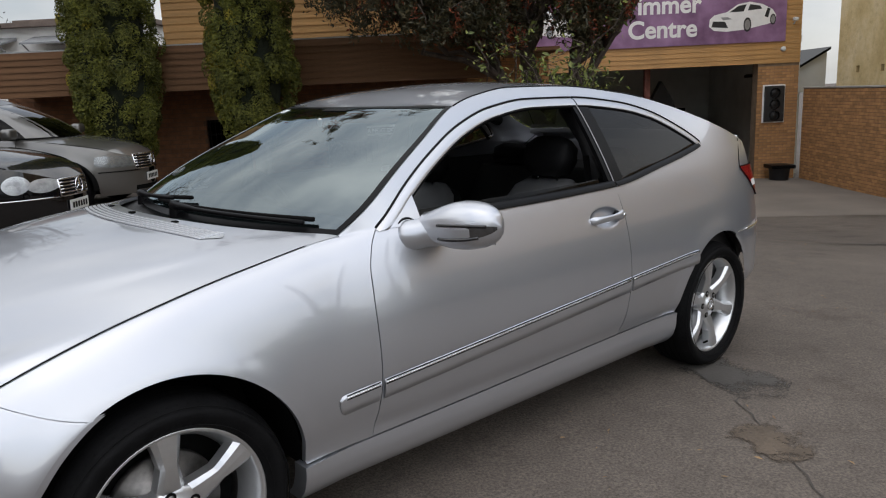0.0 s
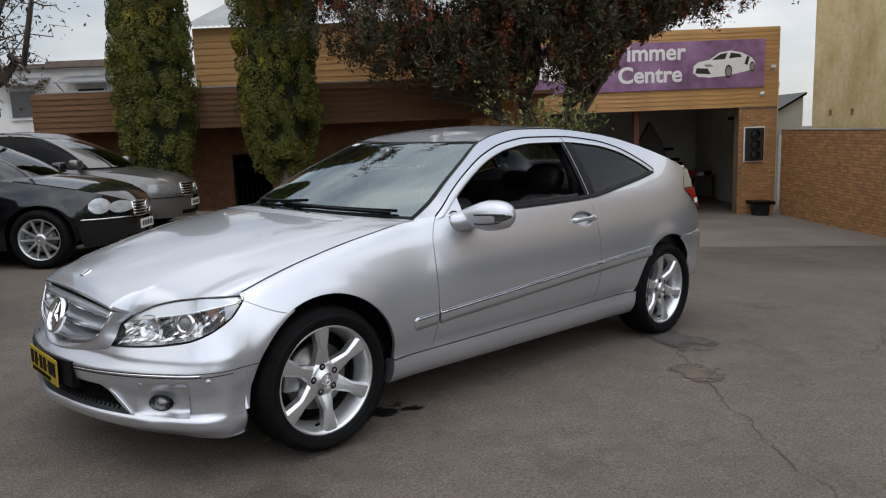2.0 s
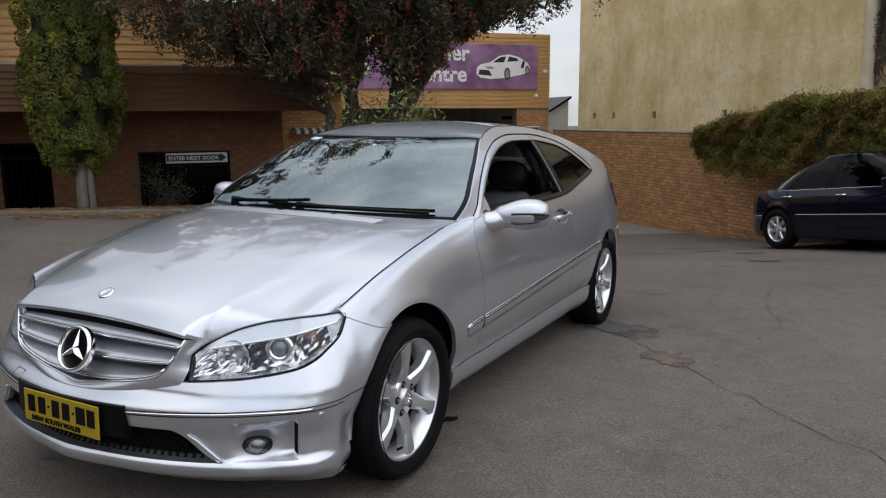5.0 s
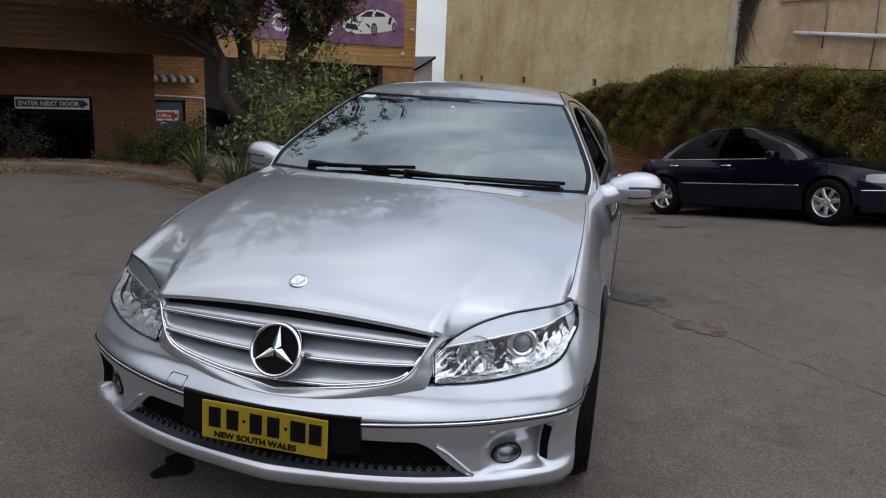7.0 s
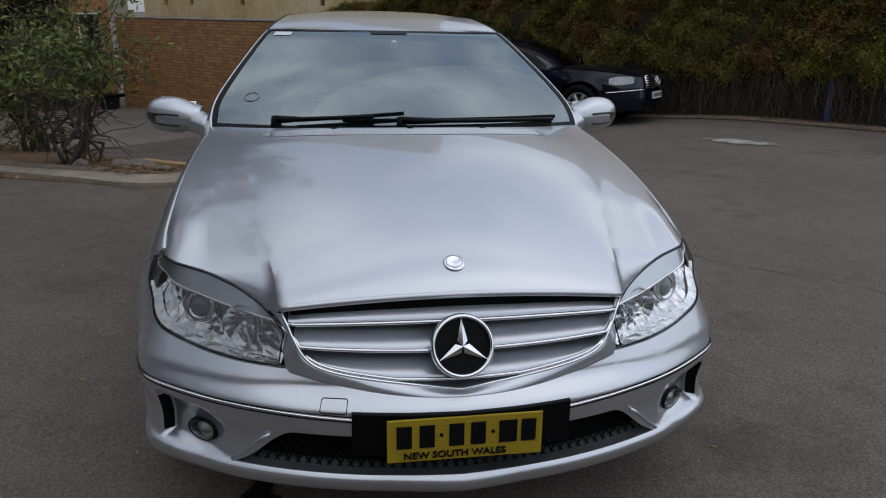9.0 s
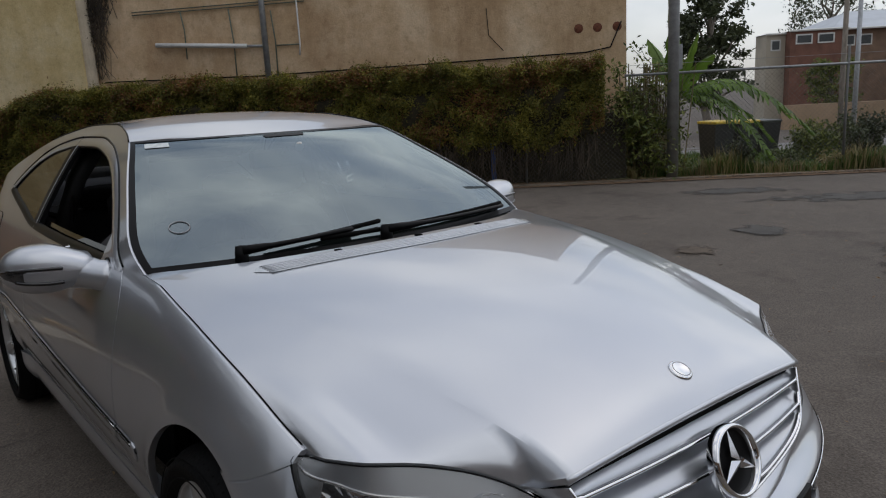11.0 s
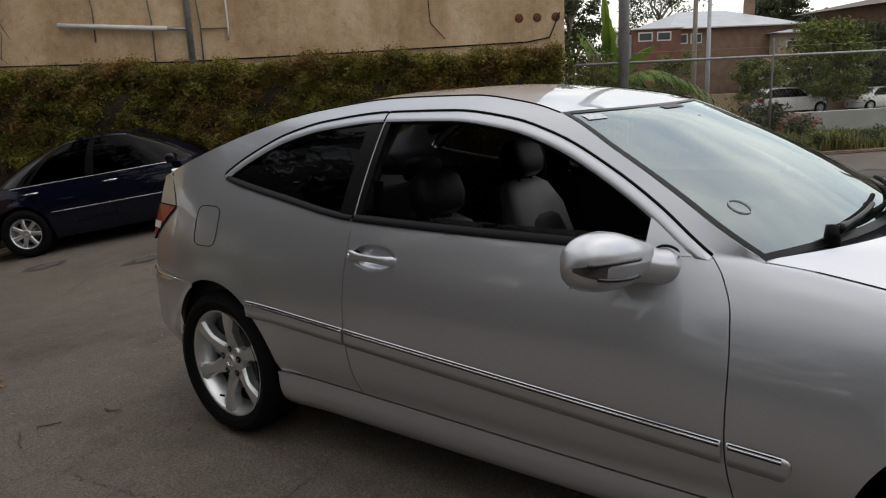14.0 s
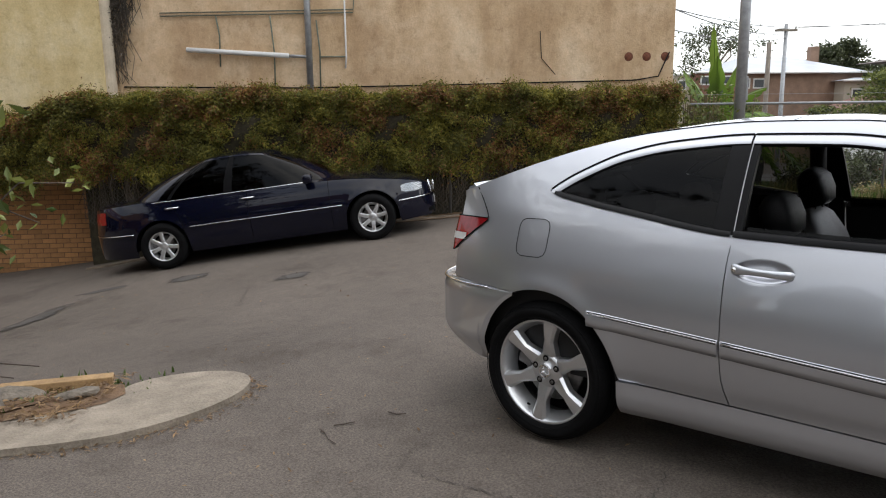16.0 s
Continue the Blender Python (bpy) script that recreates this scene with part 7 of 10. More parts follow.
SEDAN = dict(half=0.925, base=2.965, front=0.92, rear=1.16, tyre=0.33, rim=0.21, style="seven", roof=1.455, belt=0.935, roof_half=0.60,
             top=((-2.7, 0.86), (-2.45, 0.93), (-1.6, 0.965), (-0.8, 0.955), (0.6, 0.935), (1.2, 0.905), (1.9, 0.80), (2.25, 0.70), (2.45, 0.62)),
             screen=(1.02, 0.20, -1.00, -2.06), pillars=((0.0, 0.055, 0.0, 0.065), (0.47, 0.51, 0.46, 0.51), (0.755, 0.775, 0.755, 0.78), (0.82, 1.0, 0.80, 1.0)),
             joints=((0.92, 0.0), (-0.22, 0.0), (-1.15, -0.9)), handles=(-0.12, -1.18), strip=0.56, lamps=((2.08, 0.66, 0.062, False),), lamp_long=0.15, tail=(0.80, 0.085), grille=(0.30, 0.52, 0.70, "ring"))
COUPE2 = dict(half=0.87, base=2.715, front=0.83, rear=1.09, tyre=0.317, rim=0.222, style="ten", roof=1.405, belt=0.955, roof_half=0.54,
              top=((-2.5, 0.88), (-2.2, 0.95), (-1.4, 0.98), (-0.6, 0.968), (0.7, 0.955), (1.1, 0.925), (1.7, 0.825), (2.0, 0.735), (2.2, 0.62)),
              screen=(1.16, 0.26, -0.80, -1.62), pillars=((0.0, 0.10, 0.0, 0.12), (0.84, 1.0, 0.80, 1.0)), joints=((0.86, 0.0), (-0.55, -0.2)), handles=(-0.35,), strip=0.53,
              lamps=((1.90, 0.64, 0.085, True), (2.06, 0.62, 0.066, True)), lamp_long=0.15, tail=(0.78, 0.07), grille=(0.27, 0.50, 0.66, "ring"))
SEDAN2 = dict(half=0.885, base=2.76, front=0.80, rear=1.02, tyre=0.317, rim=0.215, style="seven", roof=1.44, belt=0.955, roof_half=0.55,
              top=((-2.5, 0.90), (-2.2, 0.98), (-1.4, 1.00), (-0.6, 0.96), (0.7, 0.935), (1.1, 0.905), (1.7, 0.81), (2.0, 0.71), (2.2, 0.60)),
              screen=(1.2, 0.30, -0.85, -1.58), pillars=((0.0, 0.10, 0.0, 0.12), (0.43, 0.47, 0.42, 0.47), (0.86, 1.0, 0.80, 1.0)), joints=((0.86, 0.0), (-0.22, 0.0)), handles=(0.0, -1.0), strip=0.55,
              lamps=((1.92, 0.63, 0.075, False),), lamp_long=0.19, tail=(0.85, 0.08), grille=(0.36, 0.52, 0.70, "ring"), chrome=False)
WAGON = dict(half=0.965, base=2.93, front=0.86, rear=1.05, tyre=0.37, rim=0.235, style="ten", roof=1.70, belt=1.12, roof_half=0.66, low=False, floor=0.28, box=6.0,
             top=((-2.6, 1.08), (-2.3, 1.12), (0.7, 1.12), (1.1, 1.09), (1.7, 1.02), (2.1, 0.92), (2.3, 0.80)), screen=(1.05, 0.35, -1.9, -2.35),
             pillars=((0.0, 0.08, 0.0, 0.09), (0.40, 0.43, 0.40, 0.43), (0.68, 0.71, 0.68, 0.71), (0.93, 1.0, 0.92, 1.0)), joints=((0.95, 0.0), (-0.1, 0.0)), handles=(0.1, -0.9), strip=0.6,
             lamps=((2.06, 0.84, 0.075, False),), lamp_long=0.19, tail=(0.95, 0.12), grille=(0.33, 0.68, 0.86, "two"), chrome=False)


def parked(x, y, heading, spec_base=2.8, spec_half=0.8):
    """A pose on the ground with the slope under the wheels."""
    h = radians(heading)
    c, s = math.cos(h), math.sin(h)
    b, w = spec_base / 2, spec_half
    f, r = gz(x + b * c, y + b * s), gz(x - b * c, y - b * s)
    lft, rgt = gz(x - w * s, y + w * c), gz(x + w * s, y - w * c)
    ax = Vector((2 * b * c, 2 * b * s, f - r)).normalized()
    ay = Vector((-2 * w * s, 2 * w * c, lft - rgt)).normalized()
    az = ax.cross(ay).normalized()
    ay = az.cross(ax)
    return Matrix((( ax.x, ay.x, az.x, x), (ax.y, ay.y, az.y, y), (ax.z, ay.z, az.z, (f + r) / 2), (0, 0, 0, 1)))


parked_car("navy_sedan", parked(8.62, 3.97, -90.5, 2.965, 0.8), NAVY, SEDAN, "dark navy sedan with chrome strips parked along the hedge")
parked_car("black_coupe", parked(-5.64, 3.85, 3), BLACKP, COUPE2, "shiny black coupe with round twin headlamps")
parked_car("grey_sedan", parked(-6.02, 6.55, 3), GREYP, SEDAN2, "metallic grey sedan parked nose out")
parked_car("black_wagon", parked(-5.66, 0.38, 2), BLACKP, WAGON, "tall black wagon with a twin upright grille")
parked_car("silver_sedan", parked(4.55, 24.3, -84), GREYP, SEDAN2, "silver sedan standing inside the garage", "garage cars")
parked_car("white_sedan", parked(7.45, 25.0, -92), WHITEP, SEDAN2, "white sedan standing inside the garage", "garage cars")
parked_car("white_wagon", parked(42.6, -26.9, -90), WHITEP, WAGON, "white wagon parked across the street", "street cars")
parked_car("pale_sedan", parked(42.8, -33.4, -90), WHITEP, SEDAN2, "pale sedan parked beside a low wall across the street", "street cars")


# ---- plants ----
def leafmat(name, a, b, rough=0.55, trans=0.25):
    m, n, l, bs = tree(name)
    geo, ramp = n.new("ShaderNodeNewGeometry"), n.new("ShaderNodeValToRGB")
    ramp.color_ramp.elements[0].color, ramp.color_ramp.elements[1].color = rgb(a), rgb(b)
    l.new(geo.outputs["Random Per Island"], ramp.inputs["Fac"])
    ns, mx = n.new("ShaderNodeTexNoise"), n.new("ShaderNodeMix")
    ns.inputs["Scale"].default_value = 1.7
    l.new(geo.outputs["Position"], ns.inputs["Vector"])
    r2 = n.new("ShaderNodeValToRGB")
    r2.color_ramp.elements[0].position, r2.color_ramp.elements[0].color = 0.3, (0.6, 0.6, 0.6, 1)
    r2.color_ramp.elements[1].position, r2.color_ramp.elements[1].color = 0.7, (1.25, 1.2, 1.1, 1)
    l.new(ns.outputs["Fac"], r2.inputs["Fac"])
    mx.data_type, mx.blend_type = "RGBA", "MULTIPLY"
    mx.inputs["Factor"].default_value = 1.0
    l.new(ramp.outputs["Color"], mx.inputs["A"])
    l.new(r2.outputs["Color"], mx.inputs["B"])
    l.new(mx.outputs["Result"], bs.inputs["Base Color"])
    bs.inputs["Roughness"].default_value = rough
    tl, ms = n.new("ShaderNodeBsdfTranslucent"), n.new("ShaderNodeMixShader")
    ms.inputs["Fac"].default_value = trans
    l.new(mx.outputs["Result"], tl.inputs["Color"])
    l.new(bs.outputs["BSDF"], ms.inputs[1])
    l.new(tl.outputs["BSDF"], ms.inputs[2])
    l.new(ms.outputs["Shader"], n["Material Output"].inputs["Surface"])
    return m


CYPRESS = leafmat("cypress_leaf", (0.042, 0.054, 0.007), (0.175, 0.18, 0.024), rough=0.8)
CYPRESSY = leafmat("cypress_tip", (0.20, 0.18, 0.015), (0.36, 0.30, 0.035), rough=0.8)
BOTTLE = leafmat("bottlebrush_leaf", (0.022, 0.028, 0.012), (0.095, 0.075, 0.035))
BOTTLERED = leafmat("bottlebrush_flower", (0.14, 0.026, 0.014), (0.34, 0.09, 0.035))
HEDGE = leafmat("hedge_leaf", (0.058, 0.072, 0.010), (0.28, 0.25, 0.040), rough=0.75)
HEDGEBROWN = leafmat("hedge_brown_leaf", (0.11, 0.050, 0.016), (0.32, 0.14, 0.045))
SHRUB = leafmat("shrub_leaf", (0.045, 0.078, 0.015), (0.24, 0.27, 0.065))
STRAP = leafmat("strap_leaf", (0.045, 0.07, 0.025), (0.14, 0.17, 0.06))
GRASS = leafmat("grass_blade", (0.04, 0.085, 0.015), (0.13, 0.20, 0.045))
BANANA = leafmat("banana_leaf", (0.06, 0.12, 0.018), (0.18, 0.30, 0.045), trans=0.4)
GUM = leafmat("gum_leaf", (0.035, 0.048, 0.022), (0.09, 0.11, 0.05))
DEADVINE = leafmat("dead_vine", (0.06, 0.045, 0.035), (0.16, 0.13, 0.10))


def plant(name, data, material, parent, label=""):
    return part(name, data, material, parent, label)


def cypress(name, x, y, z0, height, radius, seed, label, yellow=0.05):
    """A dense column of rounded tufts, each of small upturned sprays, on a short bare stem."""
    rng = np.random.default_rng(seed)
    ob = thing(name, None, label, "tree", "cypresses")
    part("trunk", tube([(x, y, z0 - 1.0), (x + 0.02, y, z0 + 0.7), (x, y, z0 + height * 0.9)], [0.10, 0.085, 0.02], 10), BARKG, ob, smooth=True)
    part("trunk", tube([(x + 0.16, y - 0.02, z0 - 1.0), (x + 0.14, y, z0 + 0.6), (x + 0.05, y, z0 + 1.4)], [0.06, 0.05, 0.03], 8), BARKG, ob, smooth=True)
    prof = curve((0.0, 0.35), (0.06, 0.72), (0.2, 0.95), (0.45, 1.0), (0.75, 0.85), (0.92, 0.5), (1.0, 0.08))
    cs, ns_, ys_, yn = [], [], [], []
    cores = []
    for _ in range(560):
        h = rng.uniform(0.0, 1.0)
        a = rng.uniform(0, 2 * math.pi)
        rr_ = radius * prof(h) * (0.86 + 0.18 * math.sin(3 * a + seed + 5 * h) * math.sin(7 * h + a)) * rng.uniform(0.82, 1.0)
        c = np.array((x + rr_ * math.cos(a), y + rr_ * math.sin(a), z0 + 0.35 + h * (height - 0.4)))
        out = np.array((math.cos(a), math.sin(a), 0.35))
        size = rng.uniform(0.10, 0.185)
        n = 230
        d = rng.normal(0, 1, (n, 3))
        d /= np.linalg.norm(d, axis=1, keepdims=True)
        d += out * 0.55
        d /= np.linalg.norm(d, axis=1, keepdims=True)
        p = c + d * np.array((1, 1, 1.25)) * size * rng.uniform(0.90, 1.0, (n, 1))
        nrm = d * 0.8 + np.array((0, 0, 0.5))
        if rng.random() < yellow * (1 + 2.5 * (math.cos(a - 2.6) > 0.4)):
            ys_.append(p), yn.append(nrm)
        else:
            cs.append(p), ns_.append(nrm)
    plant("crown", leaves(np.concatenate(cs), np.concatenate(ns_), 0.026, rng, 1.0, 0.22), CYPRESS, ob)
    plant("yellow_foliage", leaves(np.concatenate(ys_), np.concatenate(yn), 0.026, rng, 1.0, 0.22), CYPRESSY, ob, "yellowish tips")
    # closed shell whose near-black colour stands for shade inside the crown
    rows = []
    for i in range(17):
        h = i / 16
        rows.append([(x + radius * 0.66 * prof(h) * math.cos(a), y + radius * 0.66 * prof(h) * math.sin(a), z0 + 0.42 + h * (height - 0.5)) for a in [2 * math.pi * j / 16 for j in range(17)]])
    part("inner_shade_shell", grid(rows), COREGREEN, ob, smooth=True)
    return ob


# near-black green: shade deep in the cypress, given as a colour
COREGREEN = mat("painted_crown_shade", (0.012, 0.016, 0.006), 0.95, var=0.5, scale=14, fine=40, bump=1.0)
# dark brown that carries the hedge's inner shade as colour
COREBROWN = mat("painted_hedge_shade", (0.036, 0.030, 0.016), 0.95, var=0.5, scale=14, fine=40, bump=1.0)


def branch(p0, p1, r0, r1, rng, n=7, wob=0.12):
    p0, p1 = np.array(p0, float), np.array(p1, float)
    ln = np.linalg.norm(p1 - p0)
    pts = [p0 + (p1 - p0) * t + (rng.normal(0, wob * ln * 0.25, 3) * math.sin(math.pi * t) if 0 < t < 1 else 0) for t in [i / (n - 1) for i in range(n)]]
    return pts, tube([tuple(p) for p in pts], [lerp(r0, r1, i / (n - 1)) for i in range(n)], 8)


def bottlebrush(x, y):
    """The broad tree before the shop: leaning stems, an uneven drooping crown and rusty flower spikes."""
    rng = np.random.default_rng(11)
    ob = thing("bottlebrush_tree", None, "spreading dark tree with drooping leaves and rusty red flowers", "tree")
    z = gz(x, y)
    under = curve((-3.6, 3.3), (-2.7, 2.65), (-1.8, 2.2), (-0.4, 2.05), (1.0, 1.9), (2.0, 2.0), (2.8, 2.15), (3.15, 2.85), (4.6, 2.98), (6.3, 3.25))
    limbs, tips = [], []
    forks = []
    for a, b, r0, r1 in (((x, y, z - 0.2), (x - 0.12, y - 0.05, 1.9), 0.19, 0.12), ((x + 0.12, y + 0.05, z - 0.2), (x + 0.65, y - 0.3, 2.1), 0.13, 0.09), ((x - 0.10, y, z + 0.2), (x - 0.75, y - 0.25, 2.0), 0.12, 0.08)):
        pts, t = branch(a, b, r0, r1, rng, 8, 0.22)
        part("trunk", t, BARK, ob, smooth=True)
        forks.append((pts, r1))
    ends = ((2, -2.9, 8.2, 3.9), (2, -1.7, 7.7, 3.5), (2, -1.1, 8.9, 4.7), (2, -0.2, 7.9, 3.1), (0, 0.2, 8.6, 4.9), (0, 0.9, 7.6, 3.7), (0, 1.3, 9.4, 5.4), (0, 2.0, 8.3, 5.2), (0, 0.4, 8.0, 2.7), (1, 2.5, 8.0, 3.6), (1, 3.1, 8.7, 4.9), (1, 4.1, 8.1, 4.6), (1, 5.4, 8.0, 4.7), (1, 4.6, 9.2, 4.9), (1, 2.2, 7.8, 2.9), (1, 3.7, 8.0, 4.3), (1, 5.0, 7.8, 4.5), (1, 6.0, 8.2, 4.8), (1, 3.4, 8.0, 5.6), (0, 0.8, 8.2, 5.8), (2, -2.2, 8.6, 5.0), (0, 1.0, 8.0, 7.6), (0, 2.6, 8.2, 8.2), (1, 4.2, 8.0, 7.6), (2, -1.0, 8.2, 7.2), (0, 2.0, 7.2, 6.9), (1, 3.6, 6.6, 6.6), (0, 0.0, 7.0, 6.6), (2, -2.4, 7.4, 6.3))
    for k, ex, ey, ez in ends:
        pts, r1 = forks[k]
        s0 = pts[int(rng.integers(5, 8))]
        bp, bt = branch(s0, (ex, ey, ez), r1 * 0.62, 0.02, rng, 10, 0.28)
        part("limb", bt, BARK, ob, smooth=True)
        tips.append(bp[3:])
        for q in range(26 if ex > 2.4 else 15):
            s2 = bp[int(rng.integers(3, 10))]
            e2 = s2 + rng.normal(0, 0.62, 3) * np.array((1.15, 0.9, 0.8)) + np.array((0, -0.1, 0.08))
            if e2[2] < under(e2[0]) + 0.2 or e2[0] > 5.9:
                continue
            tp, tt = branch(s2, e2, 0.016, 0.004, rng, 6, 0.3)
            limbs.append(tt)
            tips.append(tp)
    tagged(part("twig_tangle", joined(*limbs), BARK, ob), kind="stuff")
    cs, ns_, fl, fn = [], [], [], []
    for tp in tips:
        rusty = rng.random() < 0.30
        for p in tp[1:]:
            for _ in range(3):
                c = p + rng.normal(0, 0.13, 3)
                drop = rng.uniform(0.10, 0.40)
                n = 30
                t = rng.uniform(0, 1, (n, 1))
                pts = c + np.array((0, 0, -1)) * drop * t + rng.normal(0, 0.04, (n, 3))
                if rng.random() < (0.5 if rusty else 0.06):
                    fl.append(pts[:24]), fn.append(np.tile((0, 0, 1.0), (24, 1)))
                else:
                    cs.append(pts), ns_.append(np.tile((0.6, 0, 0.2), (n, 1)))
    for nm, cc, nn, size, mt, lb in (("crown", cs, ns_, 0.034, BOTTLE, ""), ("flower_mass", fl, fn, 0.027, BOTTLERED, "rusty red bottlebrush flowers")):
        c, n_ = np.concatenate(cc), np.concatenate(nn)
        keep = c[:, 2] > np.array([under(q) for q in c[:, 0]]) + 0.12 * np.sin(5 * c[:, 0]) + 0.08 * np.sin(13 * c[:, 0] + 4 * c[:, 1])
        plant(nm, leaves(c[keep], n_[keep], size, rng, 1.25, 0.9), mt, ob, lb)
    return ob


def shrub(name, x, y, z, height, spread, seed, label, leaf=0.034, n_stems=9, per=46, material=None, category="shrub", low=0.0):
    rng = np.random.default_rng(seed)
    ob = thing(name, None, label, category, "shrubs")
    stems, cs, ns_ = [], [], []
    for _ in range(n_stems):
        a = rng.uniform(0, 2 * math.pi)
        e = (x + spread * rng.uniform(0.4, 1) * math.cos(a), y + spread * rng.uniform(0.4, 1) * math.sin(a), z + height * rng.uniform(0.55, 1))
        pts, t = branch((x + rng.normal(0, 0.06), y + rng.normal(0, 0.06), z - 0.05), e, 0.022, 0.006, rng, 8, 0.35)
        stems.append(t)
        for p in pts[2:]:
            for _ in range(2):
                e2 = p + rng.normal(0, 0.16 * height, 3)
                tp, tt = branch(p, e2, 0.006, 0.003, rng, 4, 0.3)
                stems.append(tt)
                for q in tp[1:]:
                    c = q + rng.normal(0, 0.07, (per // 6, 3))
                    c = c[c[:, 2] > z + low * height]
                    cs.append(c), ns_.append(np.tile((0, 0, 0.8), (len(c), 1)))
    tagged(part("stem_tangle", joined(*stems), BARK, ob), kind="stuff")
    plant("foliage", leaves(np.concatenate(cs), np.concatenate(ns_), leaf, rng, 1.0, 0.8), material or SHRUB, ob)
    return ob


def strap_plant(name, x, y, z, n, length, seed, label, material=None):
    rng = np.random.default_rng(seed)
    ob = thing(name, None, label, "plant", "strap plants")
    out = []
    for _ in range(n):
        a, lean, ln, w = rng.uniform(0, 2 * math.pi), rng.uniform(0.15, 0.9), length * rng.uniform(0.6, 1.1), rng.uniform(0.012, 0.022)
        rows = []
        for k in range(7):
            t = k / 6
            r = ln * lean * t * (0.4 + 0.6 * t)
            h = ln * (t - lean * 0.55 * t * t)
            c, s = math.cos(a), math.sin(a)
            ww = w * (1 - t**2.2) + 0.001
            rows.append([(x + c * r - s * ww, y + s * r + c * ww, z + h), (x + c * r, y + s * r, z + h - ww * 0.4), (x + c * r + s * ww, y + s * r - c * ww, z + h)])
        out.append(grid(rows))
    tagged(part("blade_clump", joined(*out), material or STRAP, ob), kind="stuff")
    return ob


cypress("cypress_tree", -5.45, 9.45, 0.076, 5.6, 0.80, 3, "tall clipped dark green cypress column before the brick wall", 0.012)
cypress("cypress_tree", -3.0, 9.0, 0.36, 5.6, 0.74, 8, "tall cypress with yellowish tips on two bare stems", 0.06)
bottlebrush(1.55, 8.9)
shrub("garden_shrub", 1.02, 4.92, gz(0.9, 5.0), 1.55, 0.52, 5, "twiggy green shrub with glossy leaves beside the kerb", n_stems=12, per=46, leaf=0.042, low=0.48)
shrub("garden_shrub", 1.55, 6.7, gz(1.5, 6.7), 2.3, 0.7, 6, "tall leafy shrub at the foot of the tree", n_stems=12, per=50)
for k, (x, y) in enumerate(((0.35, 5.7), (0.15, 6.6), (0.55, 6.0), (0.3, 7.4))):
    strap_plant("strap_plant", x, y, gz(x, y), 34, 0.75, 20 + k, "clump of long strappy green leaves")
shrub("grey_shrub", -1.75, 10.9, gz(-1.75, 10.9) + 0.05, 1.15, 0.45, 31, "pale grey-green bush before the barred window", leaf=0.02, n_stems=10, per=40, material=leafmat("grey_leaf", (0.09, 0.10, 0.07), (0.22, 0.23, 0.17)))
for k, (x, y) in enumerate(((-0.35, 10.6), (0.15, 10.4), (0.75, 10.2))):
    shrub("low_shrub", x, y, gz(x, y) + 0.05, 0.72, 0.4, 41 + k, "low dark green bush under the shop wall", leaf=0.03, n_stems=8, per=60)


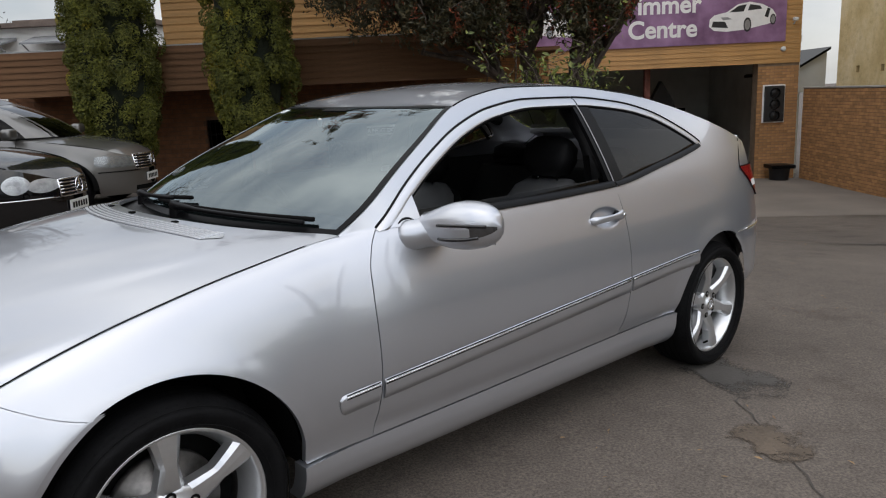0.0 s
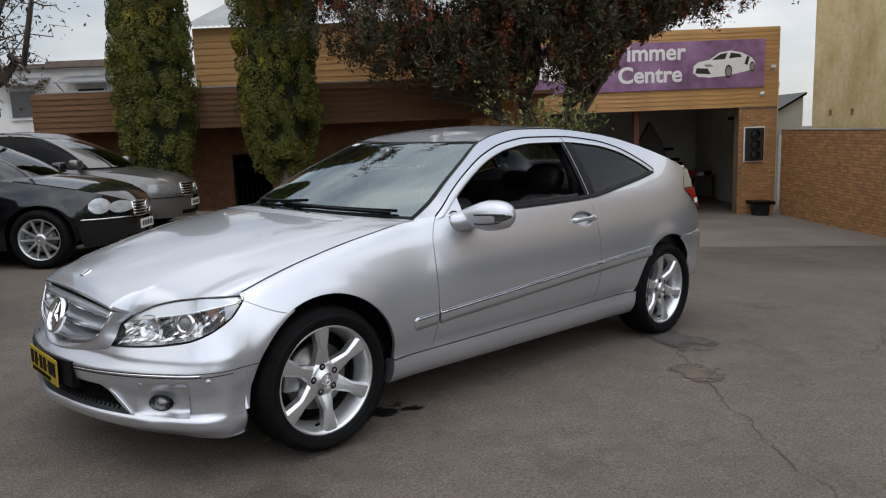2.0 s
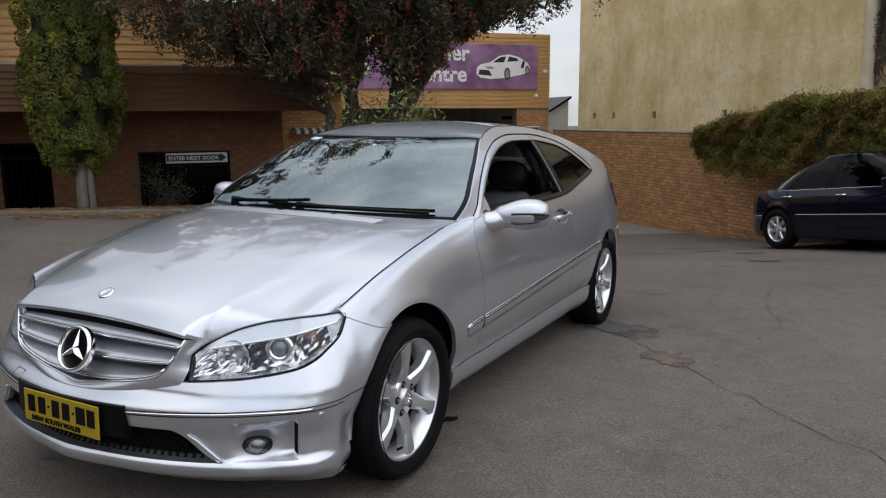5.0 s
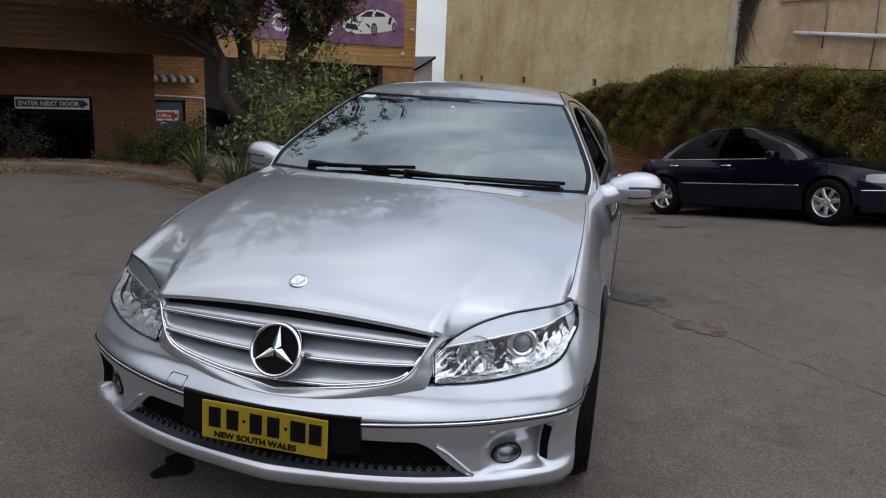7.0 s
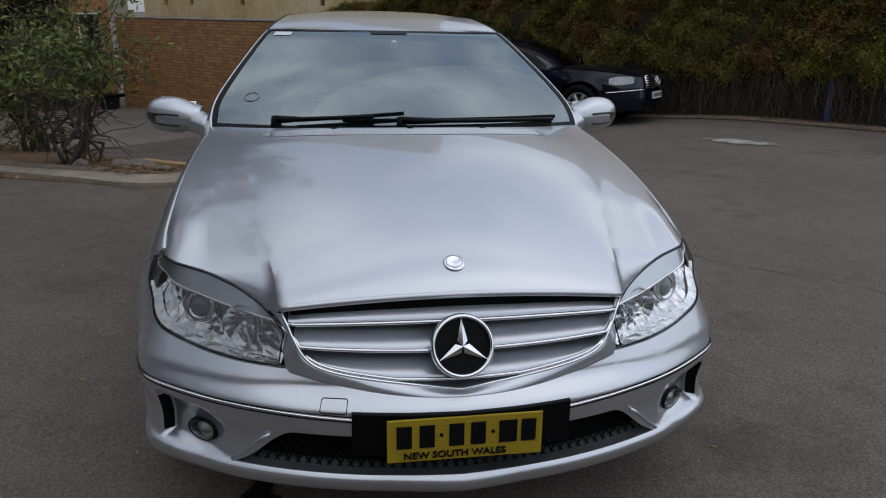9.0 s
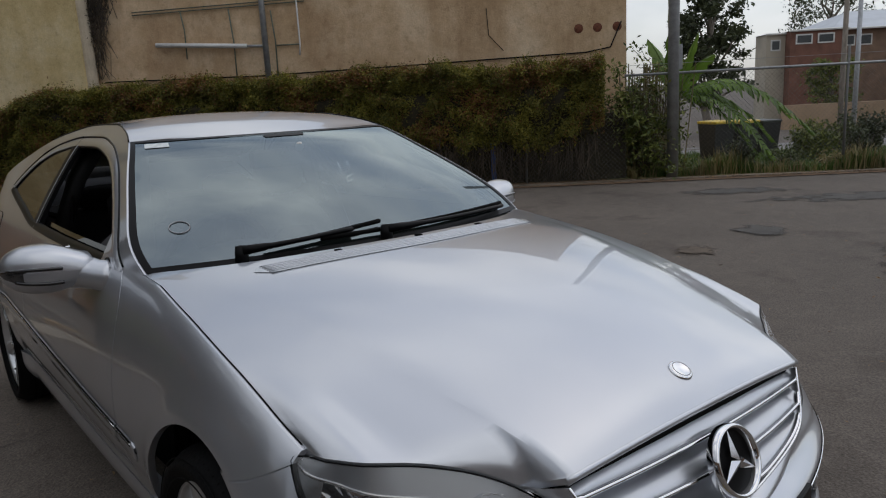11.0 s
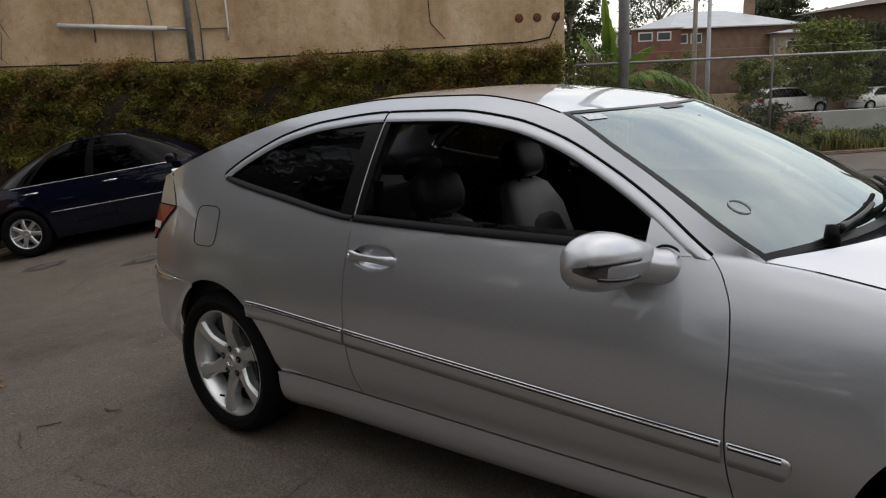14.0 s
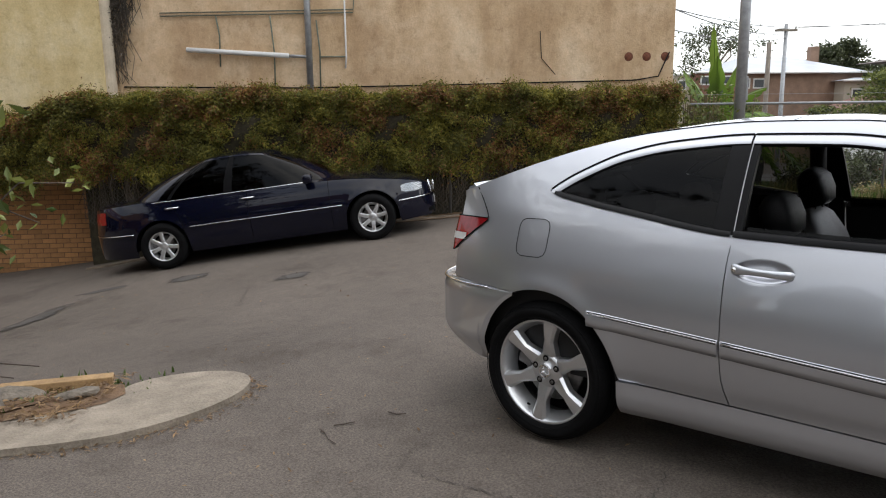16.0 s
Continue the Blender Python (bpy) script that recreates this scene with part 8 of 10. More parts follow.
# hedge: a creeper hanging over the fence, ragged below
def hedge():
    rng = np.random.default_rng(77)
    ob = thing("creeper_hedge", None, "thick green and rust-brown creeper hanging over the fence", "hedge")
    n = 330000
    y = rng.uniform(-2.5, 10.1, n)
    u = rng.uniform(0, 1, n)
    top = 1.72 + 0.04 * np.sin(y * 1.7) + 0.035 * np.sin(y * 4.3 + 1) + 0.03 * np.sin(y * 9.1) + 0.02 * np.sin(y * 23)
    bot = 0.46 + 0.06 * np.sin(y * 2.3 + 2) + 0.06 * np.sin(y * 5.9) + 0.05 * np.sin(y * 13.0)
    bot = np.where(y > 7.3, bot - 0.25 * np.sin((y - 7.3) / 2.8 * 3.0), bot)
    lo = np.clip((y - 8.6) / 1.5, 0, 1)
    top, bot = top - 0.36 * np.clip((y - 7.25) / 0.9, 0, 1) - 0.25 * lo**2, bot + 0.15 * lo
    end = np.clip((-1.6 - y) / 0.9, 0, 1)
    bot = bot + 0.35 * end
    # a bulging front: angle from the bottom round to the top
    front = 9.42 + 0.05 * np.sin(y * 3.1) + 0.05 * np.sin(y * 7.7 + 9 * u) + 0.05 * np.sin(y * 11 + u * 23) + 0.05 * np.sin(y * 4 - u * 31)
    a = u * math.pi * 0.62
    z = bot + (top - bot) * np.sin(np.clip(u * 1.18, 0, 1) * math.pi / 2)
    clump = np.sin(y * 17 + 5 * np.sin(u * 19)) * np.sin(u * 27 + 3 * np.sin(y * 6)) + 0.6 * np.sin(y * 31 - u * 13) * np.sin(u * 47 + y * 9)
    x = front - 0.045 * clump + 0.75 * np.clip((u - 0.72) / 0.28, 0, 1) ** 1.2 + 0.20 * (1 - u) + rng.normal(0, 0.045, n)
    z += rng.normal(0, 0.05, n)
    fringe = rng.random(n) < 0.05
    z = np.where(fringe & (u > 0.8), z + rng.uniform(0, 0.16, n), z)
    z = np.where(fringe & (u < 0.15), z - rng.uniform(0, 0.28, n), z)
    c = np.stack([x, y, z], 1)
    nr = np.stack([-np.cos(a), 0 * a, np.sin(a) + 0.1], 1)
    patch = 0.8 * np.sin(y * 1.9 + 7.0 * u) + 0.6 * np.sin(y * 4.7 - 11 * u + 1) + 0.5 * (u - 0.45) + 0.9 * rng.normal(0, 1, n)
    brown = patch > 0.95
    plant("green_foliage", leaves(c[~brown], nr[~brown], 0.021, rng, 1.15, 0.8), HEDGE, ob)
    plant("brown_foliage", leaves(c[brown], nr[brown], 0.021, rng, 1.15, 0.9), HEDGEBROWN, ob, "rust-brown dying leaves")
    ys = [lerp(-2.3, 9.7, i / 60) for i in range(61)]
    drop = lambda yy: 0.40 * smooth(7.1, 8.2, yy)
    # smooth dark sheet: painted shade between the hedge leaves
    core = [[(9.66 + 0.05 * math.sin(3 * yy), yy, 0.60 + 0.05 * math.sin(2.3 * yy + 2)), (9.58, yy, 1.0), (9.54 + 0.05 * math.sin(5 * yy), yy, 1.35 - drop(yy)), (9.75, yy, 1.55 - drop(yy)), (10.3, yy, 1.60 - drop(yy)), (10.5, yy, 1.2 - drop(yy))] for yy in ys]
    part("shade_core", grid(core), COREBROWN, ob, smooth=True)
    # dead hanging runners
    runs = []
    for _ in range(900):
        yy = rng.uniform(-2.4, 7.3)
        zz = rng.uniform(0.35, 0.8)
        ln = rng.uniform(0.3, 0.9)
        xx = rng.uniform(9.62, 9.72)
        runs.append(tube([(xx, yy, zz), (xx + rng.normal(0, 0.03), yy + rng.normal(0, 0.06), zz - ln / 2), (xx + rng.normal(0, 0.03), yy + rng.normal(0, 0.10), max(zz - ln, gz(xx, yy)))], 0.004, 4, caps=False))
    tagged(part("dead_creeper", joined(*runs), DEADVINE, ob), kind="stuff")
    return ob


hedge()
# dry vine on the rendered wall
rng_ = np.random.default_rng(5)
vine = thing("wall_vine", None, "dry grey vine hanging in the recess of the rendered wall", "vine")
cs = []
for _ in range(260):
    z1 = 2.6 + 2.9 * rng_.uniform(0, 1) ** 0.6
    y0 = min(7.36, rng_.normal(7.24 - 0.07 * (z1 - 2.4), 0.05 + 0.06 * (z1 - 2.4)))
    ln = rng_.uniform(0.4, 1.3)
    cs.append(tube([(11.5 + rng_.normal(0, 0.05), y0, z1), (11.47 + rng_.normal(0, 0.06), y0 + rng_.normal(0, 0.10), z1 - ln / 2), (11.5 + rng_.normal(0, 0.05), y0 + rng_.normal(0, 0.14), max(2.0, z1 - ln))], 0.006, 4, caps=False))
tagged(part("vine_tangle", joined(*cs), DEADVINE, vine), kind="stuff")
zv = 2.3 + 3.1 * rng_.uniform(0, 1, 3200) ** 0.55
p = np.stack([rng_.normal(11.45, 0.06, 3200), np.minimum(7.38, 7.24 - 0.07 * (zv - 2.4) + rng_.normal(0, 1, 3200) * (0.05 + 0.06 * (zv - 2.2))), zv], 1)
plant("dry_foliage", leaves(p, np.tile((-1.0, 0, 0.2), (3200, 1)), 0.028, rng_, 1.0, 0.9), DEADVINE, vine)


# ---- garden bed, kerbs and the yard's marks ----
KERBOLD = mat("old_kerb_concrete", (0.155, 0.122, 0.092), 0.92, var=0.38, scale=5, fine=42, bump=0.9, rvar=0.06)
KERBPALE = mat("pale_rough_concrete", (0.27, 0.228, 0.178), 0.94, var=0.30, scale=6, fine=60, bump=1.0, rvar=0.05)


def kerb(name, path, width, height, material, label, bury=0.2):
    """A low kerb along a path of (x, y), following the ground."""
    pts = spline([(x, y, 0) for x, y in path], 60)
    rows = []
    for i, p in enumerate(pts):
        d = (pts[min(i + 1, 59)] - pts[max(i - 1, 0)]).normalized()
        n = Vector((-d.y, d.x, 0))
        g = gz(p.x, p.y)
        j = 0.006 * noise.noise((p.x * 3, p.y * 3, 1.0))
        rows.append([tuple(p + n * o * width + Vector((0, 0, g + h + j))) for o, h in ((-0.5, -bury), (-0.5, height - 0.02), (-0.42, height), (0.42, height), (0.5, height - 0.02), (0.5, -bury))])
    v, q = grid(rows)
    q += [tuple(range(6)), tuple(59 * 6 + j for j in range(5, -1, -1))]
    return tagged(part(name, (v, q), material), label, "kerb", kind="structure")


kerb("kerb_front", [(-7.4, 8.75), (-3.6, 8.15), (-2.0, 8.05), (-0.6, 7.75), (0.05, 6.9), (0.35, 5.9), (0.62, 5.0), (0.86, 4.56), (1.0, 4.32)], 0.13, 0.06, KERBOLD, "worn concrete kerb edging the garden bed")
sheet("bed_soil", [(-7.4, 8.8), (-3.6, 8.2), (-2.0, 8.1), (-0.6, 7.8), (0.08, 6.95), (0.4, 5.95), (0.68, 5.05), (1.0, 4.4), (1.3, 4.12), (1.75, 4.3), (1.75, 8), (1.6, 12), (0.49, 17.0), (0.49, 11.49), (-7.4, 11.49)], SOIL, 0.05, "brown leaf litter in the garden bed")
sheet("litter_strip", [(-3.7, 8.0), (-2.0, 7.9), (-0.7, 7.6), (-0.1, 6.8), (0.2, 5.85), (0.45, 4.95), (0.85, 4.2), (0.5, 4.05), (0.15, 4.8), (-0.15, 5.8), (-0.5, 6.7), (-1.2, 7.2), (-2.4, 7.45), (-3.7, 7.5)], SOIL, 0.005, "drift of dry leaves along the kerb")
nose_rim = spline([(x, y, 0) for x, y in ((0.12, 5.5), (0.30, 4.85), (0.46, 4.38), (0.58, 4.03), (0.62, 3.77), (0.69, 3.53), (0.84, 3.32), (1.03, 3.16), (1.24, 3.06), (1.42, 3.04), (1.56, 3.08), (1.67, 3.18), (1.73, 3.36), (1.71, 3.56), (1.62, 3.72), (1.50, 3.78))], 46)
sheet("kerb_slab", [(p.x, p.y) for p in nose_rim] + [(1.36, 3.75), (1.22, 3.80), (1.14, 3.92), (1.10, 4.08), (1.02, 4.25), (0.86, 4.6), (0.62, 5.2), (0.42, 5.7)], KERBPALE, 0.036, "rounded pale concrete nose of the garden kerb", thick=0.12, cell=0.12)
sheet("bed_tip", [(1.56, 3.80), (1.36, 3.72), (1.20, 3.77), (1.11, 3.90), (1.06, 4.06), (0.98, 4.25), (0.92, 4.50), (1.3, 4.4), (1.75, 4.35), (1.62, 4.0)], SOIL, 0.040, "dry litter and grass at the tip of the bed", cell=0.2)
STONE = mat("grey_stone", (0.17, 0.145, 0.115), 0.9, var=0.4, scale=14, bump=0.8, fine=50)
rs = random.Random(4)
for x, y, sx, sy, sz, t in ((1.20, 4.42, 0.11, 0.08, 0.07, 100), (1.36, 3.98, 0.12, 0.06, 0.028, 112), (1.42, 4.36, 0.20, 0.09, 0.045, 108), (0.96, 4.72, 0.14, 0.07, 0.06, 60)):
    bm = bmesh.new()
    bmesh.ops.create_icosphere(bm, subdivisions=2, radius=1)
    for v in bm.verts:
        v.co *= 0.85 + 0.3 * rs.random()
        v.co.x, v.co.y, v.co.z = v.co.x * sx, v.co.y * sy, v.co.z * sz
    st = part("edging_stone", bm, STONE)
    st.matrix_basis = pose(x, y, gz(x, y) + 0.06, rs.uniform(-8, 8), rs.uniform(-8, 8), t)
    tagged(st, "rough grey edging stone lying in the litter", "stone", "edging stones")
plank = part("edging_board", bevelled(-0.34, 0.26, -0.045, 0.045, -0.03, 0.035, 0.006), mat("weathered_board", (0.33, 0.21, 0.10), 0.8, var=0.3, scale=12, bump=0.4))
plank.matrix_basis = pose(1.55, 4.22, gz(1.55, 4.2) + 0.065, 0, -1, 106)
tagged(plank, "short weathered orange board edging the bed", "board")


def litter(name, n, area, size, material, seed, label, lift=0.012):
    rng = np.random.default_rng(seed)
    x, y = area(rng, n)
    c = np.stack([x, y, [gz(a, b) + lift for a, b in zip(x, y)]], 1)
    ob = part(name, leaves(c, np.tile((0, 0, 1.0), (n, 1)), size, rng, 1.3, 0.25), material)
    return tagged(ob, label, "leaf litter", kind="stuff")


DRY = leafmat("dry_leaf", (0.10, 0.055, 0.025), (0.34, 0.22, 0.11))


def along_kerb(rng, n):
    t = rng.uniform(0, 1, n)
    k = np.interp(t, [0, 0.4, 0.65, 0.8, 1], [0, 1, 2, 3, 4])
    xs = np.interp(k, [0, 1, 2, 3, 4], [-3.7, -0.8, -0.05, 0.35, 1.1]) + rng.normal(0, 0.10, n)
    ys = np.interp(k, [0, 1, 2, 3, 4], [7.85, 7.45, 6.4, 5.0, 3.9]) + rng.normal(0, 0.16, n)
    return xs, ys


litter("dry_leaves_kerb", 3600, along_kerb, 0.022, DRY, 1, "dry brown leaves drifted against the kerb")
def along_nose(rng, n):
    k = rng.uniform(0, 9, n)
    xs = np.interp(k, range(10), [0.46, 0.58, 0.62, 0.69, 0.84, 1.03, 1.24, 1.42, 1.56, 1.67]) - np.abs(rng.normal(0, 0.05, n))
    ys = np.interp(k, range(10), [4.38, 4.03, 3.77, 3.53, 3.32, 3.16, 3.06, 3.04, 3.08, 3.18]) - np.abs(rng.normal(0, 0.05, n))
    return xs, ys


litter("dry_leaves_nose", 260, along_nose, 0.012, DRY, 5, "dry leaf crumbs along the foot of the kerb's nose", 0.006)
litter("leaf_crumbs", 240, lambda r, n: (r.uniform(-1.6, 3.0, n), r.uniform(1.2, 3.6, n)), 0.009, DRY, 6, "scattered pale leaf crumbs on the asphalt", 0.006)
litter("leaf_crumbs_front", 260, lambda r, n: (r.uniform(-4.0, 2.0, n), r.uniform(-5.0, 0.0, n)), 0.008, DRY, 7, "scattered pale leaf crumbs on the asphalt", 0.006)
litter("dry_leaves_bed", 6000, lambda r, n: (r.uniform(-4, 1.6, n), r.uniform(8.2, 10.6, n)), 0.026, DRY, 2, "dry brown leaves over the garden bed", 0.06)
litter("dry_leaves_tip", 900, lambda r, n: (r.uniform(0.9, 1.75, n), r.uniform(3.8, 5.2, n)), 0.020, DRY, 3, "dry leaves and twigs at the tip of the bed", 0.06)
litter("dry_leaves_yard", 420, lambda r, n: (r.uniform(-3, 7, n), r.uniform(-5, 7, n)), 0.012, DRY, 4, "stray dry leaves on the asphalt", 0.010)
litter("dry_leaves_fence", 2600, lambda r, n: (9.35 + np.abs(r.normal(0, 0.2, n)), r.uniform(-9.5, 2.2, n)), 0.02, DRY, 6, "dry leaves at the foot of the fence", 0.03)

# patches, stains and cracks
TAR = mat("tar_patch", (0.062, 0.056, 0.050), 0.84, var=0.3, scale=3, fine=90, bump=0.5, world_co=True)
WORN = mat("worn_patch", (0.105, 0.080, 0.058), 0.9, var=0.35, scale=5, fine=80, bump=0.8, world_co=True)
OIL = mat("oil_spot", (0.012, 0.011, 0.010), 0.35, var=0.3, scale=12, world_co=True)
PALE = mat("pale_patch", (0.30, 0.285, 0.255), 0.9, var=0.2, scale=5, fine=60, bump=0.4, world_co=True)
CRACK = mat("crack_dirt", (0.060, 0.052, 0.045), 0.95, var=0.3)
MARKS = (("worn_hole", -1.47, -2.05, 0.16, 0.10, 0.1, WORN, "shallow worn hole in the asphalt showing brown base"), ("tar_patch", 1.60, 0.18, 0.36, 0.20, 1.2, TAR, "dark damp patch of old asphalt by the rear wheel"), ("worn_patch", 1.50, -0.50, 0.20, 0.15, 0.6, WORN, "brown worn patch in the asphalt"),
         ("tar_patch", 6.83, 6.06, 0.48, 0.11, 1.55, TAR, "long dark repair patch behind the navy sedan"), ("tar_patch", 6.68, 4.87, 0.42, 0.20, 1.26, TAR, "dark repair patch near the navy sedan"), ("tar_patch", 5.69, 3.41, 0.28, 0.16, 1.2, TAR, "small dark repair patch near the navy sedan"),
         ("tar_patch", 6.6, -5.9, 0.55, 1.7, 0.15, TAR, "long damp patch in the asphalt"), ("tar_patch", 7.6, -4.1, 0.4, 0.9, 0.2, TAR, "damp patch in the asphalt"), ("tar_patch", 5.3, -6.6, 0.4, 0.9, 0.3, TAR, "damp patch in the asphalt"), ("tar_patch", 2.6, -4.2, 0.8, 0.5, 0.4, TAR, "dark stain in the asphalt"), ("tar_patch", 4.4, -3.4, 0.5, 0.22, 0.2, TAR, "dark stain in the asphalt"),
         ("pale_patch", 6.75, -0.12, 0.30, 0.52, 0.1, PALE, "pale broken cement patch in the asphalt"), ("worn_patch", 3.5, -2.6, 0.28, 0.18, 0.4, WORN, "reddish worn spot in the asphalt"), ("tar_patch", 5.6, 6.3, 0.8, 0.2, -0.2, TAR, "dark stain across the driveway"))
def ragged(m, grain):
    """A patch that thins out into the asphalt in crumbs towards its edge."""
    n, l = m.node_tree.nodes, m.node_tree.links
    out = n["Material Output"]
    surface = out.inputs["Surface"].links[0].from_socket
    co, geo, mid, mp = n.new("ShaderNodeTexCoord"), n.new("ShaderNodeNewGeometry"), n.new("ShaderNodeVectorMath"), n.new("ShaderNodeMapRange")
    big, small, a1, a2 = n.new("ShaderNodeTexNoise"), n.new("ShaderNodeTexNoise"), n.new("ShaderNodeMath"), n.new("ShaderNodeMath")
    mid.operation = "DISTANCE"
    mid.inputs[1].default_value = (0.5, 0.5, 0.5)
    l.new(co.outputs["Generated"], mid.inputs[0])
    for t, s in ((big, grain), (small, 75.0)):
        t.inputs["Scale"].default_value, t.inputs["Detail"].default_value = s, 6
        l.new(geo.outputs["Position"], t.inputs["Vector"])
    a1.operation = a2.operation = "MULTIPLY_ADD"
    a1.inputs[1].default_value, a2.inputs[1].default_value = 0.75, 0.35
    l.new(big.outputs["Fac"], a1.inputs[0])
    l.new(mid.outputs["Value"], a1.inputs[2])
    l.new(small.outputs["Fac"], a2.inputs[0])
    l.new(a1.outputs[0], a2.inputs[2])
    mp.inputs["From Min"].default_value, mp.inputs["From Max"].default_value = 0.80, 0.93
    l.new(a2.outputs[0], mp.inputs["Value"])
    tr, mx = n.new("ShaderNodeBsdfTransparent"), n.new("ShaderNodeMixShader")
    l.new(mp.outputs["Result"], mx.inputs["Fac"])
    l.new(surface, mx.inputs[1])
    l.new(tr.outputs["BSDF"], mx.inputs[2])
    l.new(mx.outputs["Shader"], out.inputs["Surface"])


for m_, g_ in ((TAR, 5.0), (WORN, 14.0), (PALE, 7.0)):
    ragged(m_, g_)
for k, (nm, x, y, rx, ry, t, mt, lb) in enumerate(MARKS):
    sheet(nm, blot(x, y, rx * 1.25, ry * 1.25, t, 100 + k, 36, 0.2), mt, 0.004 + 0.0006 * k, lb, "patch", cell=0.3)
for k, (x, y, r) in enumerate(((-0.22, -1.10, 0.085), (-0.06, -1.05, 0.04), (-0.14, -1.0, 0.025), (-1.68, -0.93, 0.09), (-1.2, -2.5, 0.02), (-0.9, -2.1, 0.025))):
    sheet("oil_spot", blot(x, y, r, r * 0.7, 0.5, 300 + k, rough=0.5), OIL, 0.006, "small black oil spot on the asphalt", "stain", cell=0.2)


def crack(path, width, seed):
    rng = random.Random(seed)
    pts = spline([(x, y, 0) for x, y in path], 60)
    rows = []
    for i, p in enumerate(pts):
        d = (pts[min(i + 1, 59)] - pts[max(i - 1, 0)]).normalized()
        n = Vector((-d.y, d.x, 0))
        p = p + n * rng.uniform(-0.02, 0.02)
        w = width * 0.6 * rng.uniform(0.2, 1.0) * (1 if 2 < i < 57 else 0.1)
        rows.append([(q.x, q.y, gz(q.x, q.y) + 0.0035) for q in (p - n * w, p + n * w)])
    return tagged(part("asphalt_crack", grid(rows), CRACK), "thin branching crack in the asphalt", "crack", "asphalt cracks")


CRACKS = ((((1.55, 0.21), (1.51, -0.27), (1.51, -0.71), (1.49, -1.03), (1.52, -1.23), (1.51, -1.52), (1.52, -1.76), (1.56, -1.92), (1.4, -2.5)), 0.007), (((3.9, 1.3), (3.2, 0.6), (2.8, 0.0), (2.5, -0.2)), 0.006), (((2.8, 0.0), (3.3, -0.6), (3.5, -1.3)), 0.006),
          (((0.17, 2.19), (0.07, 2.03), (-0.06, 1.86), (-0.16, 1.68), (-0.26, 1.51), (-0.3, 1.37), (-0.2, 1.25), (-0.07, 1.16), (0.08, 1.1)), 0.007), (((0.17, 2.19), (0.27, 2.17), (0.40, 2.10)), 0.005), (((0.80, 2.61), (0.85, 2.56), (0.96, 2.44)), 0.003), (((0.86, 2.2), (0.95, 2.09), (0.9, 1.9)), 0.003),
          (((5.58, 4.78), (5.68, 4.3), (5.70, 3.98), (5.75, 3.67)), 0.007), (((4.18, 3.69), (4.66, 3.78), (5.33, 3.84)), 0.008), (((4.18, 3.69), (4.16, 3.39), (4.26, 3.2), (4.22, 2.76), (4.31, 2.33)), 0.007), (((3.54, 4.08), (3.53, 3.91), (3.45, 3.7)), 0.005))
for k, (path, w) in enumerate(CRACKS):
    crack(path, w, 50 + k)
# dry twigs and crumbs behind the coupe
for pts in (((0.66, 2.56), (0.60, 2.53), (0.53, 2.51), (0.47, 2.47)), ((0.70, 2.50), (0.71, 2.45), (0.73, 2.40)), ((0.84, 2.24), (0.80, 2.20), (0.80, 2.15))):
    tagged(part("twig", tube([(x, y, gz(x, y) + 0.008) for x, y in pts], [0.0035, 0.003, 0.0025, 0.002][:len(pts)], 6), BARK), "short dry twig lying on the asphalt", "twig", "twigs")

# ---- shop front ----
def glazed(name, axis, face, u0, u1, z0, z1, label, bars=0, kind="window"):
    """A window set 8 cm into its opening, with frame, pane and upright bars."""
    ob = thing(name, None, label, kind, kind="structure")
    d = face + 0.08
    fr = 0.05
    for a, b, c, e in ((u0, u1, z0, z0 + fr), (u0, u1, z1 - fr, z1), (u0, u0 + fr, z0 + fr, z1 - fr), (u1 - fr, u1, z0 + fr, z1 - fr)):
        part("window_frame", box(a, b, d, d + 0.06, c, e), BLACKTRIM, ob)
    part("pane", box(u0 + fr, u1 - fr, d + 0.03, d + 0.036, z0 + fr, z1 - fr), TINT, ob, "dark pane")
    # added black sheet in place of the unlit room behind the pane
    part("unlit_backing", box(u0 - 0.1, u1 + 0.1, d + 0.35, d + 0.36, z0 - 0.1, z1 + 0.1), MATTE, ob)
    for k in range(bars):
        u = lerp(u0 + 0.06, u1 - 0.06, k / (bars - 1))
        part("bar", tube([(u, face + 0.03, z0 + 0.01), (u, face + 0.03, z1 - 0.01)], 0.009, 6), BLACKTRIM, ob)
    if bars:
        for z in (z0 + 0.12, z1 - 0.30):
            part("rail", box(u0 + 0.005, u1 - 0.005, face + 0.02, face + 0.045, z, z + 0.03), BLACKTRIM, ob)
    return ob


glazed("window_1", "y", 11.5, *WIN1, "dark shop window behind black upright bars", 15)
glazed("door_1", "y", 11.5, *DOOR_A, "dark barred doorway in the brown brick wall", 8, "door")


def arrow_sign(name, x0, x1, y, z0, z1, words, back, front, inner, label, size):
    ob = thing(name, None, label, "sign")
    part("board", bevelled(x0, x1, y - 0.02, y, z0, z1, 0.003), back, ob)
    b = 0.015
    h = (z1 - z0) / 2
    zc = (z0 + z1) / 2
    part("arrow", prism([(x0 + b, zc - h * 0.62), (x1 - h * 1.3, zc - h * 0.62), (x1 - h * 1.3, zc - h * 0.86), (x1 - b, zc), (x1 - h * 1.3, zc + h * 0.86), (x1 - h * 1.3, zc + h * 0.62), (x0 + b, zc + h * 0.62)], "y", y - 0.024, y - 0.0205), front, ob)
    text("lettering", words, size, Matrix(((1, 0, 0, x0 + 0.05), (0, 0, -1, y - 0.0262), (0, 1, 0, zc - size * 0.35), (0, 0, 0, 1))), inner, ob, bold=size * 0.02)
    return ob


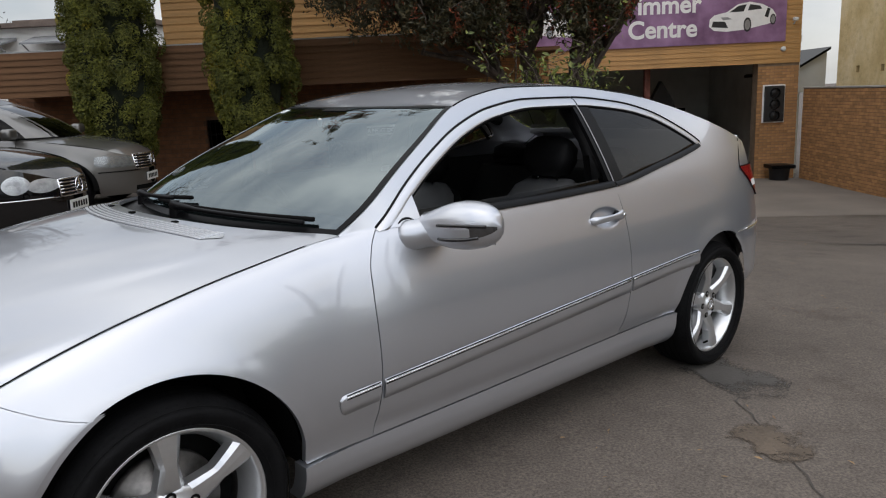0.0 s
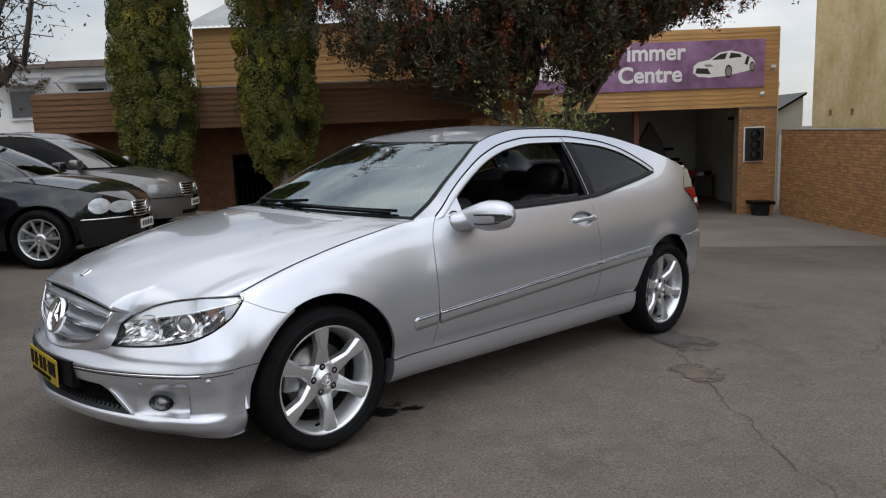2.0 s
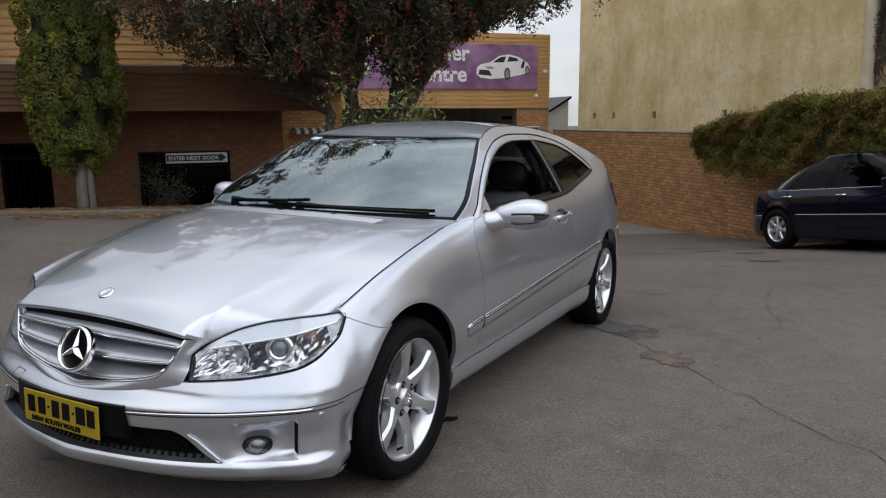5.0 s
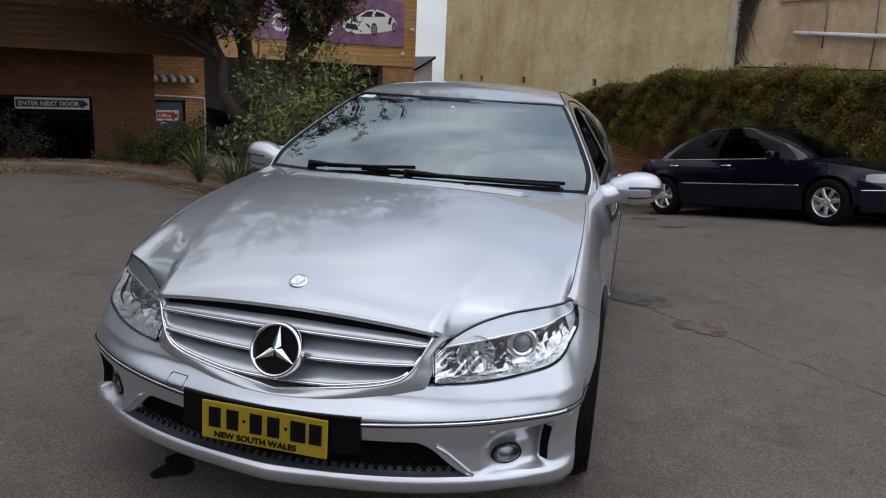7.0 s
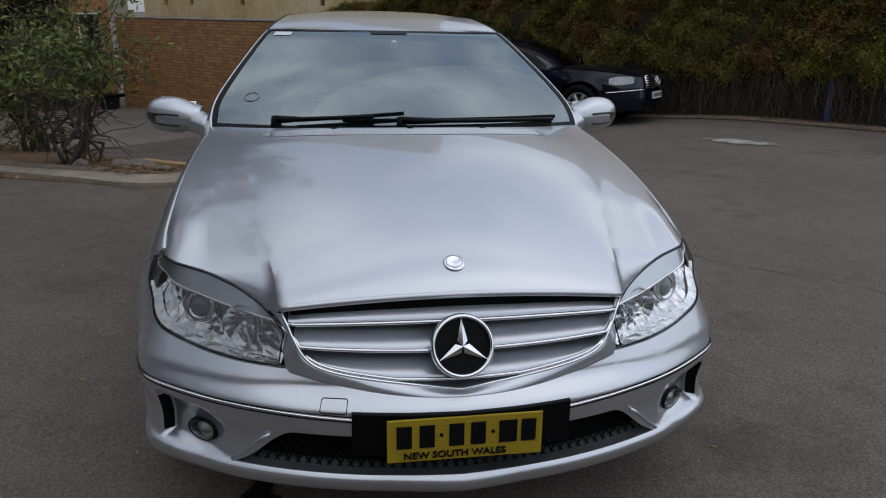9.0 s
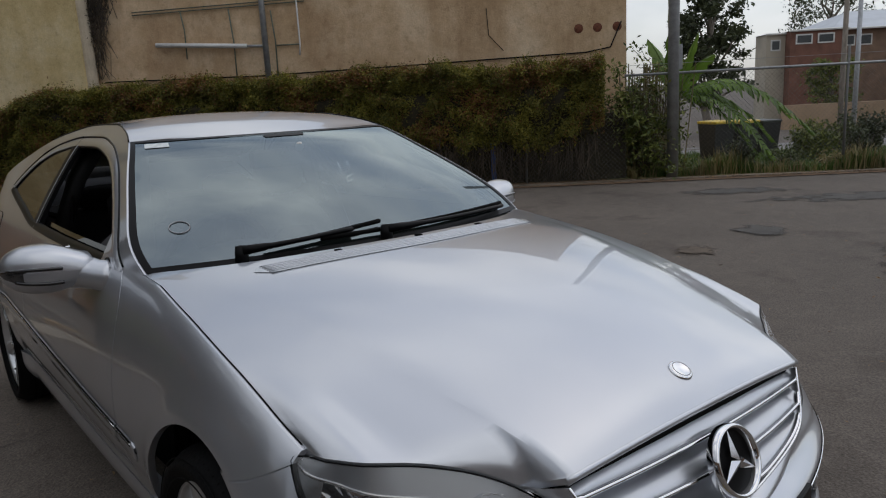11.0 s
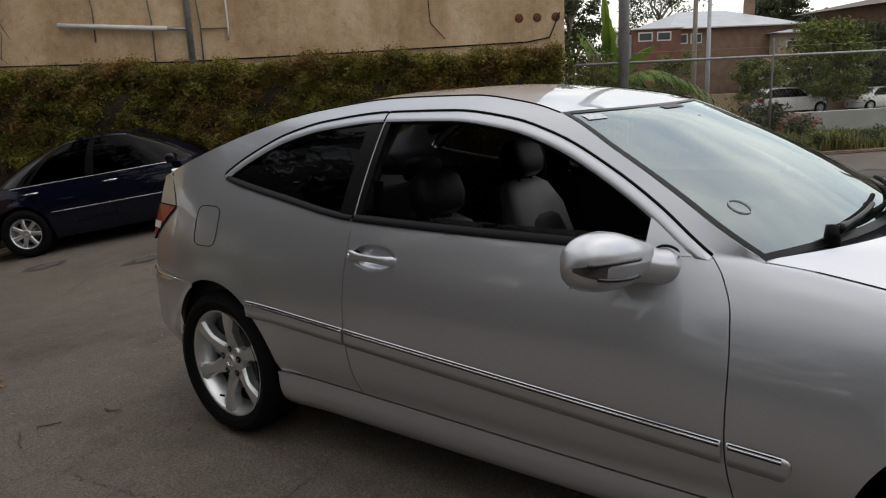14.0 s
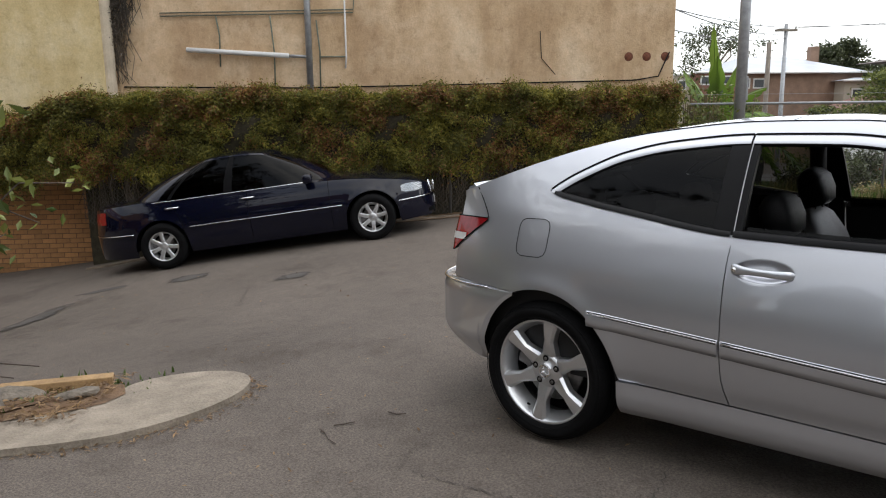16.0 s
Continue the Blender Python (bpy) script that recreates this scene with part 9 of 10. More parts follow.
arrow_sign("enter_sign", -1.80, -0.63, 11.50, 0.60, 0.80, "ENTER NEXT DOOR", SIGNWHITE, SIGNBLACK, SIGNWHITE, "white arrow sign lettered on black above the barred window", 0.104)
door_2 = thing("door_2", None, "dark blue office door with a red arrow sign", "door", kind="structure")
part("door_leaf", bevelled(1.47, 2.17, 17.06, 17.10, -1.45, 0.54, 0.004), DOORBLUE, door_2)
for a, b, c, d in ((1.42, 1.47, -1.45, 0.59), (2.17, 2.22, -1.45, 0.59), (1.47, 2.17, 0.54, 0.59)):
    part("door_frame", box(a, b, 17.02, 17.12, c, d), BLACKTRIM, door_2)
part("door_handle", tube([(2.10, 17.05, -0.18), (2.10, 17.0, -0.18), (2.02, 17.0, -0.18)], 0.012, 8), CHROME, door_2)
part("notice", box(1.60, 1.72, 17.052, 17.058, -0.02, 0.02), PAPER, door_2)
arrow_sign("office_sign", 1.50, 2.06, 17.058, 0.06, 0.33, "Office", SIGNWHITE, SIGNRED, SIGNWHITE, "white office sign with a red arrow on the blue door", 0.125)
awning = thing("awning", None, "small striped scalloped awning above the office door", "awning")
STRIPE_A, STRIPE_B = mat("awning_cream", (0.46, 0.43, 0.38), 0.8, var=0.15), mat("awning_green", (0.04, 0.055, 0.048), 0.8, var=0.15)
for k in range(11):
    x0 = 1.28 + 0.112 * k
    sc = [(x0 + 0.112 * i / 6, 1.085 - 0.03 * math.sin(math.pi * i / 6)) for i in range(7)]
    part("stripe", joined(prism(sc + [(x0 + 0.112, 1.15), (x0, 1.15)], "y", 16.66, 16.67), ([(x0, 16.665, 1.15), (x0 + 0.112, 16.665, 1.15), (x0 + 0.112, 16.99, 1.23), (x0, 16.99, 1.23)], [(0, 1, 2, 3)])), STRIPE_A if k % 2 else STRIPE_B, awning)
pipe_o = part("conduit", tube([(1.26, 16.97, 0.72), (2.70, 16.97, 0.66), (2.71, 16.97, 0.64), (2.71, 16.97, -1.4)], 0.018, 8), PVC)
tagged(pipe_o, "thin pale conduit round the office door", "pipe")

# garage sign
sign = thing("garage_sign", None, "long purple sign with white lettering and a white sports car", "sign")
part("panel", bevelled(2.40, 9.95, 19.42, 19.455, 2.42, 3.90, 0.004), PURPLE, sign)
SY = 19.4172
SERIF = Matrix(((1, 0, 0, 0), (0, 0, -1, SY), (0, 1, 0, 0), (0, 0, 0, 1)))


def sign_words(words, x, z, size, squash=1.0):
    m = SERIF.copy()
    m[0][3], m[2][3] = x, z
    return text("lettering", words, size, m, SIGNWHITE, sign, bold=size * 0.025, squash=squash)


sign_words("immer", 5.62, 3.36, 0.70)
sign_words("Centre", 5.35, 2.68, 0.70)
# the pictured sports cars, flat on the sign


def pictured_car(x, z, k, flip=1):
    def f(pts, d, material, nm):
        part(nm, prism([(x + flip * px * k, z + pz * k) for px, pz in pts][::flip], "y", SY - d, SY - d + 0.0015), material, sign)
    body = [(-0.95, 0.12), (-0.93, 0.32), (-0.80, 0.43), (-0.45, 0.50), (-0.15, 0.70), (0.20, 0.76), (0.55, 0.68), (0.85, 0.52), (0.95, 0.36), (0.93, 0.20), (0.70, 0.12), (0.10, 0.0), (-0.45, -0.04), (-0.80, 0.0)]
    f(body, 0.003, SIGNWHITE, "picture")
    f([(-0.38, 0.49), (-0.12, 0.66), (0.10, 0.69), (0.02, 0.50)], 0.005, SIGNBLACK, "picture")
    f([(0.14, 0.52), (0.20, 0.69), (0.48, 0.64), (0.55, 0.55)], 0.005, SIGNBLACK, "picture")
    f([(-0.88, 0.10), (-0.84, 0.26), (-0.50, 0.24), (-0.40, 0.06)], 0.005, SIGNBLACK, "picture")
    f([(0.62, 0.34), (0.70, 0.58), (0.78, 0.54), (0.72, 0.30)], 0.005, SIGNBLACK, "picture")
    f([(-0.30, 0.30), (-0.42, 0.36), (-0.62, 0.36), (-0.55, 0.28)], 0.005, ALLOYDARK, "picture")
    for cx, r in ((0.14, 0.20), (0.86, 0.15)):
        f([(cx + r * 0.55 * math.cos(a), 0.13 + (0.12 if cx > 0.5 else 0) + r * math.sin(a)) for a in [2 * math.pi * i / 20 for i in range(20)]], 0.006, SIGNBLACK, "picture")
        f([(cx + r * 0.4 * math.cos(a), 0.13 + (0.12 if cx > 0.5 else 0) + r * 0.72 * math.sin(a)) for a in [2 * math.pi * i / 20 for i in range(20)]], 0.007, ALLOYDARK, "picture")


pictured_car(8.68, 2.80, 1.02)
pictured_car(3.2, 2.85, 0.95, -1)
cctv = thing("security_camera", None, "small white security camera under the fascia corner", "camera")
part("camera_body", moved(bevelled(-0.06, 0.06, -0.12, 0.05, -0.05, 0.05, 0.02), pose(10.18, 19.36, 3.02)), PLATEW, cctv, smooth=True)
part("bracket", tube([(10.18, 19.36, 2.98), (10.18, 19.42, 2.90), (10.18, 19.5, 2.90)], 0.02, 8), PLATEW, cctv)
dome = part("alarm_dome", lathe([(0, -0.09), (0.05, -0.075), (0.075, -0.03), (0.075, 0.0)], 20, "y"), PLATEW, smooth=True)
dome.matrix_basis = pose(9.92, 19.47, 2.20)
tagged(dome, "round white sensor dome on the timber fascia", "sensor")
for nm, x in (("signal_box", 9.36),):
    sig = thing("signal_light", None, "black three-lamp signal box with a pale outline on the brick pier", "signal")
    part("back_board", moved(bevelled(-0.33, 0.33, -0.02, 0.02, -0.56, 0.56, 0.019, 3), pose(9.70, 19.46, 0.62)), SIGNWHITE, sig)
    part("housing", moved(bevelled(-0.295, 0.295, -0.06, 0.0, -0.525, 0.525, 0.03, 3), pose(9.70, 19.437, 0.62)), SIGNBLACK, sig)
    for k in range(3):
        lamp = part("hood", tube([(9.70, 19.40, 0.95 - 0.33 * k), (9.70, 19.30, 0.94 - 0.33 * k)], [0.13, 0.14], 20, caps=False), BLACKTRIM, sig, smooth=True)
        part("lamp_glass", moved(lathe([(0, -0.03), (0.07, -0.022), (0.12, 0)], 24), pose(9.70, 19.375, 0.95 - 0.33 * k)), SIGNBLACK, lamp, smooth=True)
bin_ = thing("waste_bin", None, "squat dark bin with a folded rim beside the pier", "bin")
zb_ = gz(9.75, 19.2)
part("tub", lathe([(0.26, zb_), (0.30, zb_ + 0.36), (0.34, zb_ + 0.38)], 20, "z"), PLASTIC, bin_, smooth=True).location = (9.80, 19.05, 0)
part("lid", bevelled(9.45, 10.15, 18.72, 19.38, zb_ + 0.36, zb_ + 0.47, 0.03), BLACKTRIM, bin_, "sagging dark lid")

# inside the garage
GARAGE_RED = mat("oxide_red", (0.17, 0.05, 0.035), 0.6, var=0.2)
post = part("steel_post", box(6.05, 6.22, 20.2, 20.36, gz(6, 20), 2.40), GARAGE_RED)
tagged(post, "oxide red steel post inside the garage", "post")
beam = part("door_track", box(2.75, 9.2, 19.9, 20.1, 1.82, 2.0), BLACKTRIM)
tagged(beam, "dark steel roller door track above the opening", "track")
hang = part("hanging_cloth", prism([(6.75, -0.9), (6.72, 0.1), (6.95, 0.75), (7.32, 1.45), (7.7, 0.8), (7.95, 0.15), (7.98, -0.9)], "y", 23.0, 23.4), SIGNBLACK)
tagged(hang, "dark triangular cover hanging in the garage", "cover")
for k, (x, z0, w, h, mt) in enumerate(((8.15, 0.1, 0.35, 0.5, "paper"), (8.65, -0.35, 0.25, 0.3, "paper"), (8.95, 0.25, 0.45, 0.12, "dark"), (9.15, -0.2, 0.5, 0.12, "dark"), (9.2, -0.75, 0.6, 0.5, "dark"), (8.5, 0.25, 0.1, 0.35, "red"))):
    sh = part("wall_poster" if mt == "paper" else "wall_shelf", bevelled(x, x + w, 27.2 if mt != "paper" else 27.44, 27.48, z0, z0 + h, 0.01), {"paper": PAPER, "dark": BLACKTRIM, "red": SIGNRED}[mt])
    tagged(sh, "pale notice on the garage wall" if mt == "paper" else "dark shelf on the garage wall", "poster" if mt == "paper" else "shelf", "garage wall things")
bench = thing("workbench", None, "cluttered dark workbench against the garage wall", "workbench")
gzb = gz(9, 25)
part("top", box(8.6, 10.3, 24.6, 27.3, gzb + 0.85, gzb + 0.92), TIMBERD, bench)
for x, y in ((8.65, 24.65), (10.2, 24.65), (8.65, 27.2), (10.2, 27.2)):
    part("leg", box(x, x + 0.08, y, y + 0.08, gzb, gzb + 0.85), TIMBERD, bench)
for k in range(5):
    tl = part("tool_box", bevelled(8.75 + 0.3 * k, 8.98 + 0.3 * k, 24.75, 25.0, gzb + 0.921, gzb + 1.05 + 0.05 * (k % 3), 0.01), (RUST, PLASTIC, SIGNRED, PVC, BLACKTRIM)[k])
    tagged(tl, "small tool box on the workbench", "box", "tool boxes")

# ---- pipes on the tan wall ----
def wall_pipe(name, pts, r, material, label):
    return tagged(part(name, tube(pts, r, 8), material, smooth=True), label, "pipe", "wall pipes")


wall_pipe("downpipe", [(11.52, 3.78, 5.6), (11.52, 3.78, 1.4)], 0.06, STEELPOST, "dark grey downpipe on the tan wall")
wall_pipe("white_pipe", [(11.50, 6.0, 2.60), (11.50, 4.15, 2.48)], 0.045, PVC, "white plastic pipe end on the tan wall")
wall_pipe("grey_pipe", [(11.52, 4.15, 2.48), (11.52, 3.80, 2.46)], 0.028, STEELPOST, "grey pipe joining the downpipe")
for z in (3.20, 3.255):
    wall_pipe("conduit", [(11.56, 6.45, z), (11.56, 2.95, z + 0.05), (11.56, 2.93, z + 0.2), (11.56, 2.93, 5.5)], 0.011, GREENPIPE, "thin green conduit along the wall")
for y, za, zb2 in ((5.4, 3.20, 2.3), (4.42, 3.2, 1.7), (3.58, 3.12, 1.75)):
    wall_pipe("conduit", [(11.56, y + 0.05, za), (11.55, y, (za + zb2) / 2 + 0.1), (11.56, y + 0.02, zb2)], 0.014, GREENPIPE, "thin green conduit hanging down the wall")
wall_pipe("conduit", [(11.56, 3.1, 5.5), (11.56, 3.1, 2.45), (11.56, 3.12, 2.25)], 0.016, PVC, "thin pale conduit on the tan wall")
wall_pipe("conduit", [(11.56, 3.58, 2.46), (11.56, 3.1, 2.46)], 0.014, GREENPIPE, "thin green cross pipe")
wall_pipe("cable", [(11.57, 7.2, 1.95), (11.57, 4, 1.90), (11.57, 1, 1.93), (11.57, -2.4, 1.98), (11.57, -2.85, 2.05), (11.56, -3.05, 2.5)], 0.013, BLACKTRIM, "black cable sagging along the wall")
wall_pipe("cable", [(11.57, -0.55, 2.9), (11.57, -0.58, 2.4), (11.57, -0.85, 2.1)], 0.008, BLACKTRIM, "short black cable on the wall")
for y in (-2.27, -2.62, -2.98):
    rm = part("rust_anchor", lathe([(0, -0.02), (0.05, -0.018), (0.085, 0.0)], 16, "x"), RUST, smooth=True)
    rm.matrix_basis = pose(11.598, y, 2.42)
    tagged(rm, "round rusty anchor plate on the tan wall", "anchor plate", "rust anchors")

# bricks last: those nearest the yard as single pieces
fill_bricks(wall_shop, "y", 11.5, -8.58, 0.5, -0.95, 1.62, [WIN1, DOOR_A], BRICKD, near=(-2.9, 0.5, -0.75, 0.9))
fill_bricks(wall_office, "y", 17.0, 0.51, 2.73, -1.4, 2.28, [DOOR_C], BRICK, near=(1.0, 2.73, -0.2, 2.2))
fill_bricks(wall_pier, "y", 19.5, 9.22, 10.42, -1.8, 1.78, [], BRICK, near=(9.2, 10.45, -1.8, 1.8))
fill_bricks(wall_low, "x", 10.6, 7.20, 19.5, -1.9, 1.02, [], BRICK, near=(7.2, 10.4, -1.2, 1.0))



# ---- fence, verge and the street beyond ----
VERGE = mat("verge_soil", (0.10, 0.115, 0.035), 0.95, var=0.4, scale=3, fine=40, bump=0.8, second=(0.16, 0.17, 0.06), world_co=True)
sheet("verge", [(9.72, -2.6), (9.75, -6), (9.8, -12), (9.8, -30), (26.0, -34), (24.5, -14), (21.0, -3.3), (11.6, -3.2), (11.0, -2.4)], VERGE, 0.02, "uneven grass verge behind the wire fence", cell=1.2)
sheet("fence_dirt", [(9.25, 2.4), (9.15, -1.0), (9.2, -4.0), (9.35, -9.0), (9.35, -14.0), (9.9, -14.0), (9.9, 2.4)], SOIL, 0.012, "strip of dirt and dead leaves below the fence", cell=0.5)
kerb("kerb_fence", [(9.45, 7.3), (9.42, 3.0), (9.40, -1.0), (9.5, -5.0), (9.62, -14.0)], 0.12, 0.035, KERBOLD, "low broken concrete kerb below the fence")
STREET = mat("street_asphalt", (0.16, 0.155, 0.15), 0.9, var=0.15, scale=0.6, fine=20, world_co=True)
sheet("road", [(26.4, -60), (27.5, -30), (26.0, -14), (22.5, 2), (30, 2), (33.5, -14), (36.5, -30), (38, -60)], STREET, 0.02, "pale grey street beyond the verge", "road", cell=4)


def tufts(name, n, area, h, material, seed, label):
    rng = np.random.default_rng(seed)
    x, y = area(rng, n)
    z = np.array([gz(a, b) for a, b in zip(x, y)])
    a = rng.uniform(0, 2 * math.pi, n)
    ln = h * rng.uniform(0.4, 1.2, n) * (0.45 + 0.75 * np.abs(np.sin(1.7 * y) + 0.6 * np.sin(4.1 * y + 1 + x)))
    lean = rng.uniform(0.1, 0.6, n)
    w = 0.006 + 0.003 * rng.random(n)
    c, s = np.cos(a), np.sin(a)
    b0 = np.stack([x - s * w, y + c * w, z], 1)
    b1 = np.stack([x + s * w, y - c * w, z], 1)
    m0 = np.stack([x + c * ln * lean * 0.4 - s * w * 0.8, y + s * ln * lean * 0.4 + c * w * 0.8, z + ln * 0.6], 1)
    m1 = np.stack([x + c * ln * lean * 0.4 + s * w * 0.8, y + s * ln * lean * 0.4 - c * w * 0.8, z + ln * 0.6], 1)
    tp = np.stack([x + c * ln * lean, y + s * ln * lean, z + ln], 1)
    v = np.stack([b0, b1, m1, m0, tp], 1).reshape(-1, 3)
    q = []
    for i in range(n):
        k = 5 * i
        q += [(k, k + 1, k + 2, k + 3), (k + 3, k + 2, k + 4)]
    return tagged(part(name, (v.tolist(), q), material), label, "grass", kind="stuff")


tufts("fence_grass", 16000, lambda r, n: (9.85 + np.abs(r.normal(0, 0.35, n)), r.uniform(-14, -3.2, n)), 0.21, GRASS, 61, "long green and yellowed grass at the foot of the fence")
DRYGRASS = leafmat("dry_grass", (0.16, 0.13, 0.05), (0.32, 0.27, 0.13))
tufts("dry_fence_grass", 3000, lambda r, n: (9.75 + np.abs(r.normal(0, 0.3, n)), -3.0 - 11 * np.clip(np.round(r.uniform(0, 1, n) * 9) / 9 + r.normal(0, 0.03, n), 0, 1)), 0.30, DRYGRASS, 62, "dry yellow grass at the foot of the fence")
tufts("verge_grass", 42000, lambda r, n: (10.2 + 12 * r.uniform(0, 1, n) ** 1.7, r.uniform(-22, -3.6, n)), 0.14, GRASS, 63, "mown green grass on the verge")
tufts("bed_grass", 500, lambda r, n: (r.normal(1.5, 0.15, n), r.normal(4.0, 0.18, n)), 0.05, GRASS, 64, "small green tuft at the tip of the bed")


OLDWIRE = mat("weathered_wire", (0.15, 0.15, 0.145), 0.7, 0.2, var=0.2)


def chain_fence(name, x, y0, y1, z0, z1, posts, label, mesh=True, rail=True):
    """A wire fence along y: posts, a top rail and woven diagonal wire."""
    ob = thing(name, None, label, "fence")
    for y in posts:
        part("post", tube([(x, y, gz(x, y) - 0.1), (x, y, z1 + 0.30)], 0.022, 10), OLDWIRE, ob, smooth=True)
    if rail:
        part("rail", tube([(x, y0, z1), (x, y1, z1)], 0.022, 8), STEELPOST, ob, smooth=True)
        part("wire", tube([(x, y0, z1 + 0.16), (x, y1, z1 + 0.16)], 0.004, 4), STEELPOST, ob)
    wires = []
    h = z1 - z0
    step = 0.075
    n = int((y1 - y0 + h) / step) + 1
    for i in range(n):
        for d in (1, -1):
            a = y0 + i * step if d > 0 else y1 - i * step
            pa, pb = (a, z0), (a - d * h, z1)
            # clip to the fence
            if d > 0:
                if a > y1:
                    pa = (y1, z0 + (a - y1))
                if pb[0] < y0:
                    pb = (y0, z0 + (a - y0))
            else:
                if a < y0:
                    pa = (y0, z0 + (y0 - a))
                if pb[0] > y1:
                    pb = (y1, z0 + (y1 - a))
            if pb[1] - pa[1] > 0.02:
                wires.append(tube([(x + 0.002 * d, pa[0], pa[1]), (x + 0.002 * d, pb[0], pb[1])], 0.0017, 3, caps=False))
    tagged(part("wire_mesh", joined(*wires), OLDWIRE, ob), kind="stuff")
    return ob


chain_fence("wire_fence", 10.05, -14.0, -2.9, -0.18, 1.50, (-6.5, -9.4, -12.3), "galvanised wire fence with a pipe rail along the verge")
chain_fence("hedge_fence", 9.78, -2.9, 7.4, -0.35, 0.95, (-1.2, 1.3, 3.8, 6.3), "old dark wire fence smothered in dead creeper", rail=False)
bp = part("blue_post", bevelled(9.70, 9.76, -0.68, -0.60, gz(9.7, -0.6) - 0.05, 0.50, 0.006), mat("blue_paint", (0.03, 0.07, 0.20), 0.6, var=0.2))
tagged(bp, "short blue painted post before the creeper", "post")
# added board, coloured as the shade behind the fence
backing = part("shade_board", box(9.95, 10.0, -2.9, 7.4, -1.2, 0.9), COREBROWN)
tagged(backing, "flat dark board painted as the shade behind the creeper", "bank", kind="structure")
pole = thing("steel_pole", None, "thick galvanised steel pole at the edge of the yard", "pole")
part("shaft", tube([(9.74, -3.64, gz(9.7, -3.6) - 0.1), (9.74, -3.64, 6.5)], [0.095, 0.08], 20), STEELPOST, pole, smooth=True)
part("box", bevelled(9.80, 9.90, -3.80, -3.70, 1.55, 1.95, 0.01), STEELPOST, pole)
corner_post = part("fence_post", box(9.98, 10.12, -10.45, -10.30, gz(10, -10.3) - 0.1, 2.6), STEELPOST)
tagged(corner_post, "square steel gate post", "post")

# banana plant, canes and creeper by the pole
def banana(x, y, z):
    rng = np.random.default_rng(9)
    ob = thing("banana_plant", None, "banana plant with long torn bright green leaves", "plant")
    part("stem", tube([(x, y, z), (x + 0.05, y, z + 1.4)], [0.10, 0.07], 12), leafmat("banana_stem", (0.10, 0.14, 0.04), (0.18, 0.2, 0.07)), ob, smooth=True)
    # old leaves, torn into hanging strips along their ribs
    for a, ln, up in ((-60, 1.9, 0.55), (-80, 2.2, 0.75), (-95, 1.7, 0.45), (-110, 2.3, 0.65), (-130, 1.8, 0.35), (-85, 1.5, 0.2)):
        c, s = math.cos(radians(a)), math.sin(radians(a))
        rib = [Vector((x + c * ln * t, y + s * ln * t, z + 1.35 + ln * (up * t - 0.95 * t * t))) for t in [k / 26 for k in range(27)]]
        strips = []
        for k in range(3, 27):
            for o in (-1, 1):
                w_, dr = 0.30 * math.sin(math.pi * k / 28) ** 0.6 * rng.uniform(0.7, 1.1), rng.uniform(0.4, 0.9)
                p, d = rib[k], (rib[k] - rib[k - 1]) * 0.42
                e = p + Vector((-s * o * w_ * 0.8 + c * 0.12, c * o * w_ * 0.8 + s * 0.12, -w_ * dr))
                m_ = p.lerp(e, 0.5) + Vector((0, 0, 0.04))
                strips.append(grid([[tuple(p - d), tuple(p + d)], [tuple(m_ - d), tuple(m_ + d)], [tuple(e - d * 0.3), tuple(e + d * 0.3)]]))
        leaf = part("torn_leaf", joined(*strips), BANANA, ob, smooth=True)
        part("rib", tube([tuple(p) for p in rib], 0.010, 5), BANANA, leaf)
    for a, lean, ln, w in ((100, 0.08, 2.1, 0.20), (-70, 0.3, 1.5, 0.16), (30, 0.5, 1.7, 0.2), (200, 0.8, 1.5, 0.2), (150, 0.2, 1.6, 0.18)):
        c, s = math.cos(radians(a)), math.sin(radians(a))
        rows = []
        for k in range(15):
            t = k / 14
            r, h = ln * lean * t, ln * (t - 0.62 * lean * t * t)
            ww = w * math.sin(math.pi * min(1, 0.06 + t * 0.94)) ** 0.6 * (1 - 0.25 * (k % 3 == 0))
            rows.append([(x + c * r - s * ww * o, y + s * r + c * ww * o, z + 1.35 + h - abs(o) * ww * 0.5) for o in (-1, -0.5, 0, 0.5, 1)])
        part("leaf", grid(rows), BANANA, ob, smooth=True)
        part("rib", tube([r[2] for r in rows], 0.010, 5), BANANA, ob)
    return ob


banana(11.7, -4.1, gz(11.7, -4.1))
shrub("fence_creeper", 10.3, -3.25, gz(10.2, -3.2), 2.0, 0.55, 91, "straggling green creeper beside the wall corner", leaf=0.045, n_stems=14, per=60)
rng_ = np.random.default_rng(19)
canes = thing("dry_canes", None, "tangle of dry brown canes beside the steel pole", "canes")
tagged(part("cane_tangle", joined(*[tube([(x0, y0, gz(10.2, -3.4)), (x0 + rng_.normal(0, 0.05), y0 + rng_.normal(0, 0.1), rng_.uniform(0.7, 1.7))], 0.010, 5) for x0, y0 in zip(rng_.normal(10.35, 0.12, 120), rng_.normal(-3.3, 0.22, 120))]), DRYGRASS, canes), kind="stuff")
for k, (x, y, h) in enumerate(((13.5, -8.2, 0.95), (12.8, -7.0, 0.6), (15.5, -10.5, 0.5), (12.0, -11.8, 0.8), (13.0, -13.2, 1.1), (17.0, -9.0, 0.9))):
    shrub("verge_shrub", x, y, gz(x, y), h, 0.6 * h, 110 + k, "loose grey-green shrub on the verge", leaf=0.05, n_stems=9, per=50, material=SHRUB if k % 2 else GUM)
red = shrub("red_shrub", 17.5, -11.6, gz(17.5, -11.6), 0.6, 0.6, 130, "low shrub with red leaves on the verge", leaf=0.05, n_stems=9, per=50, material=BOTTLERED)

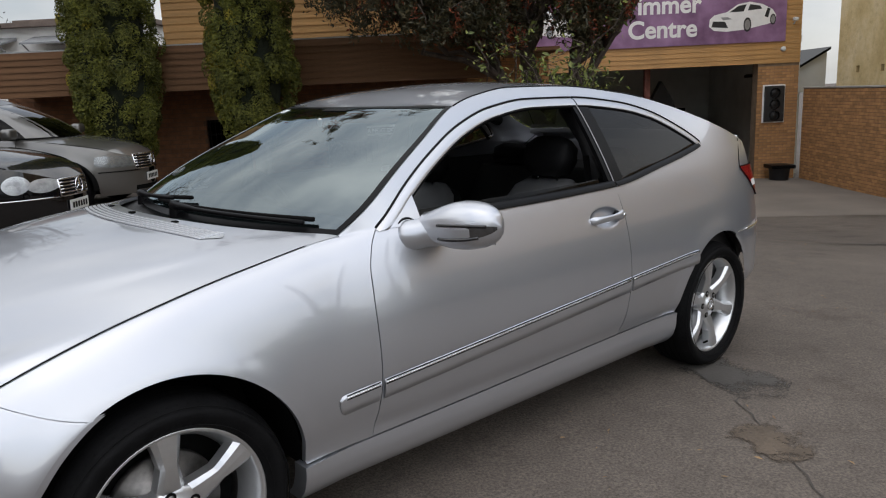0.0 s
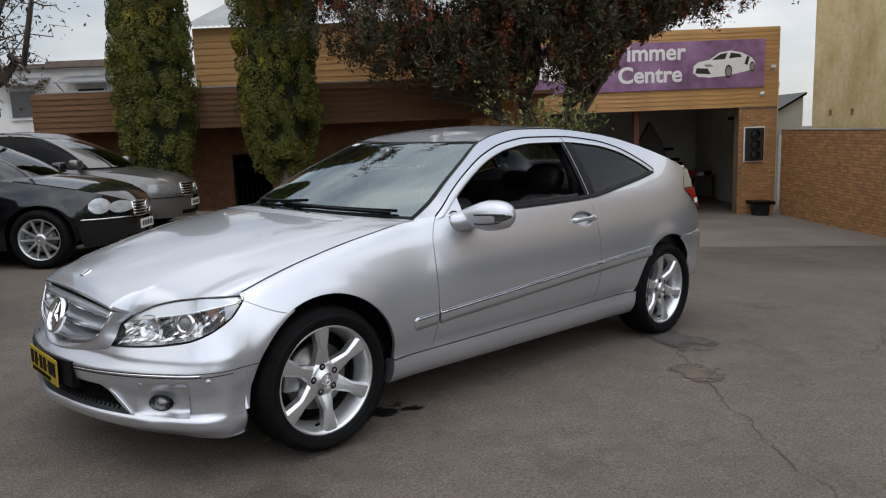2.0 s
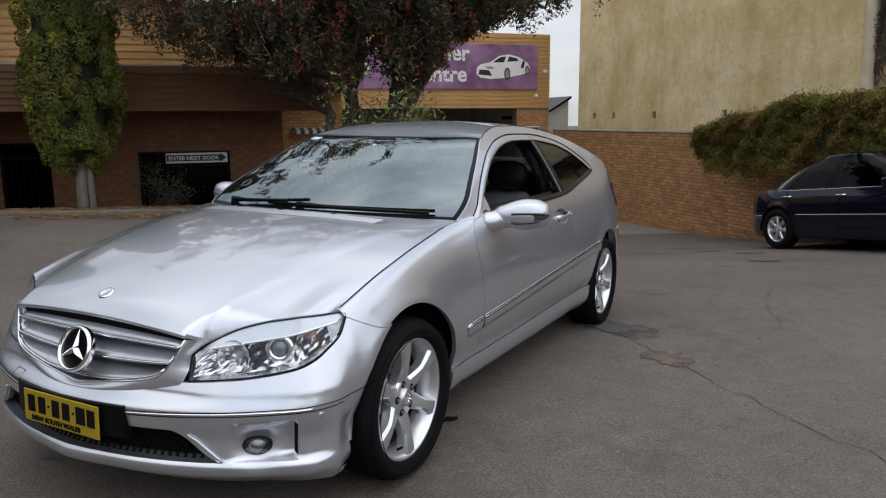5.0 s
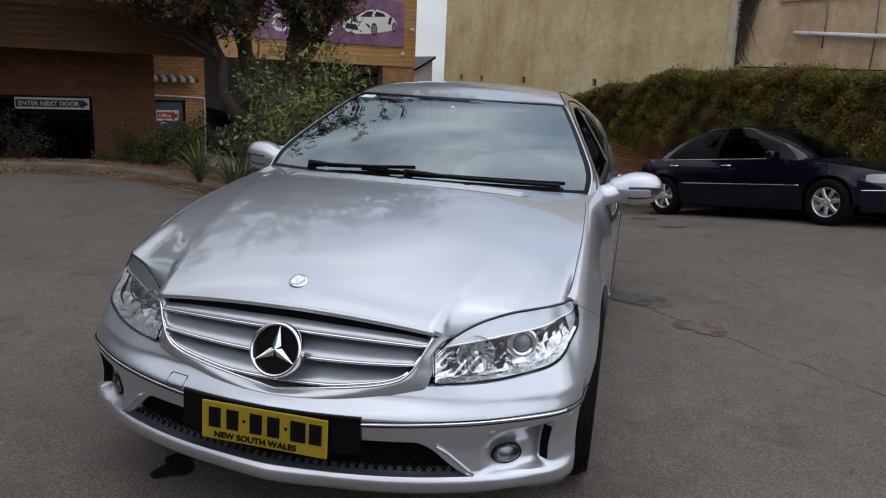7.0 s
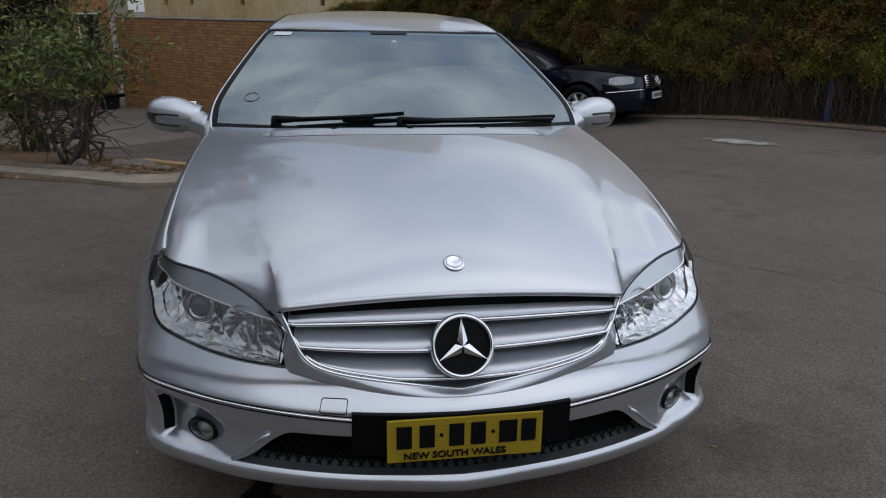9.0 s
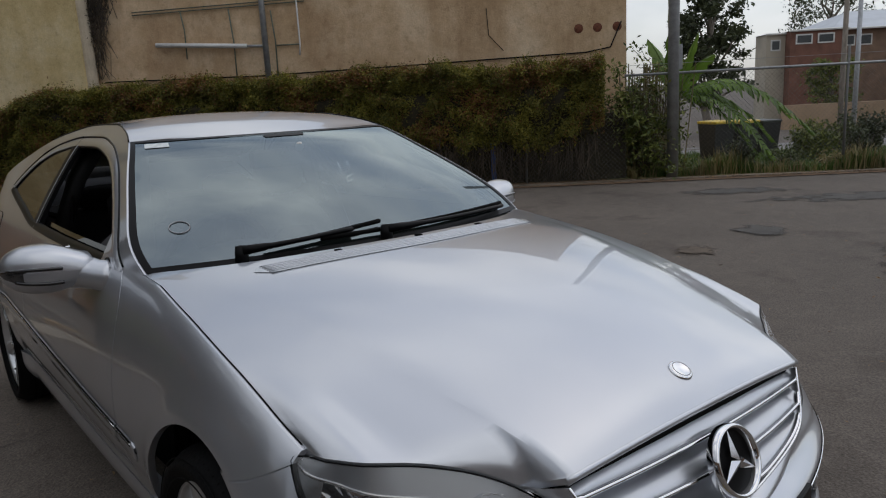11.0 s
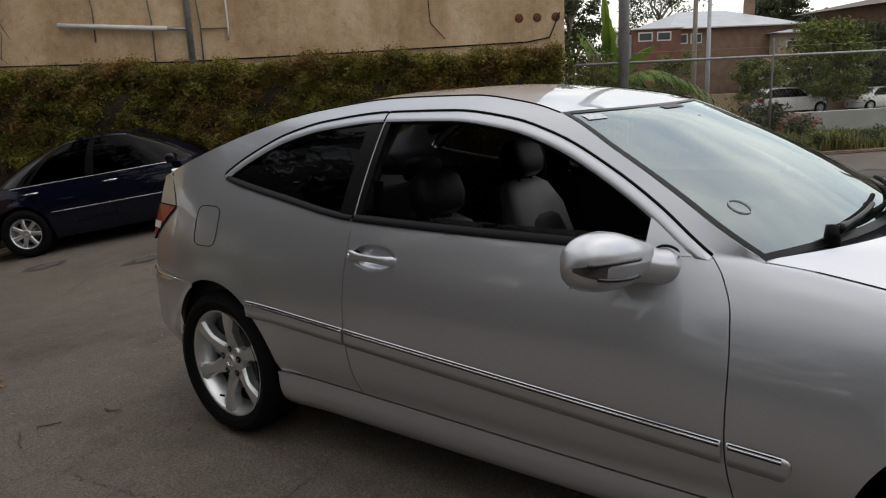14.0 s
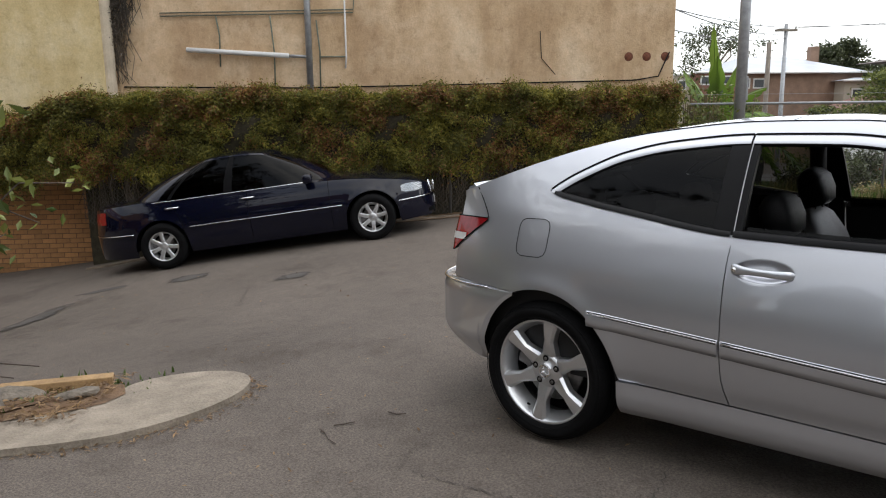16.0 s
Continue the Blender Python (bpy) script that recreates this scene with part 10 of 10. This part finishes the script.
rw = random.Random(8)
for k in range(11):
    x, y = rw.uniform(10.15, 10.9), -3.9 - 0.92 * k + rw.uniform(-0.2, 0.2)
    shrub("fence_weed", x, y, gz(x, y), rw.uniform(0.22, 0.50), rw.uniform(0.2, 0.4), 300 + k, "straggling weed behind the wire fence", leaf=0.032, n_stems=6, per=34, material=(SHRUB, GUM, STRAP, DRYGRASS)[k % 4], category="weed")

# wheelie bins
def wheelie(x, y, t, lid, label):
    z = gz(x, y)
    ob = thing("wheelie_bin", pose(x, y, z, 0, 0, t), label, "bin", "wheelie bins")
    part("body", grid([[(sx * lerp(0.24, 0.29, k), sy * lerp(0.26, 0.33, k), lerp(0.05, 0.93, k)) for sx, sy in ((-1, -1), (1, -1), (1, 1), (-1, 1), (-1, -1))] for k in (0, 1)]), PLASTIC, ob)
    part("lid", bevelled(-0.31, 0.31, -0.36, 0.36, 0.93, 1.0, 0.03), lid, ob, "coloured lid")
    for sx in (-1, 1):
        part("wheel", moved(lathe([(0, 0.03), (0.1, 0.03), (0.1, -0.03), (0, -0.03)], 16, "x"), pose(sx * 0.25, 0.24, 0.1)), RUBBER, ob)
    part("label_bars", box(-0.12, 0.12, -0.315, -0.31, 0.55, 0.70), PLATEW, ob)
    return ob


YLID = mat("yellow_lid", (0.62, 0.45, 0.05), 0.5, var=0.1)
GLID = mat("dark_lid", (0.03, 0.035, 0.03), 0.5, var=0.1)
for k, (x, y) in enumerate(((16.2, -6.0), (16.6, -6.7), (17.1, -7.4))):
    wheelie(x, y, 115, YLID if k < 2 else GLID, "dark wheelie bin with a yellow lid" if k < 2 else "dark green wheelie bin")

# garden wall and houses across the street
GREYWALL = mat("grey_block_wall", (0.36, 0.36, 0.35), 0.9, var=0.2, scale=1.5, bump=0.2)
REDBRICK = mat("far_red_brick", (0.20, 0.095, 0.068), 0.85, var=0.25, scale=1.5, fine=12)
BROWNBRICK = mat("far_brown_brick", (0.24, 0.155, 0.108), 0.85, var=0.25, scale=1.5, fine=12)
CREAM = mat("cream_render", (0.46, 0.41, 0.33), 0.85, var=0.15, scale=0.8)
TERRA = mat("terracotta_roof", (0.20, 0.10, 0.078), 0.8, var=0.25, scale=2, fine=14)
GREYROOF = mat("grey_tile_roof", (0.15, 0.125, 0.11), 0.8, var=0.25, scale=2, fine=14)
PALEROOF = mat("pale_metal_roof", (0.45, 0.48, 0.52), 0.5, 0.2, var=0.1, scale=1)
FARWIN = mat("far_window", (0.05, 0.055, 0.06), 0.15, var=0.2)
WFRAME = mat("white_frame", (0.7, 0.7, 0.68), 0.6, var=0.08)
wall_g = part("garden_wall", joined(box(20.5, 20.8, -22, -13.3, gz(21, -15) - 0.3, gz(21, -15) + 0.75)), GREYWALL)
tagged(wall_g, "low grey block wall along the far verge", "wall", kind="structure")


def house(name, x0, x1, y0, y1, base, eave, ridge, wall_m, roof_m, label, windows=(), hip=1.5, over=0.4, chimney=None):
    """A plain house with a hipped roof; windows: (y, z, width, height) on the side towards the yard."""
    ob = thing(name, None, label, "house", "far houses")
    part("wall", box(x0, x1, y0, y1, base, eave), wall_m, ob)
    xm = (x0 + x1) / 2
    v = [(x0 - over, y0 - over, eave), (x1 + over, y0 - over, eave), (x1 + over, y1 + over, eave), (x0 - over, y1 + over, eave), (xm, y0 + hip, ridge), (xm, y1 - hip, ridge)]
    part("roof", (v, [(0, 1, 4), (1, 2, 5, 4), (2, 3, 5), (3, 0, 4, 5), (3, 2, 1, 0)]), roof_m, ob)
    part("gutter", tube([v[0], v[3]], 0.08, 6), WFRAME, ob)
    for y, z, w, h in windows:
        wn_ = part("window", box(x0 - 0.05, x0 + 0.02, y, y + w, z, z + h), WFRAME, ob)
        part("pane", box(x0 - 0.07, x0 - 0.045, y + 0.1, y + w - 0.1, z + 0.1, z + h - 0.1), FARWIN, wn_)
    if chimney:
        part("chimney", box(chimney[0], chimney[0] + 0.7, chimney[1], chimney[1] + 0.7, eave, ridge + 0.8), wall_m, ob)
    return ob


house("brick_house", 56, 68, -35.3, -24.6, -4, 4.2, 5.85, BROWNBRICK, PALEROOF, "brown brick house with a pale metal roof", ((-26.0, 3.0, 0.95, 0.8), (-27.2, 3.0, 0.95, 0.8)), 3.2, 0.5, (61, -34.4))
house("red_house", 54, 56.4, -24.55, -20.75, -4, 4.2, 4.35, REDBRICK, PALEROOF, "small red brick block with white windows", ((-22.25, 3.25, 1.15, 0.7), (-23.75, 3.25, 1.15, 0.7)), 1.5, 0.12)
house("cream_block", 55, 57.5, -20.74, -19.4, -4, 4.1, 4.25, CREAM, PALEROOF, "narrow cream block beside the red one", ((-20.4, 2.9, 0.7, 0.8),), 0.6, 0.1)
house("cream_house", 54.6, 55.95, -37.0, -33.0, -4, 3.5, 3.75, CREAM, PALEROOF, "narrow cream house beside the brick one", ((-36.2, 2.0, 1.3, 0.9), (-34.5, 2.0, 0.9, 0.9)), 1.2, 0.45)
house("low_house", 47.5, 53.8, -35.2, -29.4, -4, 0.75, 2.25, CREAM, TERRA, "low cream house with a red tiled roof", ((-34.2, -0.9, 1.3, 1.1), (-31.6, -0.9, 1.3, 1.1)), 2.2)
house("far_house", 46, 56, -50, -37.2, -3, 4.9, 6.0, BROWNBRICK, GREYROOF, "tall house with wide eaves down the street", ((-43, 2.0, 1.6, 1.4), (-39.5, 2.0, 1.6, 1.4)), 4, 1.6)
drive_wall = part("drive_wall", box(44, 44.3, -38, -17, -3.5, -0.6), mat("tan_wall", (0.42, 0.30, 0.20), 0.9, var=0.15, scale=1), None)
tagged(drive_wall, "tan garden wall across the street", "wall", kind="structure")


def far_tree(name, x, y, base, height, spread, seed, label, n=70, per=60, leaf=0.22, material=None, bare=0.35):
    rng = np.random.default_rng(seed)
    ob = thing(name, None, label, "tree", "far trees")
    part("trunk", branch((x, y, base), (x + rng.normal(0, 0.3), y + rng.normal(0, 0.3), base + height * 0.75), height * 0.03, height * 0.012, rng, 7, 0.15)[1], BARKG, ob, smooth=True)
    cs, ns_, lim = [], [], []
    for _ in range(n):
        a, u = rng.uniform(0, 2 * math.pi), rng.uniform(bare, 1)
        r = spread * math.sqrt(rng.uniform(0.05, 1)) * (0.6 + 0.4 * math.sin(math.pi * min(1, (u - bare) / (1 - bare) * 0.9 + 0.15)))
        c = np.array((x + r * math.cos(a), y + r * math.sin(a), base + height * u))
        if _ % 3 == 0:
            lim.append(branch((x, y, base + height * max(bare, u - 0.25)), c, height * 0.010, height * 0.003, rng, 5, 0.2)[1])
        p = c + rng.normal(0, 1, (per, 3)) * spread * np.array((0.13, 0.13, 0.07))
        cs.append(p), ns_.append(np.tile((0, 0, 0.6), (per, 1)))
    tagged(part("limb_tangle", joined(*lim), BARKG, ob), kind="stuff")
    plant("crown", leaves(np.concatenate(cs), np.concatenate(ns_), leaf, rng, 1.0, 0.9), material or GUM, ob)
    return ob


far_tree("gum_tree", 80, -33.8, -4, 14.6, 4.9, 201, "tall open gum tree with flat leaf clumps", 30, 110, 0.18, GUM, 0.60)
far_tree("gum_tree", 42, -12.2, -3, 9.5, 2.1, 202, "dark leafy tree beside the street", 80, 90, 0.16, GUM, 0.3)
far_tree("round_tree", 85, -50.4, -4, 13.0, 3.9, 203, "round dark tree behind the houses", 90, 90, 0.26, GUM, 0.4)
far_tree("round_tree", 86, -55.6, -4, 10.6, 4.2, 204, "broad dark tree on the skyline", 90, 80, 0.28, GUM, 0.4)
far_tree("round_tree", 84, -40.0, -4, 9.6, 3.0, 209, "dark tree on the skyline", 70, 80, 0.26, GUM, 0.4)
far_tree("street_tree", 40.0, -23.1, -3, 4.5, 1.35, 205, "small street tree with a bare stem", 60, 70, 0.12, SHRUB, 0.5)
far_tree("street_tree", 47.0, -21.0, -3, 5.0, 1.7, 206, "small street tree with a bare stem", 50, 70, 0.11, SHRUB, 0.45)
far_tree("street_tree", 42.0, -28.8, -3, 6.4, 2.7, 207, "leafy green tree down the street", 110, 90, 0.13, SHRUB, 0.32)
far_tree("street_tree", 44.5, -34.0, -3, 6.6, 2.4, 210, "leafy green tree down the street", 90, 90, 0.13, GUM, 0.3)
far_tree("back_tree", 13.0, 46.0, -2, 8.0, 3.0, 208, "dark tree behind the garage", 80, 80, 0.2, GUM, 0.4)

# power pole with wires
epole = thing("power_pole", None, "slim grey power pole with a cross arm and wires", "pole")
part("shaft", tube([(31.5, -15.8, -3), (31.5, -15.8, 5.25)], [0.12, 0.085], 12), STEELPOST, epole, smooth=True)
part("cross_arm", box(31.4, 31.6, -16.3, -15.3, 4.9, 5.0), BARKG, epole)
part("insulator", tube([(31.5, -16.25, 5.0), (31.5, -16.25, 5.14)], 0.04, 6), PLATEW, epole)
p2 = thing("power_pole", None, "shorter weathered timber pole beside the street", "pole")
part("shaft", tube([(33.5, -16.05, -3), (33.5, -16.05, 4.6)], [0.13, 0.11], 12), BARKG, p2, smooth=True)
for k, (a, b, sag) in enumerate((((31.5, -16.25, 5.1), (30.0, -60.0, 8.0), 0.6), ((31.5, -15.4, 5.02), (30.0, -58.0, 8.8), 0.6), ((31.5, -15.8, 5.1), (12.0, 0.5, 4.6), 0.4), ((31.5, -15.9, 4.8), (12.0, -1.5, 4.1), 0.4), ((31.5, -15.8, 4.6), (12, -1.0, 3.6), 0.4))):
    pts = [tuple(Vector(a).lerp(Vector(b), t) - Vector((0, 0, sag * 4 * t * (1 - t)))) for t in [i / 20 for i in range(21)]]
    tagged(part("overhead_wire", tube(pts, 0.018, 4), BLACKTRIM), "thin black overhead wire", "wire", "overhead wires")

# ---- neighbours on the other side: white building, bare tree, low fence ----
OLDTILE = mat("weathered_roof_edge", (0.15, 0.115, 0.095), 0.85, var=0.3, scale=3, fine=20)
wb = thing("white_building", None, "low white rendered building with small awnings", "building")
part("wall", box(-22.0, -8.2, 17.5, 24.0, -1.0, 3.62), WHITEWALL, wb)
part("roof", box(-22.4, -8.0, 17.2, 24.3, 3.62, 3.74), OLDTILE, wb, "thin rusty roof edge")
part("parapet", box(-12.4, -10.2, 18.5, 20.0, 3.74, 3.95), OLDTILE, wb)
for x in (-13.05, -11.0):
    w_ = part("window", box(x, x + 0.95, 17.42, 17.498, 2.15, 3.1), WFRAME, wb)
    part("pane", box(x + 0.1, x + 0.85, 17.39, 17.418, 2.25, 3.0), FARWIN, w_)
    part("awning", prism([(17.49, 3.30), (16.7, 3.12), (16.7, 3.17), (17.49, 3.38)], "x", x - 0.25, x + 1.3), STEELPOST, wb, "small grey awning")
    for q in (x - 0.2, x + 1.2):
        part("strut", tube([(q, 16.75, 3.14), (q, 17.48, 2.7)], 0.02, 6), STEELPOST, wb)
rb = np.random.default_rng(21)
bare = thing("bare_tree", None, "dark half-bare tree with twisting limbs", "tree")
pts, t = branch((-10.1, 11.2, 0), (-9.6, 11.0, 2.4), 0.27, 0.19, rb, 8, 0.15)
part("trunk", t, BARK, bare, smooth=True)
twigs, lp = [], []
for e in ((-11.8, 10.6, 5.2), (-10.6, 11.4, 5.8), (-9.6, 10.6, 5.6), (-8.7, 10.5, 5.0), (-7.9, 10.3, 4.6), (-12.5, 11.0, 4.6), (-11.0, 10.8, 4.4), (-10.3, 10.4, 5.0)):
    bp_, bt = branch(pts[rb.integers(4, 8)], e, 0.11, 0.03, rb, 9, 0.3)
    part("limb", bt, BARK, bare, smooth=True)
    for _ in range(20):
        s = bp_[rb.integers(3, 9)]
        tp, tt = branch(s, s + rb.normal(0, 0.65, 3) + np.array((0, -0.1, 0.25)), 0.018, 0.004, rb, 6, 0.35)
        twigs.append(tt)
        lp.append(tp)
tagged(part("twig_tangle", joined(*twigs), BARK, bare), kind="stuff")
c = np.concatenate([p + rb.normal(0, 0.14, 3) for tp in lp for p in tp[2:]] * 1).reshape(-1, 3)
c = np.concatenate([c + rb.normal(0, 0.16, c.shape) for _ in range(26)])
c = c[(c[:, 0] < -9.5) | (rb.random(len(c)) < 0.16)]
plant("crown", leaves(c, np.tile((0, 0, 0.5), (len(c), 1)), 0.045, rb, 1.3, 0.9), BOTTLE, bare)
shrub("boundary_shrub", -10.2, 9.2, 0.1, 3.2, 1.3, 222, "dense dark bush at the edge of the yard", leaf=0.06, n_stems=16, per=90, material=BOTTLE)
sidef = part("boundary_wall", box(-40, -8.6, 12.2, 12.4, -0.5, 0.9), MORTARD)
tagged(sidef, "low brown boundary wall", "wall", kind="structure")
# the rest of the yard's surroundings, out of view
setting("wall_behind", box(-30, 9.5, -26.3, -26.0, -1, 4.5), WHITEWALL, "plain pale wall across the lane behind")
setting("wall_far_side", box(-14.6, -14.2, -26, 12.1, -1, 6.0), MORTARD, "plain brown wall at the far side of the yard")
